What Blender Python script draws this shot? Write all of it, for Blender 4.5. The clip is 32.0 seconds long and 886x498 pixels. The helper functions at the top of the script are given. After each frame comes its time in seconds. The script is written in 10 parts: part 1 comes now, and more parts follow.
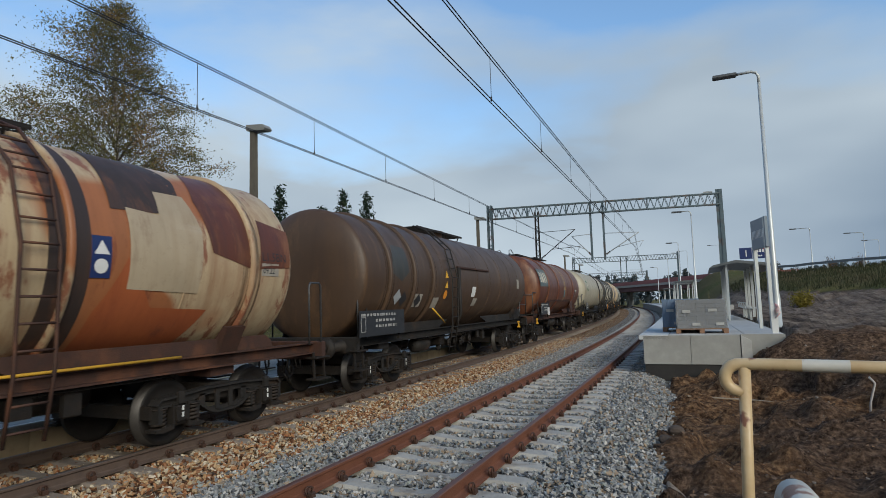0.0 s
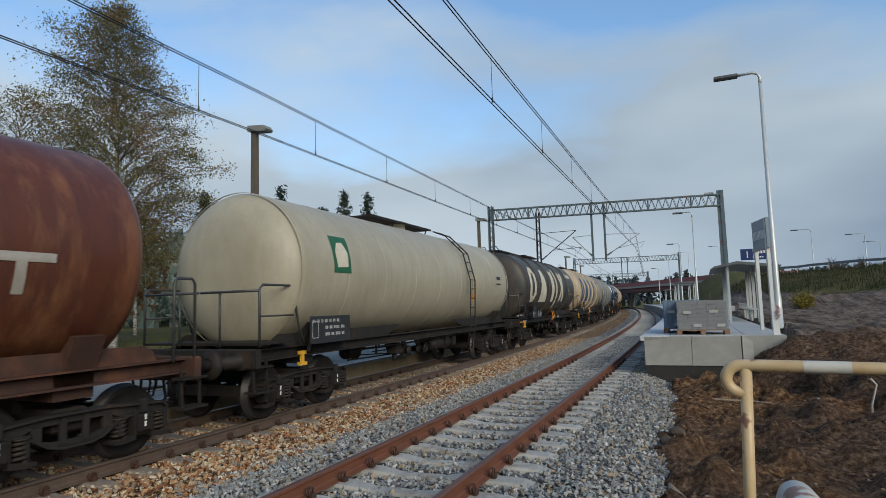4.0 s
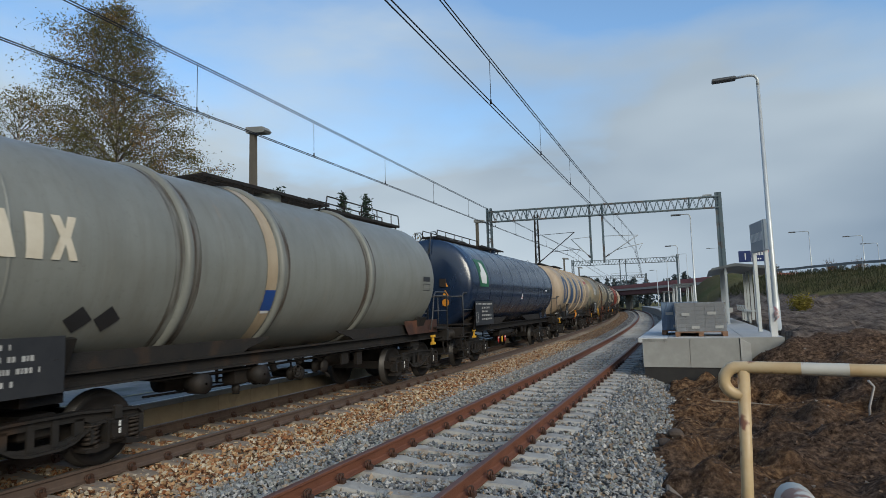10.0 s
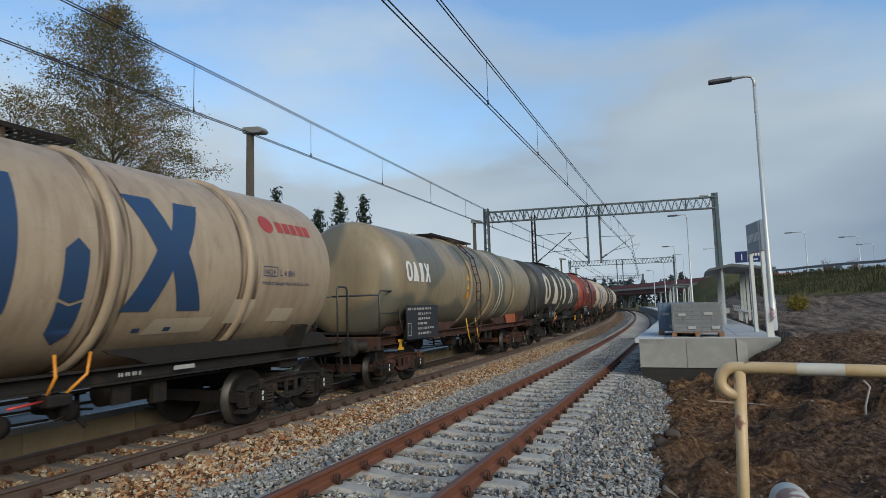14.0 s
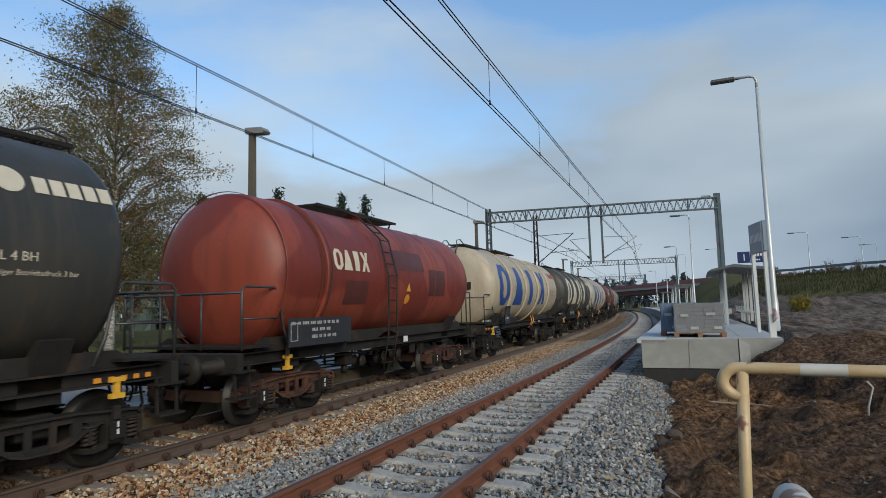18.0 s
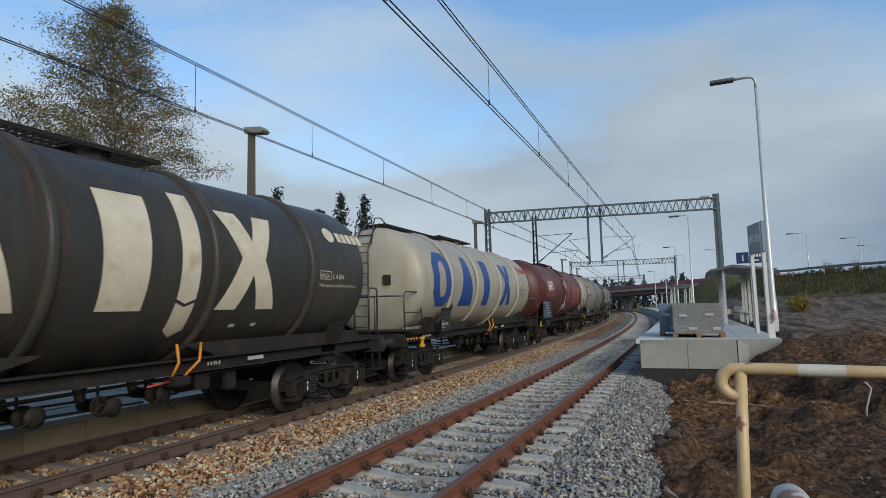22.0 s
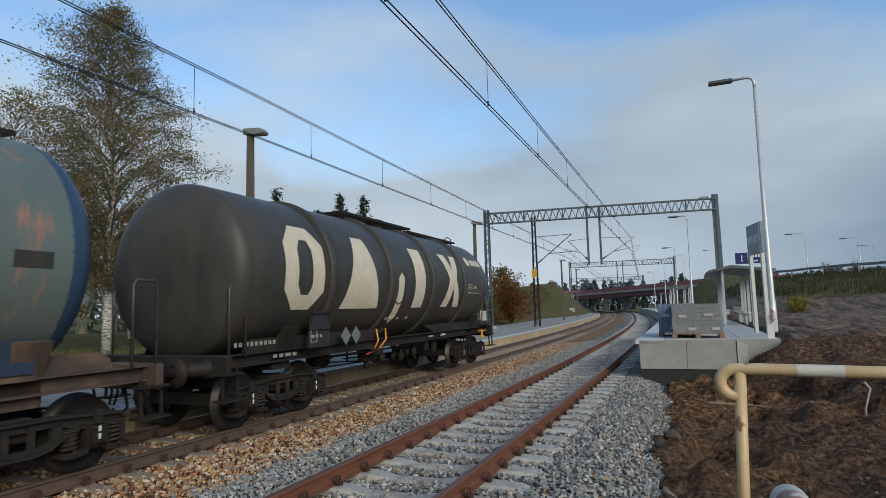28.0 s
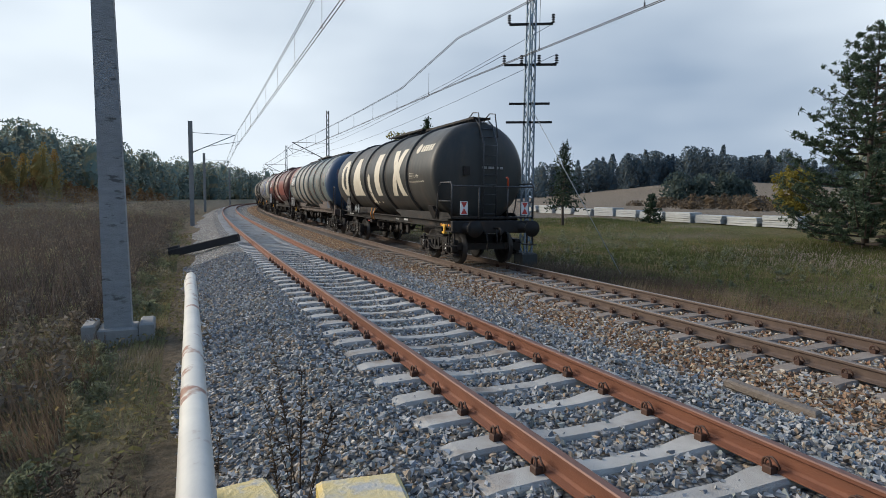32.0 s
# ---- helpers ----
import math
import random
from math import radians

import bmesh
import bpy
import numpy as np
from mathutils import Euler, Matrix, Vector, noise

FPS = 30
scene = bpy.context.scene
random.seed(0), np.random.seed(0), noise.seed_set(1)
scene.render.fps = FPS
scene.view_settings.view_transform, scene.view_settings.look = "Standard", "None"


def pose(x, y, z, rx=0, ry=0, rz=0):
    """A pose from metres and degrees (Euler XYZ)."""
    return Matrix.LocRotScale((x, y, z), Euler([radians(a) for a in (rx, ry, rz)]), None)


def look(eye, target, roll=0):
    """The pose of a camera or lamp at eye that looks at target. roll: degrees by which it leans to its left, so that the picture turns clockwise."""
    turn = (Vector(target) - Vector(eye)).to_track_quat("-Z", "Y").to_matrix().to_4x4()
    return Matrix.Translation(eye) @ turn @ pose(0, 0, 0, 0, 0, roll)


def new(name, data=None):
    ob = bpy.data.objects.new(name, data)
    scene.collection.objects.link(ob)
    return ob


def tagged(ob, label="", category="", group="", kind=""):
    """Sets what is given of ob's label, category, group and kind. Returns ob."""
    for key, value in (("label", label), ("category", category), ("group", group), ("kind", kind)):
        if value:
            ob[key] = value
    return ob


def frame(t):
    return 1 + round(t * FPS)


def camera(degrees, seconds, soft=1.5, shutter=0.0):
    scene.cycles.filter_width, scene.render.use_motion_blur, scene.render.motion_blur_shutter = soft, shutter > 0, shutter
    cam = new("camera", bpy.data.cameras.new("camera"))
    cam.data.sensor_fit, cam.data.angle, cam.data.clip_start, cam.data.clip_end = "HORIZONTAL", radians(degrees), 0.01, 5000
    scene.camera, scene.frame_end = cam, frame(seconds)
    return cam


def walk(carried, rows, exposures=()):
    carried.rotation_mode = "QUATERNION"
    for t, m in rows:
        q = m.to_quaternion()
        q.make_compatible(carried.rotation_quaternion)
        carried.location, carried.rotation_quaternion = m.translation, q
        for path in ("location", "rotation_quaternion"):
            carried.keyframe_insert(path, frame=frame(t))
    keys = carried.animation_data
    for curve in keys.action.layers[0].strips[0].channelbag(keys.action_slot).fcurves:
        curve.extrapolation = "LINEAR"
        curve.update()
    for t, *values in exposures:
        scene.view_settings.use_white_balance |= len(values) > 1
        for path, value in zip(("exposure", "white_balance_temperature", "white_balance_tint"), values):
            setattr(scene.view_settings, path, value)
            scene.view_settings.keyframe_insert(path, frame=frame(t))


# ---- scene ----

# ---- camera: a phone held at arm's length by someone who turns round ----
cam = camera(73.03, 32.0, soft=0.5, shutter=0.09)
EYE_H, ARM, YAW0 = 1.696, 0.6, 22.95


def held(yaw, pitch, roll, dx=0.0, dy=0.0, dz=0.0):
    a, b = radians(yaw), radians(YAW0)
    return pose(ARM * (math.sin(b) - math.sin(a)) + dx, ARM * (math.cos(a) - math.cos(b)) + dy, EYE_H + dz, 90 + pitch, roll, yaw)


TURNS = [
    (0, 23.28, 5.37, 1.72),
    (0.5, 23.33, 5.36, 1.68),
    (1, 23.27, 5.39, 1.69),
    (1.5, 23.23, 5.44, 1.78),
    (2, 23.36, 5.37, 1.65),
    (2.5, 23.46, 5.45, 1.67),
    (3, 23.37, 5.44, 1.64),
    (3.5, 23.34, 5.44, 1.66),
    (5.5, 23.51, 5.52, 1.61),
    (6, 23.52, 5.51, 1.59),
    (6.5, 23.47, 5.50, 1.57),
    (6.8, 22.95, 5.76, 1.59),
    (7, 23.37, 5.53, 1.61),
    (7.5, 23.40, 5.58, 1.61),
    (8, 23.37, 5.53, 1.53),
    (8.5, 23.41, 5.58, 1.56),
    (9, 23.39, 5.56, 1.52),
    (9.5, 23.25, 5.61, 1.65),
    (10, 23.21, 5.61, 1.62),
    (10.5, 23.05, 5.56, 1.53),
    (11, 23.02, 5.61, 1.62),
    (11.5, 22.95, 5.59, 1.61),
    (12, 23.08, 5.58, 1.61),
    (12.5, 23.15, 5.59, 1.55),
    (13, 23.02, 5.66, 1.61),
    (13.5, 22.90, 5.62, 1.59),
    (14, 22.94, 5.64, 1.62),
    (14.5, 23.03, 5.65, 1.59),
    (16.5, 23.44, 5.66, 1.55),
    (17, 23.40, 5.68, 1.55),
    (17.5, 23.43, 5.67, 1.56),
    (18, 23.12, 5.68, 1.60),
    (18.5, 23.11, 5.69, 1.57),
    (19, 23.19, 5.70, 1.59),
    (19.5, 23.26, 5.66, 1.49),
    (20, 23.15, 5.70, 1.61),
    (20.1, 22.95, 5.76, 1.59),
    (20.5, 23.00, 5.70, 1.56),
    (21, 23.00, 5.67, 1.55),
    (21.5, 23.00, 5.70, 1.61),
    (22, 23.02, 5.67, 1.49),
    (22.5, 23.03, 5.70, 1.52),
    (23, 22.95, 5.74, 1.61),
    (23.5, 22.92, 5.71, 1.63),
    (24, 22.91, 5.74, 1.62),
    (24.5, 23.00, 5.74, 1.64),
    (25, 23.10, 5.72, 1.53),
    (25.5, 23.11, 5.71, 1.51),
    (27.5, 23.01, 5.75, 1.57),
    (28, 22.95, 5.76, 1.59),
    (28.5, 23.12, 5.78, 1.50),
    (28.9, 28.93, 5.68, 1.30),
    (29, 37.20, 5.55, 0.80, -0.03, 0.05, 0.0),
    (29.1, 44.95, 5.00, 0.55, -0.06, 0.07, -0.05),
    (29.3, 61.38, 3.40, 0.05, -0.15, 0.11, -0.17),
    (29.5, 77.37, -0.06, 0.05, -0.27, 0.02, -0.25),
    (29.7, 91.67, -1.32, -0.92, -0.28, -0.16, -0.28),
    (30, 111.67, -2.50, -1.75, -0.13, -0.29, -0.25),
    (30.3, 126.05, -3.77, -1.40, 0.04, -0.24, -0.16),
    (30.7, 140.75, -4.90, -1.30, 0.11, -0.12, -0.03),
    (31, 147.41, -5.14, -0.88, 0.09, -0.064, -0.03),
    (31.2, 151.60, -5.12, -0.90, 0.07, -0.05, -0.02),
    (31.5, 155.32, -5.25, -0.90, 0.05, -0.03, 0.0),
    (32, 156.50, -4.85, -0.71),
]
walk(cam, [(t, held(*r)) for t, *r in TURNS], [(0, -0.15, 6280, 3), (28.5, -0.15, 6280, 3), (29.1, -0.08, 6400, 5), (29.5, 0.85, 6450, 6), (29.8, 1.42, 5850, 6), (30.3, 1.42, 5850, 6), (31.0, 0.62, 6550, 7), (32, 0.44, 6600, 7)])

# ---- sky and sun ----
world = bpy.data.worlds.new("sky")
scene.world = world
world.use_nodes = True
wn, wl = world.node_tree.nodes, world.node_tree.links
wn.clear()


def wnode(kind, **values):
    n = wn.new(kind)
    for k, v in values.items():
        n.inputs[k].default_value = v
    return n


SUN_AZ, SUN_EL = 130.0, 25.0
sky = wn.new("ShaderNodeTexSky")
sky.sky_type, sky.sun_disc = "NISHITA", False
sky.sun_elevation, sky.sun_rotation = radians(SUN_EL), radians(SUN_AZ)
sky.air_density, sky.dust_density, sky.ozone_density = 1.0, 1.2, 1.5
wcoord = wn.new("ShaderNodeTexCoord")
wsep = wn.new("ShaderNodeSeparateXYZ")
wl.new(wcoord.outputs["Generated"], wsep.inputs[0])
# broken low cloud: direction squeezed so that clouds flatten towards the horizon
wmap = wn.new("ShaderNodeMapping")
wmap.inputs["Location"].default_value = (0.35, 0.1, 0.6)
wmap.inputs["Scale"].default_value = (1.0, 1.0, 2.6)
wl.new(wcoord.outputs["Generated"], wmap.inputs[0])
wnoise = wnode("ShaderNodeTexNoise", Scale=1.7, Detail=6.0, Roughness=0.5, Distortion=0.15)
wl.new(wmap.outputs[0], wnoise.inputs["Vector"])
wheight = wn.new("ShaderNodeMapRange")
wheight.inputs["From Min"].default_value, wheight.inputs["From Max"].default_value = 0.0, 0.8
wheight.inputs["To Min"].default_value, wheight.inputs["To Max"].default_value = 0.66, -0.34
wl.new(wsep.outputs[2], wheight.inputs[0])
wadd = wn.new("ShaderNodeMath")
wl.new(wnoise.outputs["Fac"], wadd.inputs[0])
wl.new(wheight.outputs[0], wadd.inputs[1])


def lean(value, x, y):
    """The value, raised towards one quarter of the sky."""
    for axis, k in ((0, x), (1, y)):
        m = wn.new("ShaderNodeMath")
        m.operation = "MULTIPLY_ADD"
        m.inputs[1].default_value = k
        wl.new(wsep.outputs[axis], m.inputs[0])
        wl.new(value, m.inputs[2])
        value = m.outputs[0]
    return value


wramp = wn.new("ShaderNodeValToRGB")
wramp.color_ramp.elements[0].position, wramp.color_ramp.elements[1].position = 0.42, 0.66
wl.new(lean(wadd.outputs[0], 0.14, -0.18), wramp.inputs[0])
# cloud tone: bright crowns, blue-grey undersides
wnoise2 = wnode("ShaderNodeTexNoise", Scale=1.1, Detail=4.0, Roughness=0.45)
wl.new(wmap.outputs[0], wnoise2.inputs["Vector"])
wtone = wn.new("ShaderNodeValToRGB")
wtone.color_ramp.elements[0].position, wtone.color_ramp.elements[1].position = 0.42, 0.69
wtone.color_ramp.elements[0].color = (0.22, 0.285, 0.39, 1)
wtone.color_ramp.elements[1].color = (0.575, 0.635, 0.715, 1)
wcross = wn.new("ShaderNodeMath")
wcross.operation = "MULTIPLY"
wl.new(wsep.outputs[0], wcross.inputs[0])
wl.new(wsep.outputs[1], wcross.inputs[1])
wglow = wn.new("ShaderNodeMath")
wglow.operation = "MULTIPLY_ADD"
wglow.inputs[1].default_value = -0.20
wl.new(wcross.outputs[0], wglow.inputs[0])
wl.new(wnoise2.outputs["Fac"], wglow.inputs[2])
wrise = wn.new("ShaderNodeMath")
wrise.operation = "MULTIPLY_ADD"
wrise.inputs[1].default_value = 0.35
wl.new(wsep.outputs[2], wrise.inputs[0])
wl.new(lean(wglow.outputs[0], -0.14, -0.08), wrise.inputs[2])
wl.new(wrise.outputs[0], wtone.inputs[0])
wscale = wn.new("ShaderNodeMix")
wscale.data_type, wscale.blend_type = "RGBA", "MULTIPLY"
wscale.inputs[0].default_value = 1.0
wscale.inputs[7].default_value = (0.185, 0.20, 0.215, 1)
wl.new(sky.outputs[0], wscale.inputs[6])
wmix = wn.new("ShaderNodeMix")
wmix.data_type = "RGBA"
wl.new(wramp.outputs[0], wmix.inputs[0])
wl.new(wscale.outputs[2], wmix.inputs[6])
wl.new(wtone.outputs[0], wmix.inputs[7])
wback = wn.new("ShaderNodeBackground")
wback.inputs["Strength"].default_value = 1.09
wl.new(wmix.outputs[2], wback.inputs[0])
wout = wn.new("ShaderNodeOutputWorld")
wl.new(wback.outputs[0], wout.inputs[0])
sun = new("sun", bpy.data.lights.new("sun", "SUN"))
sun.data.energy, sun.data.angle, sun.data.color = 2.9, radians(32), (1.0, 0.89, 0.76)
sun.matrix_world = look((0, 0, 30), (-math.sin(radians(SUN_AZ)) * math.cos(radians(SUN_EL)), -math.cos(radians(SUN_AZ)) * math.cos(radians(SUN_EL)), 30 - math.sin(radians(SUN_EL))))
scene.view_settings.exposure = 0.0

# ---- materials ----
MATS = {}


def mat(name, color, rough=0.6, metal=0.0, second=None, scale=6.0, amount=0.5, bump=0.0, bscale=60.0, stretch=(1, 1, 1), island=0.0, third=None, tscale=1.3, tpos=(0.52, 0.66), obrand=0.0):
    """A surface of two mixed tones, with fine relief, patches of a third tone, and variation from piece to piece."""
    if name in MATS:
        return MATS[name]
    m = bpy.data.materials.new(name)
    m.use_nodes = True
    n, l = m.node_tree.nodes, m.node_tree.links
    b = n["Principled BSDF"]
    b.inputs["Roughness"].default_value, b.inputs["Metallic"].default_value = rough, metal
    co = n.new("ShaderNodeTexCoord")
    mp = n.new("ShaderNodeMapping")
    mp.inputs["Scale"].default_value = stretch
    l.new(co.outputs["Object"], mp.inputs[0])
    info = n.new("ShaderNodeObjectInfo")
    off = n.new("ShaderNodeVectorMath")
    off.operation = "MULTIPLY_ADD"
    comb = n.new("ShaderNodeCombineXYZ")
    for i in range(3):
        l.new(info.outputs["Random"], comb.inputs[i])
    l.new(comb.outputs[0], off.inputs[0])
    off.inputs[1].default_value = (37.0, 53.0, 71.0)
    l.new(mp.outputs[0], off.inputs[2])
    vec = off.outputs[0]
    nz = n.new("ShaderNodeTexNoise")
    nz.inputs["Scale"].default_value, nz.inputs["Detail"].default_value, nz.inputs["Roughness"].default_value = scale, 6.0, 0.62
    l.new(vec, nz.inputs["Vector"])
    ramp = n.new("ShaderNodeValToRGB")
    ramp.color_ramp.elements[0].position, ramp.color_ramp.elements[1].position = 0.5 - 0.25 * amount - 0.05, 0.5 + 0.25 * amount + 0.05
    l.new(nz.outputs["Fac"], ramp.inputs[0])
    sec = second or tuple(c * 0.72 for c in color)
    mix = n.new("ShaderNodeMix")
    mix.data_type = "RGBA"
    l.new(ramp.outputs[0], mix.inputs[0])
    mix.inputs[6].default_value, mix.inputs[7].default_value = (*sec, 1), (*color, 1)
    out = mix.outputs[2]
    if third:
        nt = n.new("ShaderNodeTexNoise")
        nt.inputs["Scale"].default_value, nt.inputs["Detail"].default_value = tscale, 5.0
        l.new(vec, nt.inputs["Vector"])
        rt = n.new("ShaderNodeValToRGB")
        rt.color_ramp.elements[0].position, rt.color_ramp.elements[1].position = tpos
        l.new(nt.outputs["Fac"], rt.inputs[0])
        m3 = n.new("ShaderNodeMix")
        m3.data_type = "RGBA"
        l.new(rt.outputs[0], m3.inputs[0])
        l.new(out, m3.inputs[6])
        m3.inputs[7].default_value = (*third, 1)
        out = m3.outputs[2]
    if island or obrand:
        geo = n.new("ShaderNodeNewGeometry")
        hsv = n.new("ShaderNodeHueSaturation")
        mr = n.new("ShaderNodeMapRange")
        k = island or obrand
        mr.inputs["To Min"].default_value, mr.inputs["To Max"].default_value = 1 - k, 1 + k
        l.new(geo.outputs["Random Per Island"] if island else info.outputs["Random"], mr.inputs[0])
        l.new(mr.outputs[0], hsv.inputs["Value"])
        l.new(out, hsv.inputs["Color"])
        out = hsv.outputs[0]
    l.new(out, b.inputs["Base Color"])
    if bump:
        nb = n.new("ShaderNodeTexNoise")
        nb.inputs["Scale"].default_value, nb.inputs["Detail"].default_value = bscale, 4.0
        l.new(vec, nb.inputs["Vector"])
        bp = n.new("ShaderNodeBump")
        bp.inputs["Strength"].default_value, bp.inputs["Distance"].default_value = bump, 0.02
        l.new(nb.outputs["Fac"], bp.inputs["Height"])
        l.new(bp.outputs[0], b.inputs["Normal"])
    MATS[name] = m
    return m


def stone_mat(name, tones):
    """Loose stones, each of its own tone."""
    m = bpy.data.materials.new(name)
    m.use_nodes = True
    n, l = m.node_tree.nodes, m.node_tree.links
    b = n["Principled BSDF"]
    b.inputs["Roughness"].default_value = 0.95
    b.inputs["Specular IOR Level"].default_value = 0.1
    geo = n.new("ShaderNodeNewGeometry")
    ramp = n.new("ShaderNodeValToRGB")
    while len(ramp.color_ramp.elements) < len(tones):
        ramp.color_ramp.elements.new(0.5)
    for i, c in enumerate(tones):
        ramp.color_ramp.elements[i].position, ramp.color_ramp.elements[i].color = (i + 0.5) / len(tones), (*c, 1)
    ramp.color_ramp.interpolation = "CONSTANT"
    l.new(geo.outputs["Random Per Island"], ramp.inputs[0])
    co = n.new("ShaderNodeTexCoord")
    nz = n.new("ShaderNodeTexNoise")
    nz.inputs["Scale"].default_value, nz.inputs["Detail"].default_value = 55.0, 4.0
    l.new(co.outputs["Object"], nz.inputs["Vector"])
    mr = n.new("ShaderNodeMapRange")
    mr.inputs["To Min"].default_value, mr.inputs["To Max"].default_value = 0.75, 1.5
    l.new(nz.outputs["Fac"], mr.inputs[0])
    hsv = n.new("ShaderNodeHueSaturation")
    l.new(mr.outputs[0], hsv.inputs["Value"])
    l.new(ramp.outputs[0], hsv.inputs["Color"])
    l.new(hsv.outputs[0], b.inputs["Base Color"])
    MATS[name] = m
    return m


RAIL_NEW = mat("rusted_rail", (0.20, 0.075, 0.038), 0.75, 0.2, (0.12, 0.045, 0.025), 9, 0.9, 0.3, 120, (1, 0.3, 1))
RAIL_TOP = mat("rail_crown", (0.17, 0.085, 0.06), 0.55, 0.3, (0.11, 0.055, 0.042), 5, 0.8, 0, 60, (1, 0.15, 1))
RAIL_OLD = mat("old_rail", (0.12, 0.082, 0.06), 0.8, 0.1, (0.075, 0.05, 0.04), 7, 0.9, 0.3, 100)
RAIL_BRIGHT = mat("polished_rail", (0.20, 0.16, 0.13), 0.42, 0.6, (0.13, 0.10, 0.085), 5, 0.8)
CONC = mat("concrete", (0.42, 0.41, 0.38), 0.85, 0, (0.33, 0.32, 0.30), 3, 0.8, 0.35, 70, third=(0.26, 0.25, 0.23), tscale=1.1, tpos=(0.58, 0.75))
CONC_NEW = mat("new_concrete", (0.33, 0.325, 0.30), 0.85, 0, (0.24, 0.235, 0.215), 3.5, 0.9, 0.25, 50, third=(0.26, 0.25, 0.23), tscale=0.9, tpos=(0.55, 0.72), obrand=0.06)
SLEEPER = mat("sleeper_concrete", (0.42, 0.405, 0.37), 0.9, 0, (0.32, 0.30, 0.265), 5, 0.9, 0.5, 90, third=(0.20, 0.155, 0.115), tscale=2.5, tpos=(0.54, 0.72), obrand=0.12)
SLEEPER_OLD = mat("old_sleeper", (0.26, 0.22, 0.18), 0.9, 0, (0.17, 0.13, 0.10), 5, 0.8, 0.5, 70, obrand=0.15)
BLACK_STEEL = mat("black_steel", (0.015, 0.015, 0.015), 0.6, 0.3, (0.03, 0.023, 0.018), 8, 0.8, 0.25, 60)
DARK_FRAME = mat("frame_paint", (0.018, 0.018, 0.018), 0.6, 0.1, (0.032, 0.027, 0.023), 5, 0.9, 0.2, 50, third=(0.055, 0.036, 0.025), tscale=2.2, tpos=(0.56, 0.74))
BROWN_FRAME = mat("brown_frame_paint", (0.075, 0.036, 0.026), 0.65, 0.1, (0.045, 0.03, 0.025), 5, 0.9, 0.25, 50, third=(0.11, 0.05, 0.03), tscale=2.0)
DUSTY_FRAME = mat("dusty_frame_paint", (0.085, 0.058, 0.045), 0.7, 0.05, (0.05, 0.038, 0.032), 5, 0.9, 0.25, 50, third=(0.13, 0.085, 0.06), tscale=2.0)
WHEEL = mat("wheel_steel", (0.016, 0.015, 0.0145), 0.6, 0.3, (0.026, 0.022, 0.02), 6, 0.7)
TREAD = mat("wheel_tread", (0.06, 0.055, 0.05), 0.5, 0.4, (0.04, 0.036, 0.033), 6, 0.6)
SPRING = mat("spring_steel", (0.04, 0.03, 0.023), 0.6, 0.3, (0.024, 0.02, 0.018), 9, 0.8)
GALV = mat("galvanised", (0.37, 0.39, 0.40), 0.6, 0.15, (0.30, 0.32, 0.33), 4, 0.7)
PORTAL = mat("portal_paint", (0.115, 0.155, 0.175), 0.5, 0.3, (0.085, 0.115, 0.13), 3, 0.7, third=(0.10, 0.08, 0.07), tscale=1.5)
DULL_GALV = mat("dull_galvanised", (0.20, 0.215, 0.22), 0.75, 0.1, (0.15, 0.16, 0.165), 4, 0.8)
WIRE = mat("contact_wire", (0.05, 0.05, 0.055), 0.5, 0.6)
WHITE = mat("white_paint", (0.72, 0.72, 0.70), 0.5, 0, (0.62, 0.61, 0.58), 4, 0.7)
PLACARD = mat("grey_placard", (0.17, 0.19, 0.19), 0.6, 0, (0.12, 0.13, 0.13), 7, 0.8)
CHALK = mat("stencil_white", (0.42, 0.42, 0.40), 0.7, 0, (0.30, 0.29, 0.27), 9, 0.8)
YELLOW = mat("yellow_paint", (0.75, 0.42, 0.03), 0.55, 0, (0.58, 0.32, 0.04), 6, 0.8)
ORANGE = mat("orange_hose", (0.75, 0.30, 0.03), 0.5, 0, (0.55, 0.2, 0.02), 5, 0.6)
RED = mat("red_paint", (0.55, 0.05, 0.04), 0.5, 0, (0.38, 0.04, 0.03), 5, 0.7)
BLUE_SIGN = mat("blue_enamel", (0.016, 0.03, 0.11), 0.35, 0, (0.02, 0.035, 0.12), 4, 0.5)
PLATE_BLACK = mat("plate_black", (0.018, 0.019, 0.022), 0.5, 0, (0.03, 0.03, 0.032), 5, 0.7)
for _m in (BLACK_STEEL, DARK_FRAME, BROWN_FRAME, WHEEL, SPRING):
    _m.node_tree.nodes["Principled BSDF"].inputs["Specular IOR Level"].default_value = 0.2
    _m.node_tree.nodes["Principled BSDF"].inputs["Metallic"].default_value = 0.0
BITUMEN = mat("bitumen", (0.012, 0.012, 0.013), 0.7, 0, (0.03, 0.026, 0.022), 4, 0.8, 0.3, 40)
WOOD = mat("pallet_wood", (0.27, 0.15, 0.085), 0.8, 0, (0.17, 0.095, 0.058), 6, 0.9, 0.3, 60, (1, 1, 5))
BARK = mat("bark", (0.10, 0.08, 0.065), 0.95, 0, (0.05, 0.04, 0.033), 6, 0.9, 0.8, 30, (1, 1, 0.3))
BIRCH = mat("birch_bark", (0.62, 0.60, 0.56), 0.8, 0, (0.10, 0.09, 0.08), 5, 0.35, 0.4, 30, (1, 1, 3))
DIRTY_PIPE = mat("chipped_pipe_paint", (0.56, 0.44, 0.26), 0.42, 0, (0.44, 0.29, 0.14), 7, 0.9, 0.06, 60, third=(0.20, 0.085, 0.045), tscale=9, tpos=(0.60, 0.66))
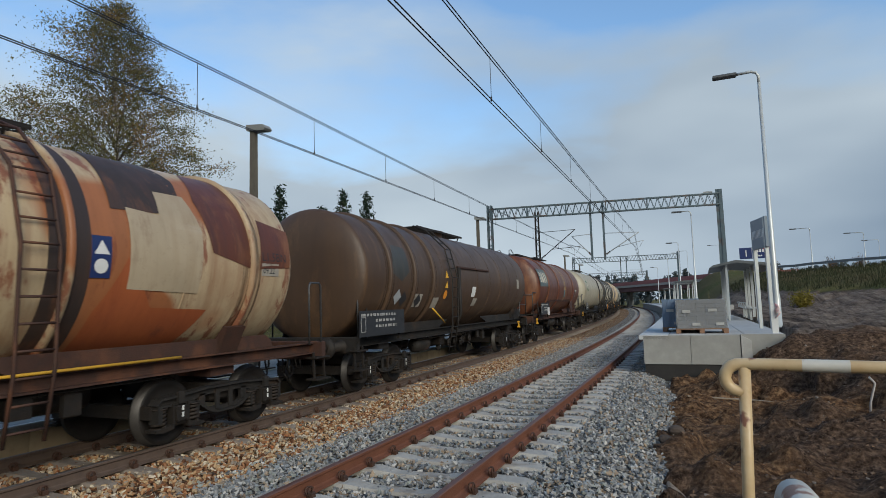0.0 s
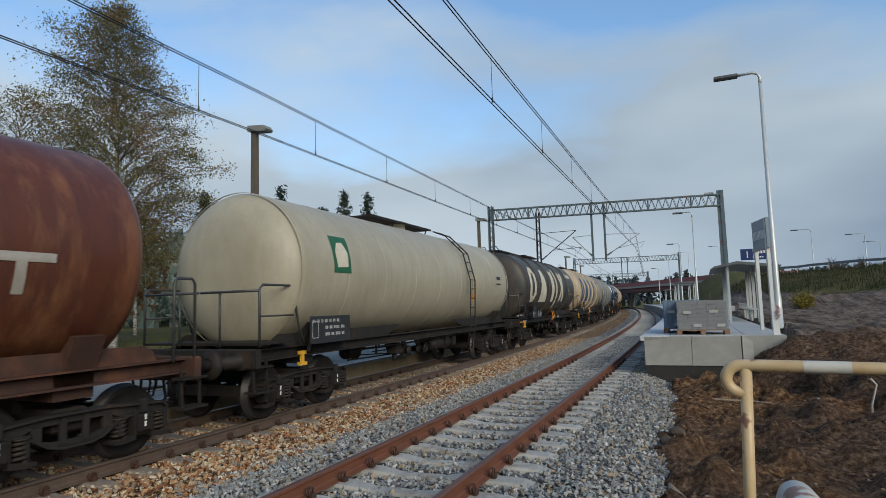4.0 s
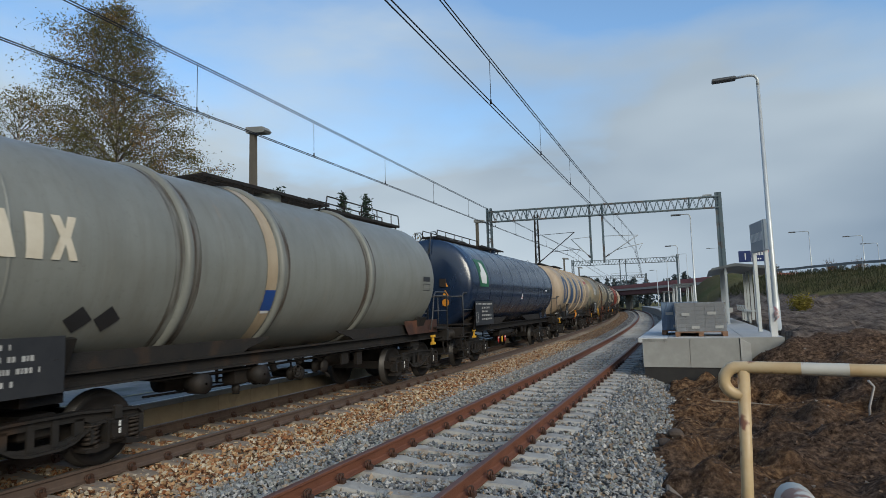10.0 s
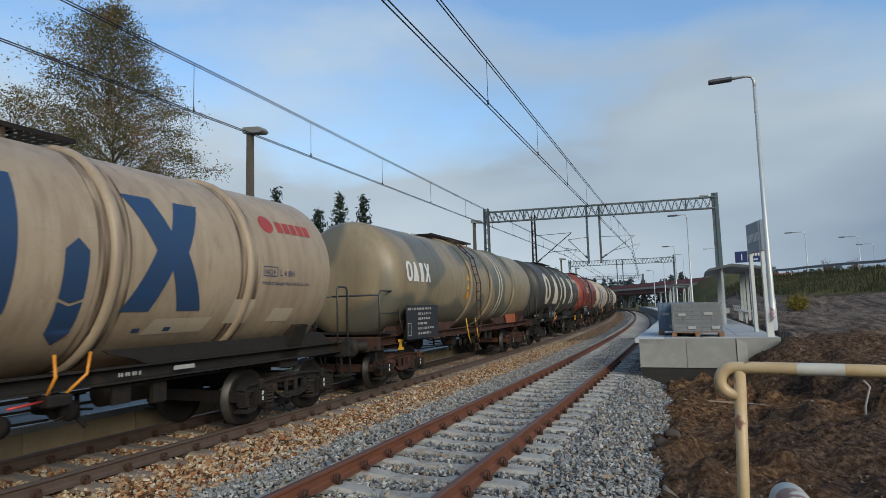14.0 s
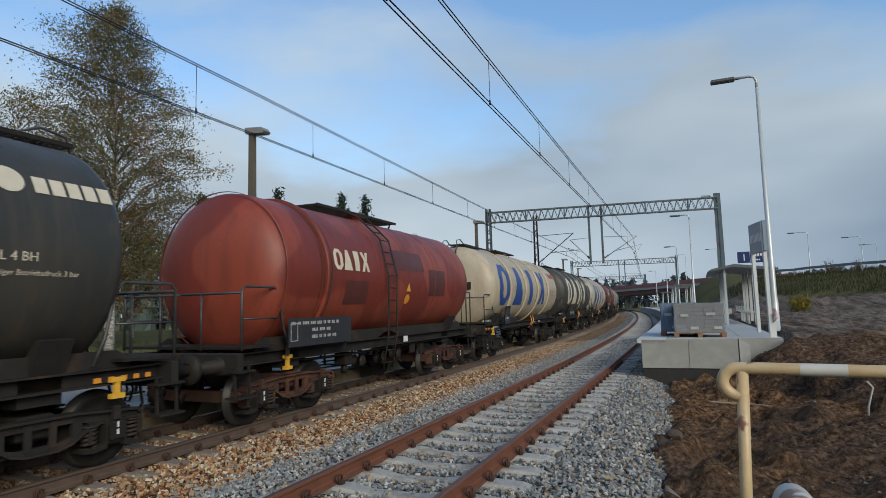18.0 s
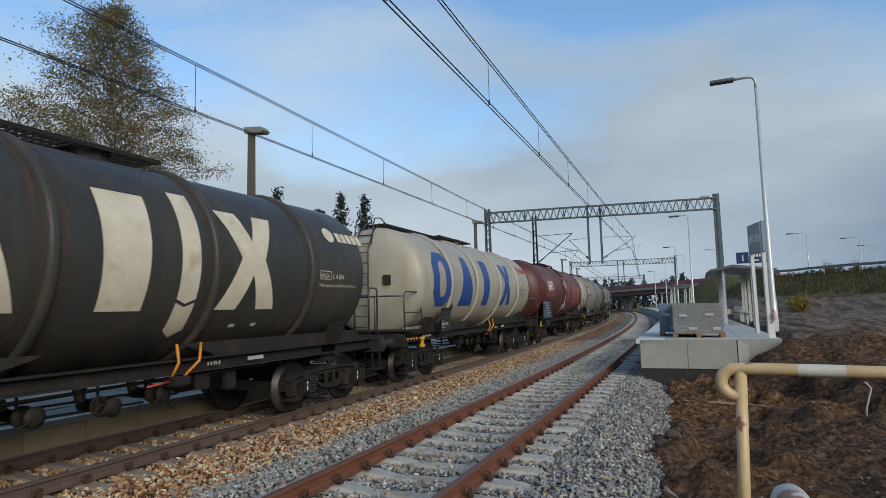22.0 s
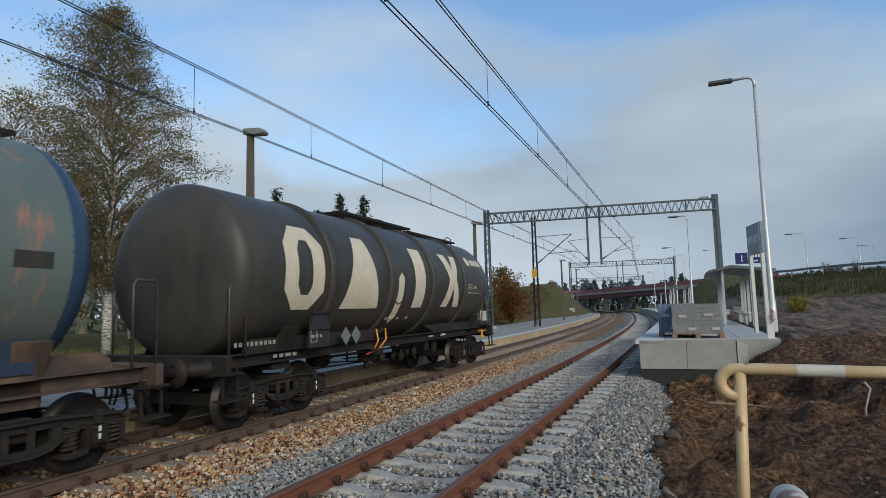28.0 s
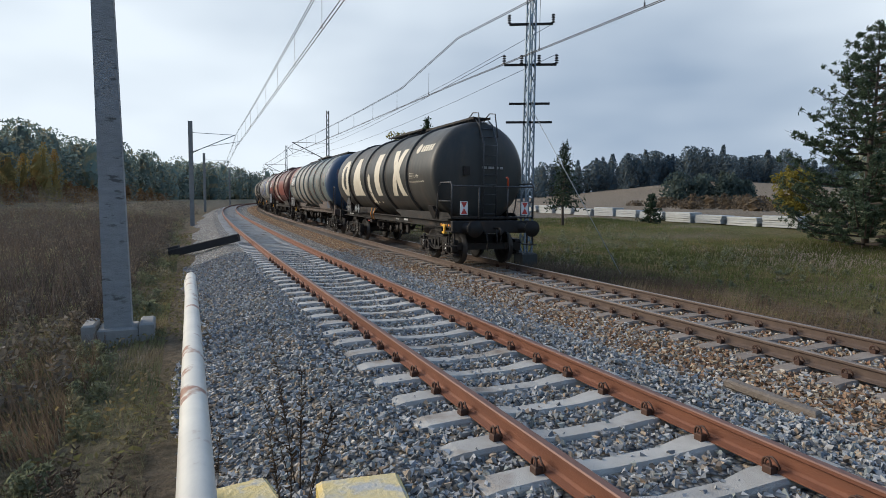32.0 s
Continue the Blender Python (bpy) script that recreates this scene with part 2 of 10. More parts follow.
WHITE_PIPE = mat("flaking_white_pipe", (0.60, 0.57, 0.49), 0.5, 0, (0.46, 0.44, 0.39), 7, 0.8, 0.06, 60, third=(0.24, 0.11, 0.065), tscale=8, tpos=(0.58, 0.63))
STONES_GREY = stone_mat("grey_ballast", [(0.235, 0.235, 0.225), (0.32, 0.315, 0.30), (0.16, 0.165, 0.17), (0.38, 0.37, 0.35), (0.26, 0.255, 0.25), (0.28, 0.22, 0.16), (0.19, 0.21, 0.23), (0.115, 0.12, 0.125), (0.22, 0.235, 0.22), (0.18, 0.14, 0.105)])
STONES_BROWN = stone_mat("rusty_ballast", [(0.33, 0.20, 0.105), (0.39, 0.29, 0.175), (0.21, 0.105, 0.055), (0.45, 0.385, 0.28), (0.27, 0.14, 0.07), (0.35, 0.24, 0.14), (0.23, 0.19, 0.15), (0.12, 0.058, 0.033), (0.42, 0.36, 0.28), (0.25, 0.10, 0.045)])
def bed_mat(name, tones):
    """Packed crushed stone: a cell to each stone, with its own tone, dark in the joints."""
    m = stone_mat(name, tones)
    n, l = m.node_tree.nodes, m.node_tree.links
    co = n.new("ShaderNodeTexCoord")
    cell = n.new("ShaderNodeTexVoronoi")
    cell.inputs["Scale"].default_value = 19.0
    l.new(co.outputs["Object"], cell.inputs["Vector"])
    sep = n.new("ShaderNodeSeparateColor")
    l.new(cell.outputs["Color"], sep.inputs[0])
    ramp = [x for x in n if x.type == "VALTORGB"][0]
    l.new(sep.outputs[0], ramp.inputs[0])
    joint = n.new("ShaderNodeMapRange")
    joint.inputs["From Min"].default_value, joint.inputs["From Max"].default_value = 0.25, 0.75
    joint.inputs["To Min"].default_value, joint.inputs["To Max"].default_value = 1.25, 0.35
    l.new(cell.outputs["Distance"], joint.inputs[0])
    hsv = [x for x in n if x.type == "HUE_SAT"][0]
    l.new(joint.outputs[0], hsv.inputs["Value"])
    bp = n.new("ShaderNodeBump")
    bp.invert = True
    bp.inputs["Strength"].default_value, bp.inputs["Distance"].default_value = 1.0, 0.05
    l.new(cell.outputs["Distance"], bp.inputs["Height"])
    l.new(bp.outputs[0], n["Principled BSDF"].inputs["Normal"])
    return m


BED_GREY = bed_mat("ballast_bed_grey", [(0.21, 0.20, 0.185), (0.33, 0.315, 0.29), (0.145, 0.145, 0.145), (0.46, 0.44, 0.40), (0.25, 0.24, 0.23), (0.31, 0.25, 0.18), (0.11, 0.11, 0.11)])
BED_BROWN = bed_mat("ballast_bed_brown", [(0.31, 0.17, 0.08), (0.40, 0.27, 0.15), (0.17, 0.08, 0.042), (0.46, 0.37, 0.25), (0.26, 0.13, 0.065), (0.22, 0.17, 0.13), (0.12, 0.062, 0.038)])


def leaf_mat(name, a, b, c):
    """Leaves: half of the light that falls on one side shows through on the other."""
    m = mat(name, a, 0.7, 0, b, 0.9, 0.9, third=c, tscale=0.6, island=0.35)
    n, l = m.node_tree.nodes, m.node_tree.links
    p = n["Principled BSDF"]
    p.inputs["Specular IOR Level"].default_value = 0.2
    tr = n.new("ShaderNodeBsdfTranslucent")
    l.new(p.inputs["Base Color"].links[0].from_socket, tr.inputs["Color"])
    mx = n.new("ShaderNodeMixShader")
    mx.inputs[0].default_value = 0.45
    l.new(p.outputs[0], mx.inputs[1])
    l.new(tr.outputs[0], mx.inputs[2])
    l.new(mx.outputs[0], n["Material Output"].inputs["Surface"])
    return m


LEAF_BIRCH = leaf_mat("birch_leaves", (0.20, 0.17, 0.07), (0.125, 0.125, 0.055), (0.31, 0.195, 0.085))
LEAF_SPRUCE = leaf_mat("spruce_needles", (0.035, 0.055, 0.034), (0.022, 0.038, 0.026), (0.045, 0.065, 0.034))
LEAF_PINE = leaf_mat("pine_needles", (0.07, 0.10, 0.06), (0.045, 0.07, 0.045), (0.09, 0.115, 0.065))
LEAF_RUST = leaf_mat("autumn_leaves", (0.20, 0.085, 0.025), (0.13, 0.055, 0.02), (0.24, 0.13, 0.03))
LEAF_BROWN = leaf_mat("oak_leaves", (0.21, 0.115, 0.045), (0.14, 0.07, 0.032), (0.27, 0.16, 0.05))
LEAF_YELLOW = leaf_mat("yellow_leaves", (0.28, 0.23, 0.04), (0.20, 0.16, 0.04), (0.14, 0.14, 0.03))
# far woods: the distance haze is put into the leaf colour, paler and greyer
LEAF_FAR_HAZE = leaf_mat("hazed_far_wood", (0.19, 0.24, 0.205), (0.14, 0.19, 0.175), (0.30, 0.26, 0.16))
LEAF_EDGE = leaf_mat("yellowing_edge", (0.30, 0.23, 0.075), (0.20, 0.17, 0.07), (0.34, 0.20, 0.06))
VERGE_BLADE = leaf_mat("verge_blades", (0.19, 0.185, 0.10), (0.125, 0.14, 0.07), (0.24, 0.185, 0.115))
LEAF_DULL = leaf_mat("dull_scrub", (0.13, 0.10, 0.07), (0.10, 0.075, 0.05), (0.17, 0.12, 0.07))
BANK_BLADE = leaf_mat("bank_blades", (0.065, 0.065, 0.03), (0.042, 0.048, 0.022), (0.10, 0.085, 0.045))
GRASS_BLADE = leaf_mat("grass_blades", (0.125, 0.135, 0.045), (0.075, 0.095, 0.032), (0.20, 0.165, 0.08))
DRY_STALK = leaf_mat("dry_stalks", (0.15, 0.11, 0.075), (0.09, 0.065, 0.048), (0.21, 0.16, 0.10))

# ---- building tools ----
def thing(name, m, label, category, group="", kind=""):
    """An Empty at a thing's base, which carries its parts."""
    ob = new(name)
    ob.matrix_basis = m
    return tagged(ob, label, category, group, kind)


def finish(bm, name, material, smooth=False):
    me = bpy.data.meshes.new(name)
    bm.normal_update()
    bm.to_mesh(me)
    bm.free()
    for k in (material if isinstance(material, (list, tuple)) else (material,)):
        me.materials.append(k)
    if smooth:
        me.polygons.foreach_set("use_smooth", [True] * len(me.polygons))
    return me


def part(name, bm, material, parent, label="", m=None, smooth=False):
    """Links a bmesh, or a mesh made before, as one mesh object under a thing or a part."""
    me = bm if isinstance(bm, bpy.types.Mesh) else finish(bm, name, material, smooth)
    ob = new(name, me)
    ob.parent = parent
    if m is not None:
        ob.matrix_basis = m
    if label:
        ob["label"] = label
    return ob


def box(bm, x0, x1, y0, y1, z0, z1, m=None, mi=0, bevel=0.0):
    if bevel:
        b = bevel
        vs = []
        for z, i in ((z0, 1), (z0 + b, 0), (z1 - b, 0), (z1, 1)):
            d = b if i else 0
            vs.append([bm.verts.new(p) for p in ((x0 + d, y0 + d, z), (x1 - d, y0 + d, z), (x1 - d, y1 - d, z), (x0 + d, y1 - d, z))])
        fs = [bm.faces.new(vs[0][::-1]), bm.faces.new(vs[3])]
        for a, c in zip(vs, vs[1:]):
            for i in range(4):
                j = (i + 1) % 4
                fs.append(bm.faces.new((a[i], a[j], c[j], c[i])))
        new_v = [v for r in vs for v in r]
    else:
        new_v = [bm.verts.new(p) for p in ((x0, y0, z0), (x1, y0, z0), (x1, y1, z0), (x0, y1, z0), (x0, y0, z1), (x1, y0, z1), (x1, y1, z1), (x0, y1, z1))]
        fs = [bm.faces.new([new_v[i] for i in f]) for f in ((3, 2, 1, 0), (4, 5, 6, 7), (0, 1, 5, 4), (1, 2, 6, 5), (2, 3, 7, 6), (3, 0, 4, 7))]
    for f in fs:
        f.material_index = mi
    if m is not None:
        for v in new_v:
            v.co = m @ v.co
    return new_v


def tube(bm, pts, r, seg=8, caps=True, mi=0, smooth=True):
    """A round bar through the points; r is one radius or one for each point."""
    pts = [Vector(p) for p in pts]
    rs = r if isinstance(r, (list, tuple)) else [r] * len(pts)
    rings = []
    ref = None
    for i, p in enumerate(pts):
        d = (pts[min(i + 1, len(pts) - 1)] - pts[max(i - 1, 0)]).normalized()
        if ref is None:
            ref = d.orthogonal().normalized()
        ref = (ref - d * ref.dot(d)).normalized()
        o = d.cross(ref)
        rings.append([bm.verts.new(p + (ref * math.cos(2 * math.pi * k / seg) + o * math.sin(2 * math.pi * k / seg)) * rs[i]) for k in range(seg)])
    for a, b in zip(rings, rings[1:]):
        for k in range(seg):
            j = (k + 1) % seg
            f = bm.faces.new((a[k], a[j], b[j], b[k]))
            f.smooth, f.material_index = smooth, mi
    if caps:
        bm.faces.new(rings[0][::-1]).material_index = mi
        bm.faces.new(rings[-1]).material_index = mi


def bar(bm, a, b, w, h=None, mi=0):
    """A square bar from a to b."""
    a, b = Vector(a), Vector(b)
    h = h or w
    d = (b - a).normalized()
    up = Vector((0, 0, 1)) if abs(d.z) < 0.95 else Vector((1, 0, 0))
    x = d.cross(up).normalized()
    z = x.cross(d)
    vs = [bm.verts.new(p + x * sx * w / 2 + z * sz * h / 2) for p in (a, b) for sx, sz in ((-1, -1), (1, -1), (1, 1), (-1, 1))]
    for f in ((3, 2, 1, 0), (4, 5, 6, 7), (0, 1, 5, 4), (1, 2, 6, 5), (2, 3, 7, 6), (3, 0, 4, 7)):
        bm.faces.new([vs[i] for i in f]).material_index = mi


def lathe(bm, profile, seg=32, axis="Y", mi=0, smooth=True, close=True):
    """Turns (along, radius) pairs round an axis through the origin."""
    rings = []
    for a, r in profile:
        ring = []
        for k in range(seg):
            c, s = r * math.cos(2 * math.pi * k / seg), r * math.sin(2 * math.pi * k / seg)
            ring.append(bm.verts.new((c, a, s) if axis == "Y" else (a, c, s) if axis == "X" else (c, s, a)))
        rings.append(ring)
    for a, b in zip(rings, rings[1:]):
        for k in range(seg):
            j = (k + 1) % seg
            f = bm.faces.new((a[k], b[k], b[j], a[j]))
            f.smooth, f.material_index = smooth, mi
    if close:
        bm.faces.new(rings[0]).material_index = mi
        bm.faces.new(rings[-1][::-1]).material_index = mi
    return rings


def extrude_profile(bm, prof, a0, a1, axis="Y", mi=0):
    """A closed outline (two coordinates) pushed along an axis."""
    def at(p, a):
        return (p[0], a, p[1]) if axis == "Y" else (a, p[0], p[1]) if axis == "X" else (p[0], p[1], a)
    va, vb = [bm.verts.new(at(p, a0)) for p in prof], [bm.verts.new(at(p, a1)) for p in prof]
    n = len(prof)
    fs = [bm.faces.new((va[i], va[(i + 1) % n], vb[(i + 1) % n], vb[i])) for i in range(n)]
    fs += [bm.faces.new(va[::-1]), bm.faces.new(vb)]
    for f in fs:
        f.material_index = mi


def move(bm, m):
    bmesh.ops.transform(bm, matrix=m, verts=bm.verts)


def quick_mesh(name, verts, faces, material, smooth=False):
    me = bpy.data.meshes.new(name)
    me.from_pydata(verts, [], faces)
    me.materials.append(material)
    if smooth:
        me.polygons.foreach_set("use_smooth", [True] * len(me.polygons))
    me.update()
    return me


# ---- the line of the two tracks ----
# along it s runs from the camera towards the bridge; u is the way off the new track's centre, away from the camera
KNOTS = (-200, -120, -70, -35, 0, 35, 70, 120, 200)
BENDS = (0.0043, 0.00275, 0.0012, 0.00075, 0.00056, 0.00154, 0.00091, 0.00099, 0.0021)
NEAR_X, TRACK_GAP, OLD_Z = -3.052, 4.88, -0.162
LS = np.arange(-330, 330.1, 0.5)
_k = np.interp(LS, KNOTS, BENDS)
LT = np.concatenate([[0], np.cumsum((_k[1:] + _k[:-1]) / 2 * 0.5)])
LT -= np.interp(0, LS, LT)
LX = np.concatenate([[0], np.cumsum(-(np.sin(LT[1:]) + np.sin(LT[:-1])) / 2 * 0.5)])
LY = np.concatenate([[0], np.cumsum((np.cos(LT[1:]) + np.cos(LT[:-1])) / 2 * 0.5)])
LX += NEAR_X - np.interp(0, LS, LX)
LY -= np.interp(0, LS, LY)


def on_line(s, u=0.0, z=0.0):
    t = float(np.interp(s, LS, LT))
    return Vector((float(np.interp(s, LS, LX)) - u * math.cos(t), float(np.interp(s, LS, LY)) - u * math.sin(t), z))


def heading(s):
    return float(np.interp(s, LS, LT))


def line_pose(s, u=0.0, z=0.0):
    p = on_line(s, u, z)
    return Matrix.Translation(p) @ Matrix.Rotation(heading(s), 4, "Z")


def line_coords(x, y):
    """s and u of many points of the plan."""
    x, y = np.asarray(x, float).ravel(), np.asarray(y, float).ravel()
    best, bi = np.full(len(x), 1e18), np.zeros(len(x), int)
    for i in range(0, len(LS), 2):
        d = (LX[i] - x) ** 2 + (LY[i] - y) ** 2
        w = d < best
        best[w], bi[w] = d[w], i
    dx, dy = x - LX[bi], y - LY[bi]
    return LS[bi] - np.sin(LT[bi]) * dx + np.cos(LT[bi]) * dy, -(np.cos(LT[bi]) * dx + np.sin(LT[bi]) * dy)


def sweep(name, outline, s0, s1, step, u0, material, closed=True, smooth=False):
    """A shape (u, z) swept along the line."""
    ss = np.arange(s0, s1 + step / 2, step)
    vs, fs, n = [], [], len(outline)
    for s in ss:
        for u, z in outline:
            vs.append(tuple(on_line(s, u0 + u, z)))
    for i in range(len(ss) - 1):
        for k in range(n if closed else n - 1):
            j = (k + 1) % n
            fs.append((i * n + k, i * n + j, (i + 1) * n + j, (i + 1) * n + k))
    if closed:
        fs.append(tuple(range(n))[::-1])
        fs.append(tuple((len(ss) - 1) * n + k for k in range(n)))
    return quick_mesh(name, vs, fs, material, smooth)


def smoothstep(a, b, x):
    t = np.clip((x - a) / (b - a), 0, 1)
    return t * t * (3 - 2 * t)


def rnd(a, b):
    return random.uniform(a, b)

# ---- ground ----
ROAD_A, ROAD_B = Vector((60.0, 5.0)), Vector((-60.0, 190.0))  # the line of the road on its bank


def road_distance(x, y):
    d = (ROAD_B - ROAD_A).normalized()
    return (x - ROAD_A.x) * d.y - (y - ROAD_A.y) * d.x


def wave(x, y, k, seed):
    return np.sin(x * k + seed * 1.7 + 1.3 * np.sin(y * k * 0.7 + seed)) * np.cos(y * k * 1.13 + seed * 2.3 + 0.9 * np.sin(x * k * 0.6))


def rough(x, y, cell, seed):
    """Smooth random heights, -1 to 1, one knot to a cell."""
    gx_, gy_ = x / cell, y / cell
    i, j = np.floor(gx_), np.floor(gy_)
    fx, fy = gx_ - i, gy_ - j
    fx, fy = fx * fx * (3 - 2 * fx), fy * fy * (3 - 2 * fy)

    def knot(a, b):
        v = np.sin(a * 127.1 + b * 311.7 + seed * 74.7) * 43758.5453
        return (v - np.floor(v)) * 2 - 1
    return (knot(i, j) * (1 - fx) + knot(i + 1, j) * fx) * (1 - fy) + (knot(i, j + 1) * (1 - fx) + knot(i + 1, j + 1) * fx) * fy


def land(x, y):
    """The height of the ground at many points of the plan."""
    x, y = np.asarray(x, float), np.asarray(y, float)
    s, u = line_coords(x, y)
    s, u = s.reshape(x.shape), u.reshape(x.shape)
    z = np.full(x.shape, -0.62)
    z += 0.06 * wave(x, y, 0.55, 1) + 0.04 * wave(x, y, 1.7, 2)
    # the far side beyond the old track: ditch and field
    z = np.where(u > 7.2, z + 0.1 * wave(x, y, 0.2, 3) - 0.25 * smoothstep(7.2, 10, u) * (s < 0), z)
    # the station yard beside the low platform
    z = np.where((s > 2) & (u > 6.3), -0.35 + 0.5 * smoothstep(9, 14, u), z)
    # a bank of soil and grass under the road, with a gap where the tracks pass
    d = np.abs(road_distance(x, y))
    bank = (6.6 - 2.0 * smoothstep(-4, 4, x) * (1 - smoothstep(84, 108, y))) * np.clip((27 - d) / 19, 0, 1)
    gap = smoothstep(5.5, 15, np.abs(u - 2.4))
    z = np.maximum(z, z + bank * gap)
    # rain-cut rills down the bare foot of the bank
    along = x * -0.544 + y * 0.839
    foot = smoothstep(0.1, 0.8, bank * gap) * (1 - smoothstep(2.6, 3.4, bank * gap)) * (x > 1) * (y < 90)
    z = z + foot * (0.17 * rough(along, d * 0.16, 1.3, 41) + 0.10 * rough(along, d * 0.2, 0.9, 42) - 0.05)
    # dug soil beside the new track
    dug = (1 - smoothstep(17, 23, y)) * smoothstep(3.2, 4.6, y) * smoothstep(-1.0, 0.6, x)
    heap = 1.25 * smoothstep(1.2, 3.4, x) * np.exp(-((y - 14.2) / 2.4) ** 2) + 0.9 * np.exp(-((x - 6.3) / 2.2) ** 2 - ((y - 9.5) / 3.0) ** 2) + 0.95 * np.exp(-((x - 3.4) / 1.1) ** 2 - ((y - 7.2) / 1.5) ** 2) + 0.5 * np.exp(-((x - 0.4) / 0.8) ** 2 - ((y - 12.0) / 1.1) ** 2) - 0.4 * np.exp(-((x - 2.3) / 1.1) ** 2 - ((y - 10.6) / 1.2) ** 2) + 0.75 * np.exp(-((x - 0.2) / 1.2) ** 2 - ((y - 14.8) / 1.3) ** 2)
    clods = 0.20 * rough(x, y, 1.7, 5) + 0.24 * np.abs(rough(x, y, 0.9, 6)) - 0.10 + 0.17 * rough(x, y, 0.42, 7) + 0.13 * rough(x, y, 0.23, 8)
    z = z + dug * (-0.25 + heap + clods)
    z = np.where((x > 2) & (y > 14) & (d > 27), np.maximum(z, -0.25 + 0.98 * smoothstep(12, 17.5, y) + clods * 0.5), z)
    ridge = np.interp(x, [0.2, 0.8, 1.3, 1.9, 4.0], [-0.8, -0.05, 0.45, 0.78, 0.78]) + clods * 0.4
    z = np.where((x > 0.3) & (x < 12) & (u < -2.6), np.maximum(z, ridge - 1.5 * (1 - smoothstep(14.0, 16.2, y)) - 1.2 * smoothstep(16.6, 17.6, y) * (u > -5.2)), z)
    z = np.where((y > 2.4) & (y < 17) & (u < -2.3), np.maximum(z, -0.50 + 0.12 * smoothstep(-2.3, -2.9, u) + clods * 0.9), z)
    # where the camera's holder stands, a trodden path higher than the tracks' bed
    path = (1 - smoothstep(1.6, 3.6, np.abs(y + 0.6))) * smoothstep(-2.2, -1.2, x) * (1 - smoothstep(9, 14, x))
    z = z * (1 - path) + 0.08 * path
    # the camera's side, looking back: grass verge
    z = np.where((y < -3) & (u < -2.6), z - 0.10 * smoothstep(-2.6, -4.5, u) + 0.05 * wave(x, y, 0.9, 8) + 0.04 * rough(x, y, 0.5, 31), z)
    # raised ground under the paved path across the tracks
    lift = (1 - smoothstep(2.2, 6.5, np.abs(s - 0.7))) * smoothstep(6.6, 7.6, u) * (1 - smoothstep(15, 22, u))
    z = z * (1 - lift) + (-0.14) * lift
    # land rises slowly to the woods
    far = np.hypot(x, y)
    z += 1.2 * smoothstep(30, 90, far) * (y < 0) * smoothstep(4.5, 14, np.abs(u - 2.4))
    # a wooded hill across the field
    z += 10.0 * np.exp(-((x + 215) / 58) ** 2 - ((y + 195) / 80) ** 2)
    return z


def axis_lines(marks):
    """Coordinates with a step for each stretch."""
    out = []
    for a, b, st in marks:
        out += list(np.arange(a, b, st))
    return np.array(out + [marks[-1][1]])


gx = axis_lines([(-3000, -600, 400), (-600, -320, 40), (-320, -160, 16), (-160, -60, 8), (-60, -16, 2.0), (-16, -1.2, 1.2), (-1.2, 7, 0.11), (7, 9, 0.3), (9, 32, 0.42), (32, 100, 5), (100, 600, 50), (600, 3000, 400)])
gy = axis_lines([(-3000, -600, 400), (-600, -320, 40), (-320, -200, 16), (-200, -60, 8), (-60, -16, 2.0), (-16, 2, 0.8), (2, 18, 0.11), (18, 24, 0.35), (24, 62, 0.45), (62, 180, 4), (180, 600, 40), (600, 3000, 400)])
GX, GY = np.meshgrid(gx, gy)
GZ = land(GX, GY)
nx, ny = len(gx), len(gy)
gverts = np.stack([GX.ravel(), GY.ravel(), GZ.ravel()], 1).tolist()
gfaces = [(j * nx + i, j * nx + i + 1, (j + 1) * nx + i + 1, (j + 1) * nx + i) for j in range(ny - 1) for i in range(nx - 1)]


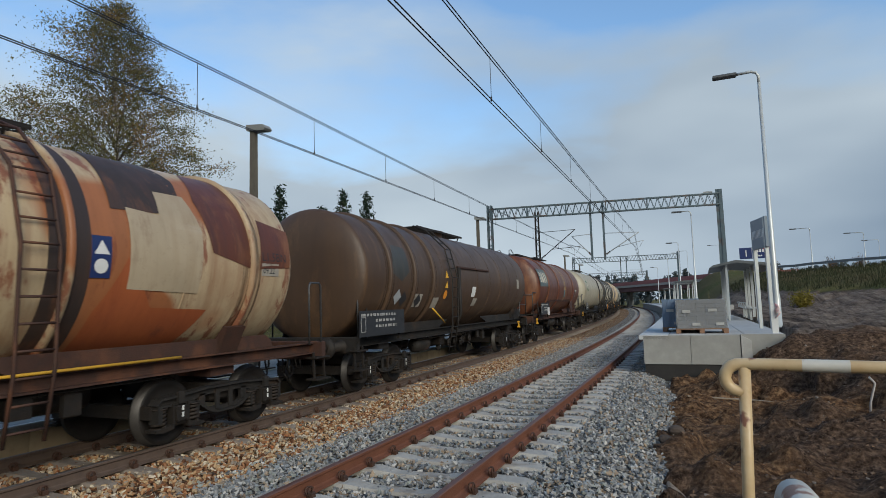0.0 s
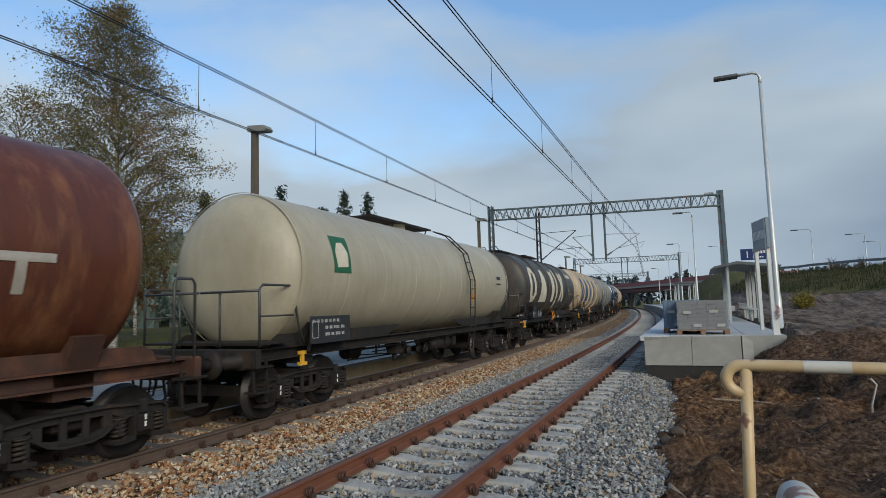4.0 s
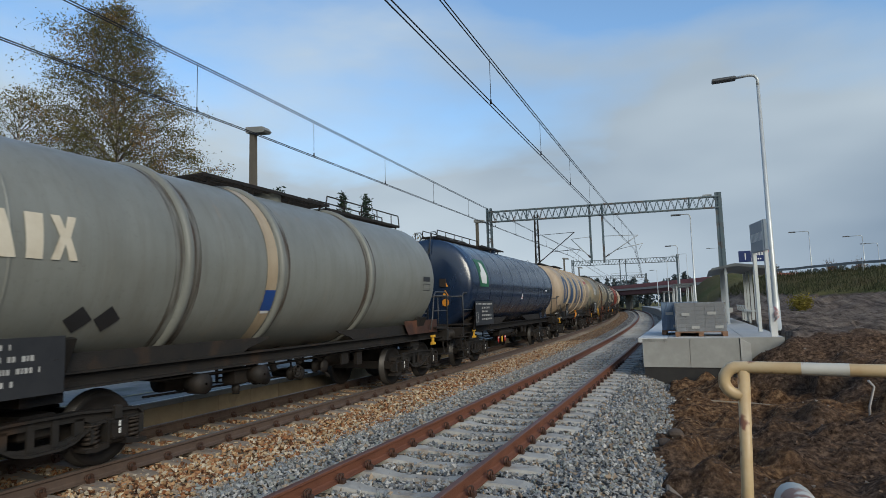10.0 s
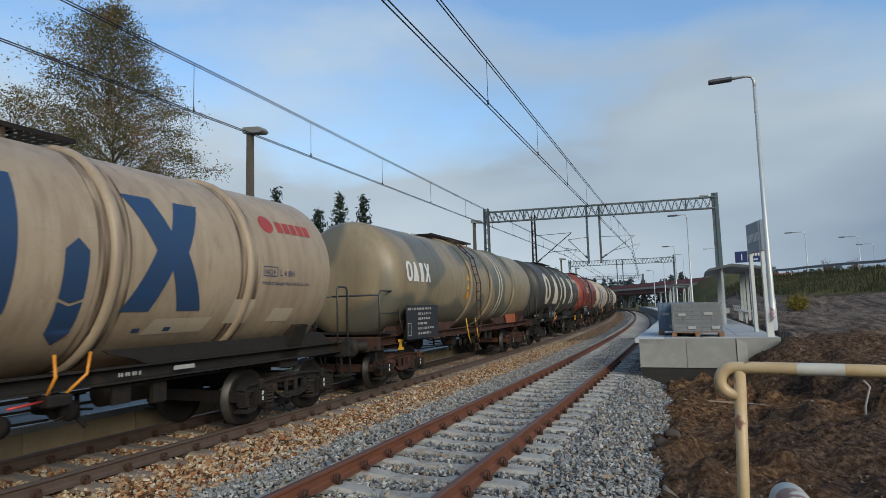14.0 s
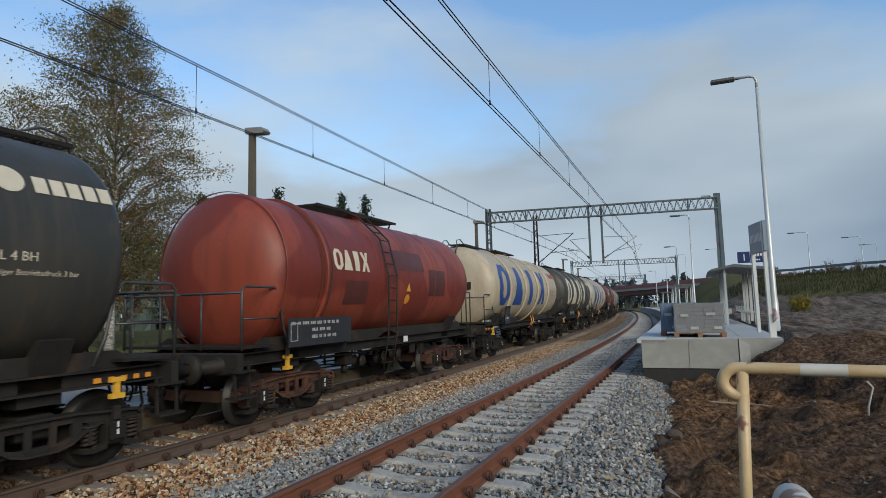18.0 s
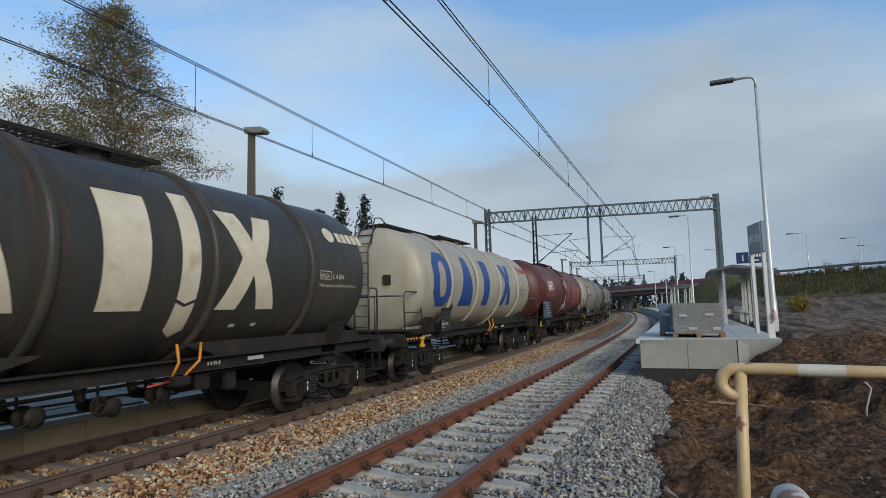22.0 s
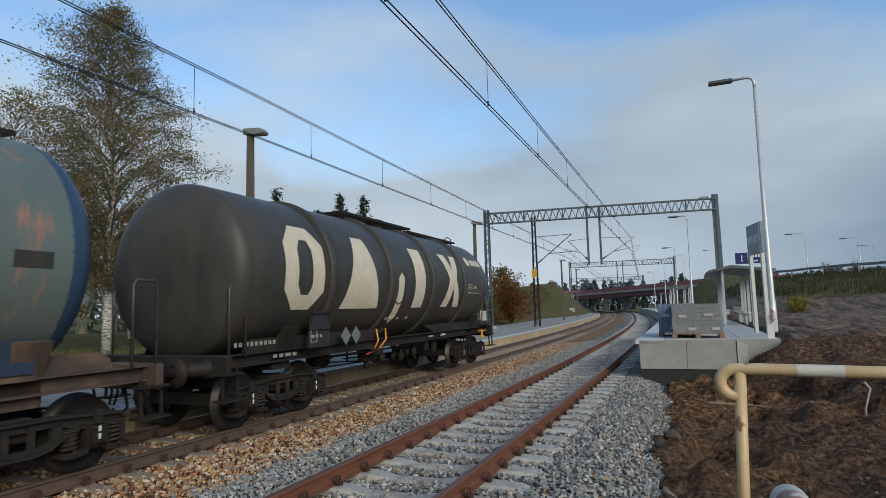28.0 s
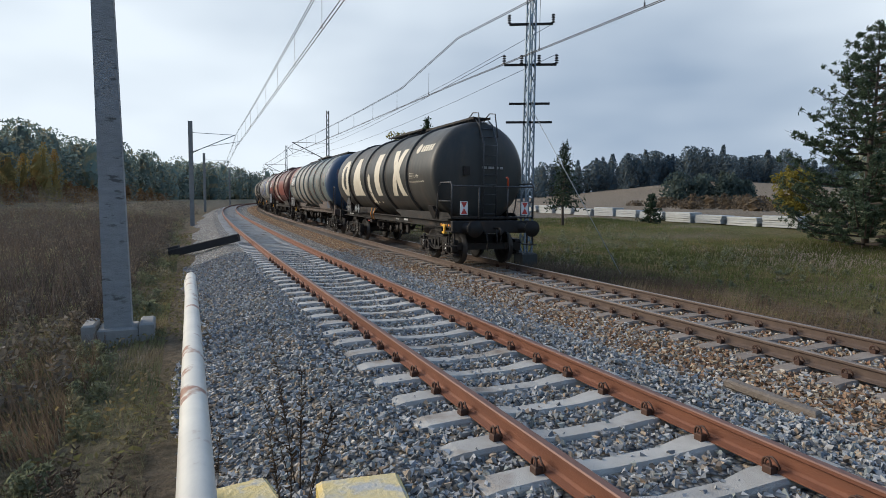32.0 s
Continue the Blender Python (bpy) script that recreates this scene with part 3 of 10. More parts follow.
def ground_mat():
    """Grass, worn grass and dug soil, each in its own stretch of the plan."""
    m = bpy.data.materials.new("ground_cover")
    m.use_nodes = True
    n, l = m.node_tree.nodes, m.node_tree.links
    b = n["Principled BSDF"]
    b.inputs["Roughness"].default_value = 0.95
    b.inputs["Specular IOR Level"].default_value = 0.08
    co = n.new("ShaderNodeTexCoord")

    def noise_tex(scale, detail=5.0, grit=0.5):
        t = n.new("ShaderNodeTexNoise")
        t.inputs["Scale"].default_value, t.inputs["Detail"].default_value = scale, detail
        t.inputs["Roughness"].default_value = grit
        l.new(co.outputs["Object"], t.inputs["Vector"])
        return t.outputs["Fac"]

    def ramp(fac, stops):
        r = n.new("ShaderNodeValToRGB")
        while len(r.color_ramp.elements) < len(stops):
            r.color_ramp.elements.new(0.5)
        for e, (p, c) in zip(r.color_ramp.elements, stops):
            e.position, e.color = p, (*c, 1)
        l.new(fac, r.inputs[0])
        return r.outputs[0]

    def blend(fac, a, c):
        x = n.new("ShaderNodeMix")
        x.data_type = "RGBA"
        l.new(fac, x.inputs[0])
        l.new(a, x.inputs[6])
        l.new(c, x.inputs[7])
        return x.outputs[2]

    grass = ramp(noise_tex(2.2, 8, 0.7), [(0.34, (0.06, 0.065, 0.025)), (0.5, (0.115, 0.11, 0.045)), (0.66, (0.20, 0.16, 0.085))])
    patch = ramp(noise_tex(0.16, 4), [(0.35, (0.07, 0.085, 0.025)), (0.5, (0.12, 0.105, 0.045)), (0.66, (0.15, 0.10, 0.055))])
    half = n.new("ShaderNodeMix")
    half.data_type = "RGBA"
    half.inputs[0].default_value = 0.5
    l.new(grass, half.inputs[6])
    l.new(patch, half.inputs[7])
    litter = ramp(noise_tex(4.0, 12, 0.8), [(0.36, (0.08, 0.065, 0.053)), (0.5, (0.20, 0.16, 0.125)), (0.64, (0.33, 0.27, 0.21))])
    # tooth marks and rills across the scraped bank
    parts_ = n.new("ShaderNodeCombineXYZ")
    for i, (v, k) in enumerate((((0.990, 0.138, 0), 1.7), ((0.138, -0.990, 0), 0.13))):
        dot, gain = n.new("ShaderNodeVectorMath"), n.new("ShaderNodeMath")
        dot.operation, gain.operation = "DOT_PRODUCT", "MULTIPLY"
        dot.inputs[1].default_value, gain.inputs[1].default_value = v, k
        l.new(co.outputs["Object"], dot.inputs[0])
        l.new(dot.outputs["Value"], gain.inputs[0])
        l.new(gain.outputs[0], parts_.inputs[i])
    groove = n.new("ShaderNodeTexNoise")
    groove.inputs["Scale"].default_value, groove.inputs["Detail"].default_value, groove.inputs["Roughness"].default_value = 1.0, 6.0, 0.7
    l.new(parts_.outputs[0], groove.inputs["Vector"])
    mixed = n.new("ShaderNodeMath")
    mixed.operation = "MULTIPLY_ADD"
    mixed.inputs[1].default_value = 0.6
    halved = n.new("ShaderNodeMath")
    halved.operation = "MULTIPLY"
    halved.inputs[1].default_value = 0.4
    l.new(noise_tex(2.4, 12, 0.7), halved.inputs[0])
    l.new(groove.outputs["Fac"], mixed.inputs[0])
    l.new(halved.outputs[0], mixed.inputs[2])
    bare = ramp(mixed.outputs[0], [(0.42, (0.10, 0.078, 0.065)), (0.5, (0.22, 0.172, 0.140)), (0.60, (0.36, 0.295, 0.235))])
    humus = ramp(noise_tex(11.0, 10, 0.68), [(0.36, (0.032, 0.020, 0.013)), (0.50, (0.108, 0.068, 0.045)), (0.64, (0.24, 0.158, 0.105))])
    loam = ramp(noise_tex(9.0, 10, 0.68), [(0.38, (0.045, 0.024, 0.013)), (0.50, (0.15, 0.082, 0.043)), (0.62, (0.33, 0.20, 0.105))])
    spread = n.new("ShaderNodeMath")
    spread.operation = "MULTIPLY_ADD"
    spread.inputs[1].default_value = 0.35
    clay = n.new("ShaderNodeAttribute")
    clay.attribute_name = "clay"
    l.new(clay.outputs["Fac"], spread.inputs[0])
    l.new(noise_tex(0.8, 6, 0.7), spread.inputs[2])
    soil = blend(ramp(spread.outputs[0], [(0.57, (0, 0, 0)), (0.78, (1, 1, 1))]), humus, loam)
    at = n.new("ShaderNodeAttribute")
    at.attribute_name = "dug"
    marks = []
    for name in ("dry", "scraped"):
        a = n.new("ShaderNodeAttribute")
        a.attribute_name = name
        marks.append(a.outputs["Fac"])
    cover = blend(at.outputs["Fac"], blend(marks[0], half.outputs[2], litter), soil)
    l.new(blend(marks[1], cover, bare), b.inputs["Base Color"])
    bp = n.new("ShaderNodeBump")
    bp.inputs["Strength"].default_value, bp.inputs["Distance"].default_value = 1.0, 0.2
    l.new(noise_tex(9, 12, 0.66), bp.inputs["Height"])
    depth = n.new("ShaderNodeMath")
    depth.operation = "MULTIPLY"
    l.new(groove.outputs["Fac"], depth.inputs[0])
    l.new(marks[1], depth.inputs[1])
    cut = n.new("ShaderNodeBump")
    cut.inputs["Strength"].default_value, cut.inputs["Distance"].default_value = 1.0, 0.9
    l.new(depth.outputs[0], cut.inputs["Height"])
    l.new(bp.outputs[0], cut.inputs["Normal"])
    l.new(cut.outputs[0], b.inputs["Normal"])
    return m


GROUND = ground_mat()
gme = quick_mesh("ground", gverts, gfaces, GROUND, True)
gs, gu = line_coords(GX, GY)
dugness = ((GY.ravel() > 1.5) & (GX.ravel() > -2.5) & (GX.ravel() < 45) & (GZ.ravel() < 2.2 + 0.4 * wave(GX.ravel(), GY.ravel(), 0.2, 4)) & (GY.ravel() < 75)).astype(float)
dugness = np.maximum(dugness, (np.abs(GY.ravel() + 0.6) < 2.6) & (GX.ravel() > -3) & (GX.ravel() < 12))
dugness = np.maximum(dugness, 0.75 * ((gu > 3.2) & (gu < 8.2) & (gs < 4) & (gs > -14)))
dugness = np.maximum(dugness, 0.35 * ((gu < -2.0) & (gu > -3.6) & (gs < -1)))
at = gme.attributes.new("dug", "FLOAT", "POINT")
at.data.foreach_set("value", np.asarray(dugness, np.float32))
gxr, gyr = GX.ravel(), GY.ravel()
dry = 0.85 * smoothstep(-42, -52, gyr) * smoothstep(-18, -30, gxr)
dry = np.maximum(dry, 0.8 * ((gu < -1.5) & (gs < -1)) * (0.75 + 0.25 * wave(gxr, gyr, 0.8, 6)))
dry = np.maximum(dry, 0.7 * ((gu > 6.0) & (gu < 11) & (gs < -1)))
dry = np.maximum(dry, 0.5 * ((gu > 11) & (gs < -1)) * smoothstep(0.1, 0.6, wave(gxr, gyr, 0.35, 3)))
dry = np.maximum(dry, 0.9 * smoothstep(-20, -27, gxr) * smoothstep(-28, -22, gyr) * smoothstep(-1, -5, gyr))
scraped = dugness * smoothstep(16.2, 17.6, gyr) * 0.95 * (gxr > -1.6)
def knoll(x, y, rx, ry):
    return np.exp(-((gxr - x) / rx) ** 2 - ((gyr - y) / ry) ** 2)


clay = np.clip(1.5 * knoll(-0.2, 14.2, 1.5, 2.6) + 0.8 * knoll(0.6, 8.2, 0.7, 1.2) + 0.7 * knoll(0.3, 6.0, 0.8, 0.8) + 0.9 * knoll(2.6, 12.2, 1.2, 0.8) + 0.6 * knoll(-0.3, 10.5, 0.6, 1.5) + 0.6 * knoll(4.0, 12.6, 1.5, 0.7) - 0.8 * knoll(3.6, 7.0, 1.3, 1.8), -1, 1)
for nm, val in (("dry", dry), ("scraped", scraped), ("clay", clay)):
    at = gme.attributes.new(nm, "FLOAT", "POINT")
    at.data.foreach_set("value", np.asarray(val, np.float32))
tagged(new("ground", gme), "trodden grass and dug brown soil beside the railway", "ground", kind="structure")


def land_at(x, y):
    return float(land(np.array([x]), np.array([y]))[0])


# ---- ballast beds ----
BED_U = [-3.35, -2.55, -1.7, -1.2, 1.3, 1.75, 2.35, 2.75, 3.3, 3.7, 5.8, 6.08, 6.4, 7.4]
BED_Z = [-0.72, -0.50, -0.195, -0.206, -0.222, -0.230, -0.325, -0.345, -0.355, -0.375, -0.385, -0.47, -0.66, -0.76]


def bed_top(u):
    return np.interp(u, BED_U, BED_Z)


def bed(name, u0, u1, material, label):
    us = [u0] + [u for u in BED_U if u0 < u < u1] + [u1]
    out = [(u, float(bed_top(u)) - 0.03) for u in us] + [(u1, -1.0), (u0, -1.0)]
    return tagged(new(name, sweep(name, out, -300, 300, 2.0, 0.0, material)), label, "ballast", kind="structure")


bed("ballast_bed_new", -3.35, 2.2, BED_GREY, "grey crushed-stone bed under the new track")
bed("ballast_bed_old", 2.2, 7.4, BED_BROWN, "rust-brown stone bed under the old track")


def pebble(rng):
    """Corners of one broken stone: a skewed three-sided wedge."""
    base = np.array([(-0.9, -0.7, -0.55), (0.95, -0.6, -0.6), (0.05, 0.95, -0.5), (-0.75, -0.6, 0.6), (0.8, -0.5, 0.5), (0.0, 0.8, 0.6)], float)
    return base * rng.uniform(0.65, 1.15, (6, 3)) + rng.uniform(-0.22, 0.22, (6, 3))


OCTA = np.array([(0, 2, 1), (3, 4, 5), (0, 1, 4), (0, 4, 3), (1, 2, 5), (1, 5, 4), (2, 0, 3), (2, 3, 5)])


def stones(name, s0, s1, u0, u1, count, size, height, material, label, seed, thin=0.0):
    """Loose stones over a strip of the bed: height(s, u) gives the surface; thin makes them sparser away from s = 0."""
    rng = np.random.default_rng(seed)
    s = rng.uniform(s0, s1, count)
    if thin:
        s = np.sign(s) * np.abs(s / max(abs(s0), abs(s1))) ** thin * max(abs(s0), abs(s1))
        s = s[(s > s0) & (s < s1)]
    u = rng.uniform(u0, u1, len(s))
    keep = (u > -2.5) | (s < 2.2)
    s, u = s[keep], u[keep]
    h = height(s, u)
    ok = np.isfinite(h)
    s, u, h = s[ok], u[ok], h[ok]
    t = np.interp(s, LS, LT)
    px, py = np.interp(s, LS, LX) - u * np.cos(t), np.interp(s, LS, LY) - u * np.sin(t)
    kinds = [pebble(rng) for _ in range(24)]
    n = len(s)
    sz = size * rng.uniform(0.5, 1.25, n) * 0.5
    ki = rng.integers(0, 24, n)
    shape = np.stack(kinds)[ki]
    a, b = rng.uniform(0, 6.283, n), rng.uniform(0, 6.283, n)
    ca, sa, cb, sb = np.cos(a), np.sin(a), np.cos(b), np.sin(b)
    x, y, z = shape[:, :, 0], shape[:, :, 1], shape[:, :, 2] * 0.8
    y, z = y * cb[:, None] - z * sb[:, None], y * sb[:, None] + z * cb[:, None]
    x, y = x * ca[:, None] - y * sa[:, None], x * sa[:, None] + y * ca[:, None]
    v = np.stack([x * sz[:, None] + px[:, None], y * sz[:, None] + py[:, None], z * sz[:, None] + (h + sz * 0.25)[:, None]], 2).reshape(-1, 3)
    f = (OCTA[None] + 6 * np.arange(n)[:, None, None]).reshape(-1, 3)
    me = bpy.data.meshes.new(name)
    me.vertices.add(len(v))
    me.vertices.foreach_set("co", v.astype(np.float32).ravel())
    me.loops.add(f.size)
    me.loops.foreach_set("vertex_index", f.astype(np.int32).ravel())
    me.polygons.add(len(f))
    me.polygons.foreach_set("loop_start", np.arange(0, f.size, 3, dtype=np.int32))
    me.materials.append(material)
    me.polygons.foreach_set("use_smooth", np.zeros(len(f), bool))
    me.update(calc_edges=True)
    me.validate()
    return tagged(new(name, me), label, "ballast", kind="stuff")


def on_bed(centre, first, rail_gap, bare):
    """Heights of stones on the bed; none on the rails, and few on the sleepers."""
    def height(s, u):
        h = bed_top(u)
        a = np.abs(u - centre)
        h = np.where(np.abs(a - 0.755) < rail_gap, np.nan, h)
        off = np.abs((s - first + 0.3) % 0.6 - 0.3)
        pick = np.abs(np.sin(s * 91.7 + u * 57.3)) > bare
        return np.where((a < 1.32) & (off < 0.15) & ~pick, np.nan, h)
    return height

# ---- tracks ----
RAIL = [(-0.075, -0.172), (0.075, -0.172), (0.075, -0.160), (0.025, -0.145), (0.009, -0.128), (0.009, -0.050), (0.022, -0.042), (0.036, -0.034), (0.036, -0.010), (0.027, 0.0), (-0.027, 0.0), (-0.036, -0.010), (-0.036, -0.034), (-0.022, -0.042), (-0.009, -0.050), (-0.009, -0.128), (-0.025, -0.145), (-0.075, -0.160)]


def rail_mesh(name, u, z, mats):
    me = sweep(name, [(a, b + z) for a, b in RAIL], -300, 300, 1.5, u, mats[0])
    me.materials.append(mats[1])
    n = len(RAIL)
    for p in me.polygons:
        k = p.index % n
        if len(p.vertices) == 4 and k in (8, 9, 10):
            p.material_index = 1
    return me


def sleeper_mesh(name, half, top_seat, top_mid, foot, w_seat, w_mid, material):
    """A moulded sleeper: deep under the rails, waisted between them."""
    prof = [(-half, w_seat * 0.92, top_seat - 0.035), (-half + 0.1, w_seat, top_seat - 0.01), (-0.95, w_seat, top_seat), (-0.55, w_seat, top_seat), (-0.28, w_mid, top_mid), (0.28, w_mid, top_mid), (0.55, w_seat, top_seat), (0.95, w_seat, top_seat), (half - 0.1, w_seat, top_seat - 0.01), (half, w_seat * 0.92, top_seat - 0.035)]
    bm = bmesh.new()
    rows = []
    for x, w, t in prof:
        rows.append([bm.verts.new((x, y, z)) for y, z in ((-w * 0.62, foot), (-w * 0.5, t - 0.03), (-w * 0.42, t), (w * 0.42, t), (w * 0.5, t - 0.03), (w * 0.62, foot))])
    for a, b in zip(rows, rows[1:]):
        for k in range(5):
            bm.faces.new((a[k], b[k], b[k + 1], a[k + 1]))
    bm.faces.new(rows[0])
    bm.faces.new(rows[-1][::-1])
    return finish(bm, name, material)


def clip_mesh(name, material):
    """A sprung rail clip: a bent bar on a small shoulder."""
    bm = bmesh.new()
    pts = []
    for i in range(11):
        a = math.pi * (-0.35 + 1.7 * i / 10)
        pts.append((0.03 + 0.012 * math.sin(2 * a), 0.055 * math.cos(a), 0.035 + 0.045 * math.sin(a)))
    tube(bm, pts, 0.009, 6)
    tube(bm, [(0.062, -0.02 + p[1] * 0.6, p[2]) for p in pts], 0.009, 6)
    box(bm, 0.02, 0.085, -0.035, 0.035, -0.035, 0.03, bevel=0.008)
    return finish(bm, name, material)


CLIP = clip_mesh("rail_clip", mat("clip_steel", (0.05, 0.032, 0.026), 0.7, 0.4, (0.10, 0.045, 0.025), 9, 0.9))
SL_NEW = sleeper_mesh("sleeper", 1.3, -0.172, -0.205, -0.36, 0.26, 0.19, SLEEPER)
SL_OLD = sleeper_mesh("sleeper", 1.25, OLD_Z - 0.175, OLD_Z - 0.19, OLD_Z - 0.36, 0.25, 0.21, SLEEPER_OLD)


def track(name, u0, z, rails, sleeper, label, clips_from, clips_to, near0, near1):
    t = thing(name, Matrix.Identity(4), label, "railway track", kind="structure")
    for side in (-0.755, 0.755):
        part("rail", rail_mesh("rail", u0 + side, z, rails), None, t, "worn steel rail")
    s = near0
    while s < near1:
        a = random.uniform(-0.006, 0.006)
        m = line_pose(s, u0, 0) @ Matrix.Rotation(a, 4, "Z")
        sl = part("sleeper", sleeper, None, t, m=m)
        if clips_from < s < clips_to:
            for x in (-0.755, 0.755):
                for sg in (-1, 1):
                    part("rail_clip", CLIP, None, sl, m=Matrix.Translation((x + sg * 0.055, 0, z - 0.15)) @ Matrix.Rotation(0 if sg > 0 else math.pi, 4, "Z"))
        s += 0.6
    # those further off, in one mesh
    bm = bmesh.new()
    for k in [near0 - 0.6 * i for i in range(1, 180)] + [near1 + 0.6 * i for i in range(0, 180)]:
        box(bm, -1.28, 1.28, -0.10, 0.10, -0.3 + (z * 0.9), z - 0.19, line_pose(k, u0, 0))
    part("sleeper_run", bm, sleeper.materials[0], t)["kind"] = "stuff"
    return t


track("new_track", 0.0, 0.0, (RAIL_NEW, RAIL_TOP), SL_NEW, "new railway track with rust-red rails on pale concrete sleepers", -19, 20, -62.3 + 0.23, 78)
track("old_track", TRACK_GAP, OLD_Z, (RAIL_OLD, RAIL_BRIGHT), SL_OLD, "old railway track with dark rails and half-buried sleepers", -17, 17, -45.1, 45)

# ---- tank wagons ----
def paint(name, base, dirt, rust, rough=0.5, streak=0.5, rustpos=(0.6, 0.74), patch=None, patchpos=(0.5, 0.53), patchscale=0.55, spec=0.4):
    """Weathered tank paint: two tones of grime in vertical runs, rust blooms and, if given, blocky patches of other paint."""
    m = mat(name, base, rough)
    n, l = m.node_tree.nodes, m.node_tree.links
    b = n["Principled BSDF"]
    b.inputs["Specular IOR Level"].default_value = spec
    for x in list(n):
        if x.type not in ("BSDF_PRINCIPLED", "OUTPUT_MATERIAL"):
            n.remove(x)
    co = n.new("ShaderNodeTexCoord")

    def noise_at(scale, stretch, detail=5.0, rough_=0.6):
        mp = n.new("ShaderNodeMapping")
        mp.inputs["Scale"].default_value = stretch
        l.new(co.outputs["Object"], mp.inputs[0])
        t = n.new("ShaderNodeTexNoise")
        t.inputs["Scale"].default_value, t.inputs["Detail"].default_value, t.inputs["Roughness"].default_value = scale, detail, rough_
        l.new(mp.outputs[0], t.inputs["Vector"])
        return t.outputs["Fac"]

    def step(fac, a, c):
        r = n.new("ShaderNodeMapRange")
        r.inputs["From Min"].default_value, r.inputs["From Max"].default_value = a, c
        l.new(fac, r.inputs[0])
        return r.outputs[0]

    def blend(fac, a, c, gain=1.0):
        x = n.new("ShaderNodeMix")
        x.data_type = "RGBA"
        if gain != 1.0:
            g = n.new("ShaderNodeMath")
            g.operation = "MULTIPLY"
            g.inputs[1].default_value = gain
            l.new(fac, g.inputs[0])
            fac = g.outputs[0]
        l.new(fac, x.inputs[0])
        if isinstance(a, tuple):
            x.inputs[6].default_value = (*a, 1)
        else:
            l.new(a, x.inputs[6])
        x.inputs[7].default_value = (*c, 1)
        return x.outputs[2]

    out = blend(step(noise_at(0.7, (1, 1, 1)), 0.35, 0.65), base, tuple(0.82 * c for c in base))
    if patch:
        out = blend(step(noise_at(patchscale, (1, 1.0, 1), 1.0, 0.3), *patchpos), out, patch)
    out = blend(step(noise_at(2.6, (1.0, 2.2, 0.12)), 0.48, 0.78), out, dirt, streak)
    out = blend(step(noise_at(0.9, (1, 1, 0.55), 7), 0.47, 0.75), out, dirt, streak * 0.9)
    out = blend(step(noise_at(4.5, (1.0, 1.5, 0.05), 3), 0.52, 0.85), out, tuple(0.65 * c for c in dirt), min(0.5, streak * 0.55))
    out = blend(step(noise_at(1.5, (1, 1.5, 0.35), 8, 0.7), *rustpos), out, rust, 0.85)
    out = blend(step(noise_at(16.0, (1, 1, 1), 6, 0.75), 0.56, 0.76), out, tuple(0.55 * c for c in dirt), 0.35)
    l.new(out, b.inputs["Base Color"])
    r2 = n.new("ShaderNodeMapRange")
    r2.inputs["To Min"].default_value, r2.inputs["To Max"].default_value = rough - 0.14, rough + 0.16
    l.new(noise_at(3.0, (1, 1, 0.4)), r2.inputs[0])
    l.new(r2.outputs[0], b.inputs["Roughness"])
    bp = n.new("ShaderNodeBump")
    bp.inputs["Strength"].default_value, bp.inputs["Distance"].default_value = 0.08, 0.03
    l.new(noise_at(0.8, (1, 1, 1), 3.0), bp.inputs["Height"])
    l.new(bp.outputs[0], b.inputs["Normal"])
    return m


TANK_R, TANK_Z = 1.48, 2.62


def stain_mat(name, a, b):
    """Thin brown run-off: broken by long vertical runs, clear in between."""
    m = mat(name, a, 0.6, 0, b, 5, 0.8)
    n, l = m.node_tree.nodes, m.node_tree.links
    co, mp, nz, mr = (n.new("ShaderNode" + k) for k in ("TexCoord", "Mapping", "TexNoise", "MapRange"))
    mp.inputs["Scale"].default_value = (1.2, 9.0, 0.5)
    nz.inputs["Scale"].default_value, nz.inputs["Detail"].default_value = 1.6, 6.0
    mr.inputs["From Min"].default_value, mr.inputs["From Max"].default_value = 0.40, 0.72
    mr.inputs["To Max"].default_value = 0.85
    l.new(co.outputs["Object"], mp.inputs[0])
    l.new(mp.outputs[0], nz.inputs["Vector"])
    l.new(nz.outputs["Fac"], mr.inputs[0])
    mx, tr = n.new("ShaderNodeMixShader"), n.new("ShaderNodeBsdfTransparent")
    l.new(mr.outputs[0], mx.inputs[0])
    l.new(tr.outputs[0], mx.inputs[1])
    l.new(n["Principled BSDF"].outputs[0], mx.inputs[2])
    l.new(mx.outputs[0], n["Material Output"].inputs["Surface"])
    return m


STAIN = stain_mat("run_off", (0.10, 0.060, 0.035), (0.06, 0.040, 0.027))
# lighter blue-grey than the frame: the sky's reflection is put into the colour
RAILING = mat("skylit_rail_paint", (0.075, 0.08, 0.085), 0.45, 0.3, (0.045, 0.04, 0.037), 9, 0.8)
LADDER_X = -0.15


def wrap(bm, x, h, lift=0.004, r=TANK_R, side=1):
    """The point of the tank's flank at x along it and h of arc above its middle."""
    a = h / r
    return (side * (r + lift) * math.cos(a), x, TANK_Z + (r + lift) * math.sin(a))


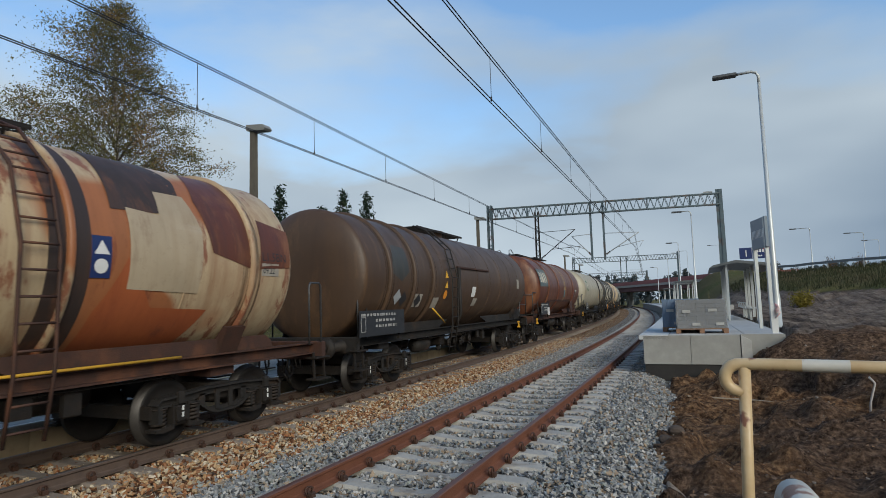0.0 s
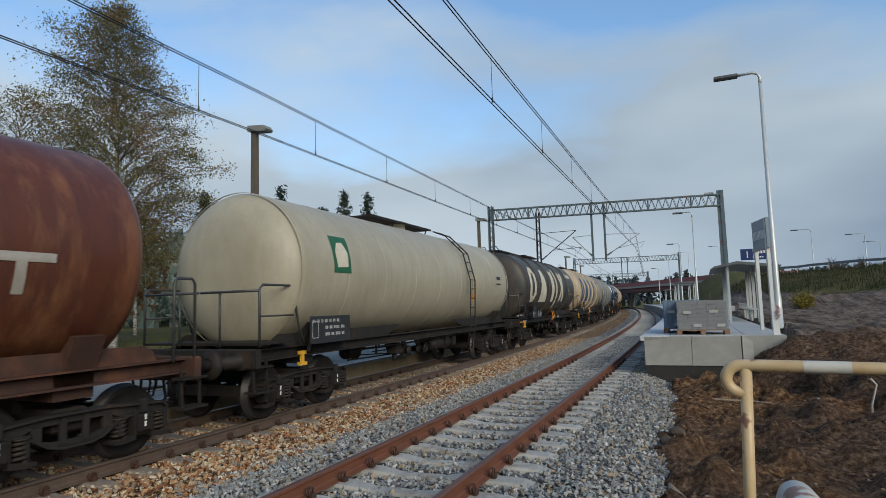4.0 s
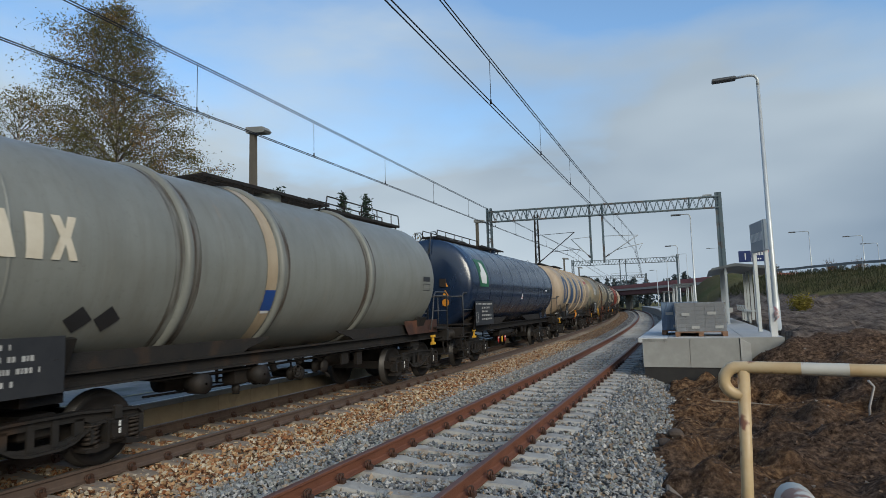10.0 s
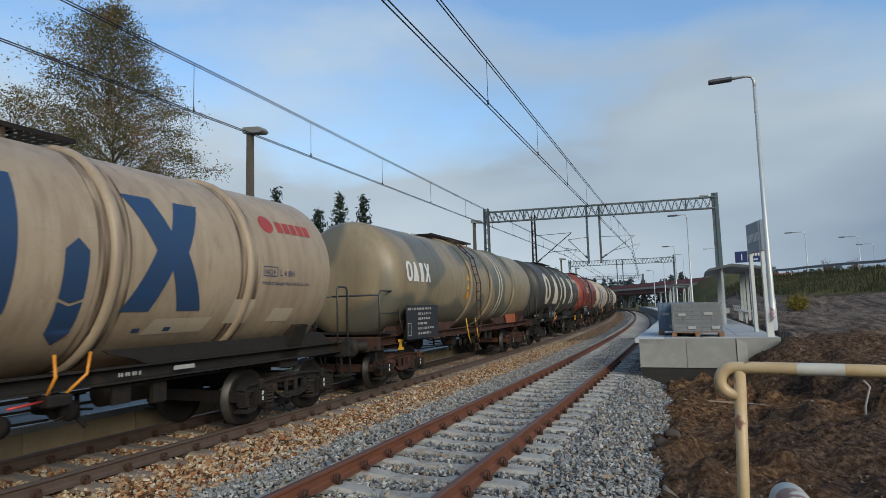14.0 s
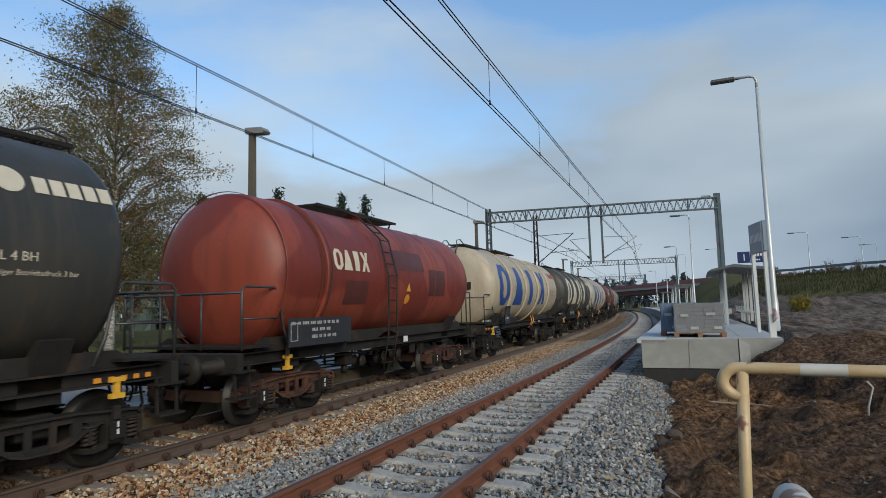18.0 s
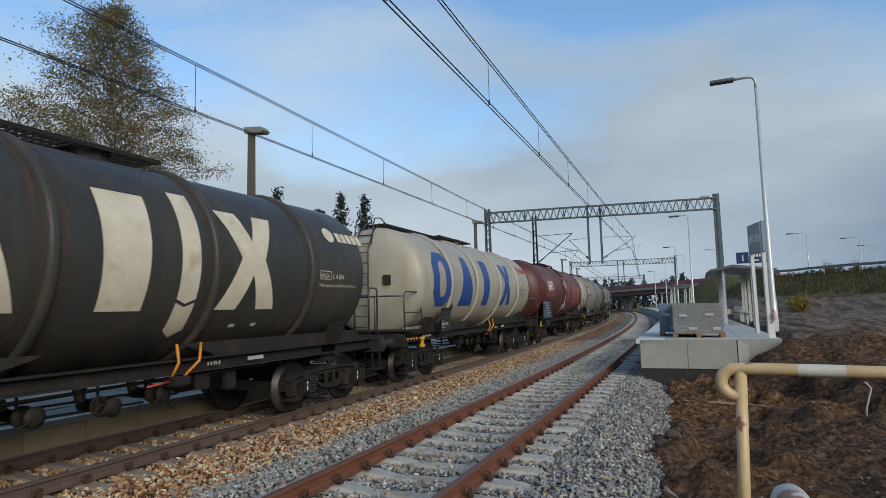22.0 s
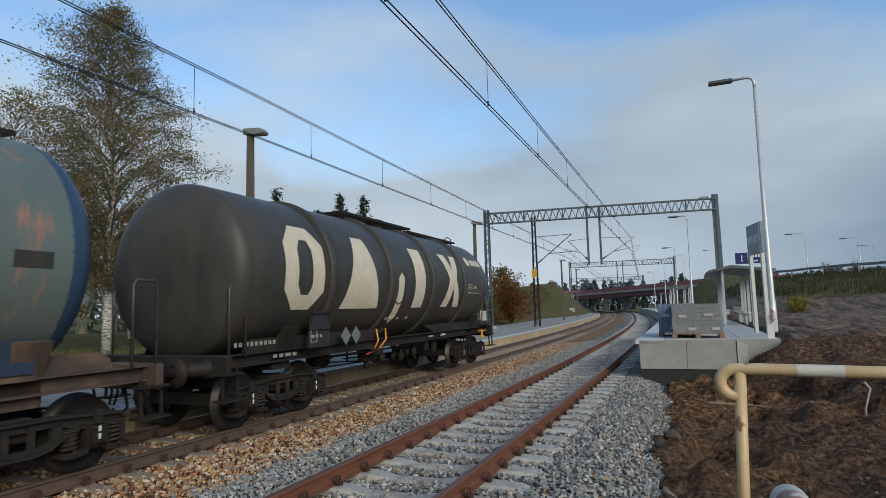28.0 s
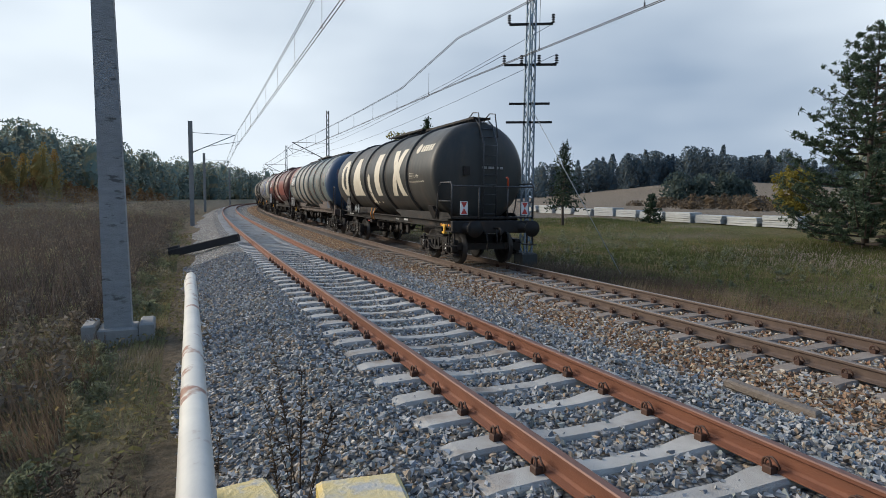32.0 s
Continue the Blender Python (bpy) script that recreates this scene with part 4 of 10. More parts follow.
def decal(parent, name, polys, x0, h0, material, label="", lift=0.009, r=TANK_R, cut=0.09, side=1):
    """Flat painted outlines, laid round the tank's flank; each is a list of (x, h), holes bridged beforehand."""
    bm = bmesh.new()
    for poly in polys:
        bm.faces.new([bm.verts.new((x0 + p[0], h0 + p[1], 0)) for p in poly])
    bm.normal_update()
    bmesh.ops.triangulate(bm, faces=bm.faces[:])
    hs = [v.co.y for v in bm.verts]
    lo, hi = min(hs), max(hs)
    k = lo + cut
    while k < hi:
        bmesh.ops.bisect_plane(bm, geom=bm.verts[:] + bm.edges[:] + bm.faces[:], plane_co=(0, k, 0), plane_no=(0, 1, 0))
        k += cut
    for v in bm.verts:
        v.co = wrap(bm, v.co.x, v.co.y, lift, r, side)
    bm.normal_update()
    for f in bm.faces:
        if f.normal.x * side < 0:
            f.normal_flip()
        f.smooth = True
    return part(name, bm, material, parent, label)


# plain block shapes, one metre wide and one high: a closed cut-cornered ring, a solid wedge, an upright slab, two crossed bars
MARKS = [
    [[(0.3, 0), (0.72, 0), (1.0, 0.22), (1.0, 0.5), (0.68, 0.5), (0.68, 0.28), (0.6, 0.18), (0.42, 0.18), (0.32, 0.3), (0.32, 0.5), (0, 0.5), (0, 0.24)], [(0, 0.5), (0.32, 0.5), (0.32, 0.7), (0.42, 0.82), (0.6, 0.82), (0.68, 0.7), (0.68, 0.5), (1.0, 0.5), (1.0, 0.78), (0.72, 1.0), (0.28, 1.0), (0, 0.76)]],
    [[(0, 0), (1.0, 0), (0.66, 1.0), (0.36, 1.0)]],
    [[(0.24, 0), (0.80, 0), (0.84, 1.0), (0.2, 1.0)]],
    [[(0, 0), (0.33, 0), (0.52, 0.36), (0.68, 0), (1.0, 0), (0.72, 0.52), (0.98, 1.0), (0.66, 1.0), (0.52, 0.70), (0.36, 1.0), (0.02, 1.0), (0.32, 0.52)]],
]


def lettering(parent, words, size, x0, h0, material, lift=0.010, side=1, r=TANK_R):
    """Small stencilled writing on the tank's flank."""
    cu = bpy.data.curves.new("stencil", "FONT")
    cu.body, cu.size, cu.resolution_u = words, size, 2
    tmp = bpy.data.objects.new("stencil", cu)
    me = bpy.data.meshes.new_from_object(tmp)
    bpy.data.objects.remove(tmp)
    for v in me.vertices:
        v.co = wrap(None, x0 + v.co.x, h0 + v.co.y, lift, r, side)
    me.materials.clear()
    me.materials.append(material)
    ob = new("stencilled_writing", me)
    ob["kind"] = "stuff"
    ob.parent = parent
    return ob


def flat_writing(parent, words, size, m, material):
    cu = bpy.data.curves.new("stencil", "FONT")
    cu.body, cu.size, cu.resolution_u, cu.extrude = words, size, 2, 0.001
    tmp = bpy.data.objects.new("stencil", cu)
    me = bpy.data.meshes.new_from_object(tmp)
    bpy.data.objects.remove(tmp)
    me.materials.clear()
    me.materials.append(material)
    ob = new("writing", me)
    ob.parent = parent
    ob.matrix_basis = m
    return ob


def rect(w, h, x=0.0, y=0.0):
    return [(x, y), (x + w, y), (x + w, y + h), (x, y + h)]


# -- bogie, built once --
def cache(fn):
    made = {}

    def get(*key):
        if key not in made:
            made[key] = fn(*key)
        return made[key]
    return get


@cache
def wheel_mesh():
    bm = bmesh.new()
    rings = lathe(bm, [(-0.07, 0.10), (-0.07, 0.12), (-0.02, 0.16), (-0.015, 0.34), (-0.045, 0.385), (-0.05, 0.455), (0.055, 0.462), (0.065, 0.49), (0.095, 0.49), (0.095, 0.40), (0.03, 0.35), (0.02, 0.16), (0.07, 0.12), (0.07, 0.10)], 40, "X")
    for f in bm.faces:
        c = f.calc_center_median()
        if math.hypot(c.y, c.z) > 0.456 and abs(f.normal.x) < 0.7:
            f.material_index = 1
    me = finish(bm, "wheel", [WHEEL, TREAD])
    return me


@cache
def axle_mesh():
    bm = bmesh.new()
    lathe(bm, [(-0.98, 0.06), (-0.72, 0.065), (-0.70, 0.09), (0, 0.08), (0.70, 0.09), (0.72, 0.065), (0.98, 0.06)], 16, "X")
    return finish(bm, "axle", WHEEL)


@cache
def side_frame_mesh(kind):
    """A welded side frame in the x = 0 plane, y along, z from the rail: straight on top, bellied and pierced between the axles."""
    bm = bmesh.new()
    top = [(-1.30, 0.60), (-1.22, 0.675), (-0.85, 0.70), (-0.40, 0.735), (0.40, 0.735), (0.85, 0.70), (1.22, 0.675), (1.30, 0.60)]
    belly = [(-0.62, 0.575), (-0.50, 0.50), (-0.34, 0.40), (-0.18, 0.36), (0.18, 0.36), (0.34, 0.40), (0.50, 0.50), (0.62, 0.575)]
    for sg in (-1, 1):
        web = [(sg * y, z) for y, z in ((1.28, 0.58), (1.22, 0.67), (0.85, 0.695), (0.40, 0.73), (0.46, 0.63), (0.62, 0.575), (0.80, 0.585))]
        extrude_profile(bm, web if sg > 0 else web[::-1], -0.03, 0.03, "X")
    upper = [(-0.46, 0.63), (0.46, 0.63), (0.40, 0.73), (-0.40, 0.73)]
    extrude_profile(bm, upper, -0.03, 0.03, "X")
    lower = belly[1:-1] + [(0.40, 0.475), (0.24, 0.435), (-0.24, 0.435), (-0.40, 0.475)]
    extrude_profile(bm, lower, -0.03, 0.03, "X")
    for y0, y1 in ((-0.50, -0.38), (0.38, 0.50)):
        box(bm, -0.03, 0.03, y0, y1, 0.46, 0.66)
    for seq in (top, belly):
        for p, q in zip(seq, seq[1:]):
            bar(bm, (0.0, p[0], p[1]), (0.0, q[0], q[1]), 0.18, 0.03)
    for y in (-0.14, 0.14):
        bar(bm, (0.03, y, 0.40), (0.03, y, 0.70), 0.08, 0.035)
    for sg in (-1, 1):
        bar(bm, (0.0, sg * 0.62, 0.575), (0.0, sg * 1.28, 0.585), 0.18, 0.03)
        box(bm, -0.08, 0.10, sg * 1.25 - 0.035, sg * 1.25 + 0.035, 0.36, 0.60)
        box(bm, -0.08, 0.09, sg * 0.58 - 0.03, sg * 0.58 + 0.03, 0.34, 0.58)
        box(bm, 0.06, 0.12, sg * 0.90 - 0.05, sg * 0.90 + 0.05, 0.58, 0.76, bevel=0.015)
    return finish(bm, "side_frame", BROWN_FRAME if kind else DARK_FRAME)


@cache
def spring_mesh():
    bm = bmesh.new()
    pts = [(0.088 * math.cos(a * 1.047), 0.088 * math.sin(a * 1.047), 0.24 * a / 27) for a in range(28)]
    tube(bm, pts, 0.023, 5)
    lathe(bm, [(-0.02, 0.115), (0.0, 0.115)], 14, "Z")
    lathe(bm, [(0.24, 0.115), (0.26, 0.115)], 14, "Z")
    return finish(bm, "spring", SPRING)


@cache
def axle_box_mesh():
    """A cast housing with a flat bolted cover, and the two arms that carry its springs."""
    bm = bmesh.new()
    box(bm, -0.11, 0.09, -0.15, 0.15, 0.29, 0.61, bevel=0.03)
    box(bm, 0.08, 0.135, -0.105, 0.105, 0.34, 0.57, bevel=0.025)
    box(bm, 0.06, 0.11, -0.145, -0.115, 0.33, 0.60)
    box(bm, 0.06, 0.11, 0.115, 0.145, 0.33, 0.60)
    for y, z in ((-0.075, 0.37), (0.075, 0.37), (-0.075, 0.54), (0.075, 0.54)):
        box(bm, 0.13, 0.148, y - 0.016, y + 0.016, z - 0.016, z + 0.016)
    for sg in (-1, 1):
        o = [(sg * 0.12, 0.33), (sg * 0.12, 0.26), (sg * 0.30, 0.235), (sg * 0.43, 0.25), (sg * 0.43, 0.285)]
        extrude_profile(bm, o if sg < 0 else o[::-1], -0.10, 0.11, "X")
    return finish(bm, "axle_box", BLACK_STEEL)


@cache
def mark_mesh():
    bm = bmesh.new()
    box(bm, 0, 0.004, -0.014, 0.014, 0.02, 0.085)
    return finish(bm, "inspection_mark", WHITE)


@cache
def bolster_mesh(kind):
    bm = bmesh.new()
    box(bm, -0.95, 0.95, -0.22, 0.22, 0.50, 0.78, bevel=0.03)
    box(bm, -0.35, 0.35, -0.3, 0.3, 0.72, 0.90)
    for y in (-1.28, 1.28):
        box(bm, -0.98, 0.98, y - 0.05, y + 0.05, 0.42, 0.60)
    for y in (-0.55, 0.55):
        bar(bm, (-0.8, y, 0.40), (0.8, y, 0.40), 0.09)
        for x in (-0.75, 0.75):
            box(bm, x - 0.06, x + 0.06, y * 0.75 - 0.05, y * 0.75 + 0.05, 0.25, 0.62)
    return finish(bm, "bolster", BROWN_FRAME if kind else BLACK_STEEL)


def bogie(parent, y, kind=0):
    b = part("bogie", bolster_mesh(kind), None, parent, m=Matrix.Translation((0, y, 0)))
    for ay in (-0.9, 0.9):
        for x in (-1, 1):
            part("wheel", wheel_mesh(), None, b, m=Matrix.Translation((x * 0.755, ay, 0.46)) @ Matrix.Rotation(0 if x < 0 else math.pi, 4, "Z"))
            bx = part("axle_box", axle_box_mesh(), None, b, m=Matrix.Translation((x * 1.0, ay, 0)) @ Matrix.Rotation(0 if x > 0 else math.pi, 4, "Z"))
            for sy in (-1, 1):
                part("spring", spring_mesh(), None, b, m=Matrix.Translation((x * 1.0, ay + sy * 0.29, 0.30)))
            part("inspection_mark", mark_mesh(), None, b, m=Matrix.Translation((x * 1.137, ay + 0.0, 0.39)) @ Matrix.Rotation(0 if x > 0 else math.pi, 4, "Z"))
            part("inspection_mark", mark_mesh(), None, b, m=Matrix.Translation((x * 1.137, ay + 0.0, 0.48)) @ Matrix.Rotation(0 if x > 0 else math.pi, 4, "Z"))
        part("axle", axle_mesh(), None, b, m=Matrix.Translation((0, ay, 0.46)))
    for x in (-1, 1):
        part("side_frame", side_frame_mesh(kind), None, b, m=Matrix.Translation((x * 1.0, 0, 0)))
    return b


@cache
def buffer_mesh():
    bm = bmesh.new()
    lathe(bm, [(0.0, 0.15), (0.03, 0.15), (0.04, 0.105), (0.34, 0.105), (0.34, 0.085), (0.56, 0.085)], 20, "Y", close=False)
    return finish(bm, "buffer", BLACK_STEEL)


@cache
def buffer_head_mesh():
    bm = bmesh.new()
    lathe(bm, [(0.54, 0.10), (0.57, 0.225), (0.60, 0.23), (0.62, 0.0)], 24, "Y", close=False)
    return finish(bm, "buffer_head", BLACK_STEEL)


@cache
def hook_mesh():
    bm = bmesh.new()
    tube(bm, [(0, 0.0, 1.05), (0, 0.30, 1.05), (0, 0.40, 1.0), (0, 0.42, 0.92), (0, 0.36, 0.88)], 0.035, 8)
    tube(bm, [(0.05, 0.2, 1.02), (0.06, 0.3, 0.8), (0.05, 0.25, 0.62), (-0.05, 0.25, 0.62), (-0.06, 0.3, 0.8), (-0.05, 0.2, 1.02)], 0.018, 6)
    for x in (-0.35, 0.35):
        tube(bm, [(x, 0.0, 0.95), (x * 0.95, 0.18, 0.92), (x * 0.9, 0.25, 0.6), (x * 0.8, 0.16, 0.45), (x * 0.75, 0.05, 0.6)], 0.022, 6)
    return finish(bm, "coupling", BLACK_STEEL)


def turned(bm, prof, axis, at, seg=16):
    """A turned piece, set down at a place."""
    t = bmesh.new()
    lathe(t, prof, seg, axis, close=False)
    move(t, Matrix.Translation(at))
    me = bpy.data.meshes.new("turned")
    t.to_mesh(me)
    t.free()
    bm.from_mesh(me)
    bpy.data.meshes.remove(me)


@cache
def under_gear_mesh(kind):
    """Brake cylinder, rigging, pipes and outlet valves below the middle of the frame."""
    bm = bmesh.new()
    # air tank and brake cylinder
    turned(bm, [(-0.55, 0.0), (-0.55, 0.12), (-0.5, 0.19), (0.5, 0.19), (0.55, 0.12), (0.55, 0.0)], "Y", (0.1, 2.35, 0.80), 18)
    turned(bm, [(-0.25, 0.0), (-0.25, 0.17), (-0.2, 0.18), (0.16, 0.18), (0.18, 0.21), (0.22, 0.21), (0.30, 0.08), (0.62, 0.03), (0.62, 0.0)], "Y", (-0.3, -1.9, 0.78), 18)
    # outlet branches: a flanged body, its cap and a bent pipe up to the tank
    for y, z in ((-0.95, 0.74), (0.05, 0.70), (0.85, 0.76)):
        turned(bm, [(-0.42, 0.0), (-0.42, 0.075), (-0.05, 0.075), (-0.05, 0.13), (0.0, 0.13), (0.0, 0.095), (0.16, 0.095), (0.16, 0.125), (0.20, 0.125), (0.22, 0.05), (0.22, 0.0)], "X", (0.72, y, z))
        tube(bm, [(0.42, y, z), (0.30, y, z + 0.05), (0.22, y, z + 0.25), (0.2, y, 1.25)], 0.07, 8)
        tube(bm, [(0.92, y, z), (0.95, y - 0.12, z - 0.06), (0.95, y - 0.22, z - 0.08)], 0.012, 5)
        bar(bm, (0.80, y - 0.14, z + 0.10), (0.80, y - 0.14, 1.05), 0.025)
    # running pipes near the frame, with clips
    for x, z, r_, y0, y1 in ((0.98, 0.97, 0.018, -3.6, 3.4), (0.70, 0.92, 0.022, -3.2, 1.2), (-0.6, 0.90, 0.022, -3.4, 3.4)):
        tube(bm, [(x, y0, z + 0.05), (x, y0 + 0.3, z), (x, 0.4 * y0, z - 0.02), (x, 0.4 * y1, z + 0.01), (x, y1, z)], r_, 6)
    for y in (-2.7, -1.5, -0.4, 0.6, 1.7):
        bar(bm, (0.98, y, 0.95), (0.98, y, 1.05), 0.035)
    # levers and rods
    bar(bm, (0.25, -2.9, 0.66), (0.45, 0.9, 0.62), 0.045, 0.03)
    bar(bm, (-0.2, -0.9, 0.70), (-0.1, 2.9, 0.66), 0.045, 0.03)
    for y in (-1.25, 1.25):
        bar(bm, (-0.5, y, 0.64), (0.6, y + 0.12, 0.68), 0.05, 0.025)
        bar(bm, (0.1, y, 0.68), (0.1, y, 1.02), 0.04)
    # distributor valve, change-over plates and a hanging drain
    box(bm, 0.66, 0.92, -1.72, -1.40, 0.70, 0.98, bevel=0.03)
    turned(bm, [(0.0, 0.0), (0.0, 0.06), (0.18, 0.07), (0.18, 0.0)], "Z", (0.80, -1.56, 0.54), 12)
    box(bm, 0.96, 1.0, 1.35, 1.62, 0.74, 0.98)
    box(bm, 0.90, 0.98, 2.0, 2.22, 0.66, 0.95, bevel=0.02)
    tube(bm, [(0.75, 1.05, 0.95), (0.78, 1.05, 0.62), (0.86, 1.10, 0.52)], 0.03, 7)
    return finish(bm, "brake_gear", BLACK_STEEL)


@cache
def hand_wheel_mesh():
    bm = bmesh.new()
    pts = [(0, 0.11 * math.cos(a * 0.4189), 0.11 * math.sin(a * 0.4189)) for a in range(16)]
    tube(bm, pts, 0.012, 6)
    for a in range(3):
        c, s = math.cos(a * 2.094), math.sin(a * 2.094)
        tube(bm, [(0, 0, 0), (0, 0.11 * c, 0.11 * s)], 0.01, 5)
    tube(bm, [(-0.1, 0, 0), (0.02, 0, 0)], 0.02, 6)
    return finish(bm, "hand_wheel", BLACK_STEEL)


def ladder_mesh(name, pts, width, across, material, rung=0.28):
    """Two stiles along the points and rungs between; across is the way from stile to stile."""
    bm = bmesh.new()
    a = Vector(across).normalized() * width / 2
    ps = [Vector(p) for p in pts]
    for sg in (-1, 1):
        tube(bm, [p + a * sg for p in ps], 0.022, 6)
    total = sum((q - p).length for p, q in zip(ps, ps[1:]))
    d = rung * 0.5
    while d < total:
        e = d
        for p, q in zip(ps, ps[1:]):
            if e <= (q - p).length:
                c = p + (q - p).normalized() * e
                tube(bm, [c - a, c + a], 0.015, 6)
                break
            e -= (q - p).length
        d += rung
    return finish(bm, name, material)


def walkway(parent, y0, y1, z, x0, x1, steel, rail_h=0.0):
    """A grating footboard on brackets along the top of the tank."""
    bm = bmesh.new()
    for x in (x0, x1):
        bar(bm, (x, y0, z), (x, y1, z), 0.03, 0.06)
    n = int((y1 - y0) / 0.11)
    for i in range(n + 1):
        y = y0 + (y1 - y0) * i / n
        bar(bm, (x0, y, z), (x1, y, z), 0.025, 0.03)
    for k in range(1, 4):
        x = x0 + (x1 - x0) * k / 4
        bar(bm, (x, y0, z), (x, y1, z), 0.012, 0.03)
    y = y0 + 0.2
    while y < y1:
        for x in (x0, x1):
            bar(bm, (x, y, z), (x * 0.8, y, z - 0.16), 0.03)
        y += 1.1
    part("walkway", bm, steel, parent, "dark grating walkway")["kind"] = "stuff"
    if rail_h:
        bm = bmesh.new()
        for x in (x0, x1):
            tube(bm, [(x, y0, z), (x, y0 + 0.06, z + rail_h), (x, y1 - 0.06, z + rail_h), (x, y1, z)], 0.018, 6)
            yy = y0 + 0.8
            while yy < y1 - 0.4:
                tube(bm, [(x, yy, z), (x, yy, z + rail_h)], 0.014, 6)
                yy += 0.8
        part("top_handrail", bm, steel, parent)


def plate(parent, y, z, w, h, material, x=1.42, marks=4, seed=1, label="black data plate with white stencilled figures", legs=True):
    bm = bmesh.new()
    box(bm, x, x + 0.012, y, y + w, z, z + h)
    p = part("data_plate", bm, material, parent, label)
    rng = random.Random(seed)
    bm = bmesh.new()
    yy, zz = y + 0.08, z + h - 0.12
    row = 0
    while zz > z + 0.06:
        yy = y + 0.08 + (0.3 * w if row else 0)
        stop = y + w * rng.uniform(0.65, 0.95)
        # figures too small to read, as thin bars in groups
        while yy < stop - 0.05:
            for _ in range(rng.choice((2, 2, 3, 4))):
                if yy < stop - 0.04:
                    ww = rng.choice((0.018, 0.03, 0.036))
                    box(bm, x + 0.012, x + 0.015, yy, yy + ww, zz, zz + 0.058)
                    yy += ww + 0.016
            yy += 0.05
        zz -= 0.125
        row += 1
    for a, b, c, d in ((0.06, 0.10, 0.2, 0.30),):
        for bb in ((y + a, y + a + c, z + b, z + b + 0.012), (y + a, y + a + c, z + b + d, z + b + d + 0.012), (y + a, y + a + 0.012, z + b, z + b + d), (y + a + c - 0.012, y + a + c, z + b, z + b + d)):
            box(bm, x + 0.012, x + 0.015, *bb)
    part("inscription", bm, CHALK, p)["kind"] = "stuff"
    if legs:
        for yy in (y + 0.1, y + w - 0.1):
            bm = bmesh.new()
            bar(bm, (x - 0.01, yy, z + h * 0.6), (x - 0.1, yy, 1.12), 0.05)
            part("plate_bracket", bm, DARK_FRAME, parent)


def diamonds(parent, y, z, colors, size=0.26, x=1.455):
    for i, c in enumerate(colors):
        bm = bmesh.new()
        extrude_profile(bm, [(y + i * size * 1.55 + a * size, z + b * size) for a, b in ((-0.71, 0), (0, -0.71), (0.71, 0), (0, 0.71))], x, x + 0.008, "X")
        part("hazard_placard", bm, c, parent)


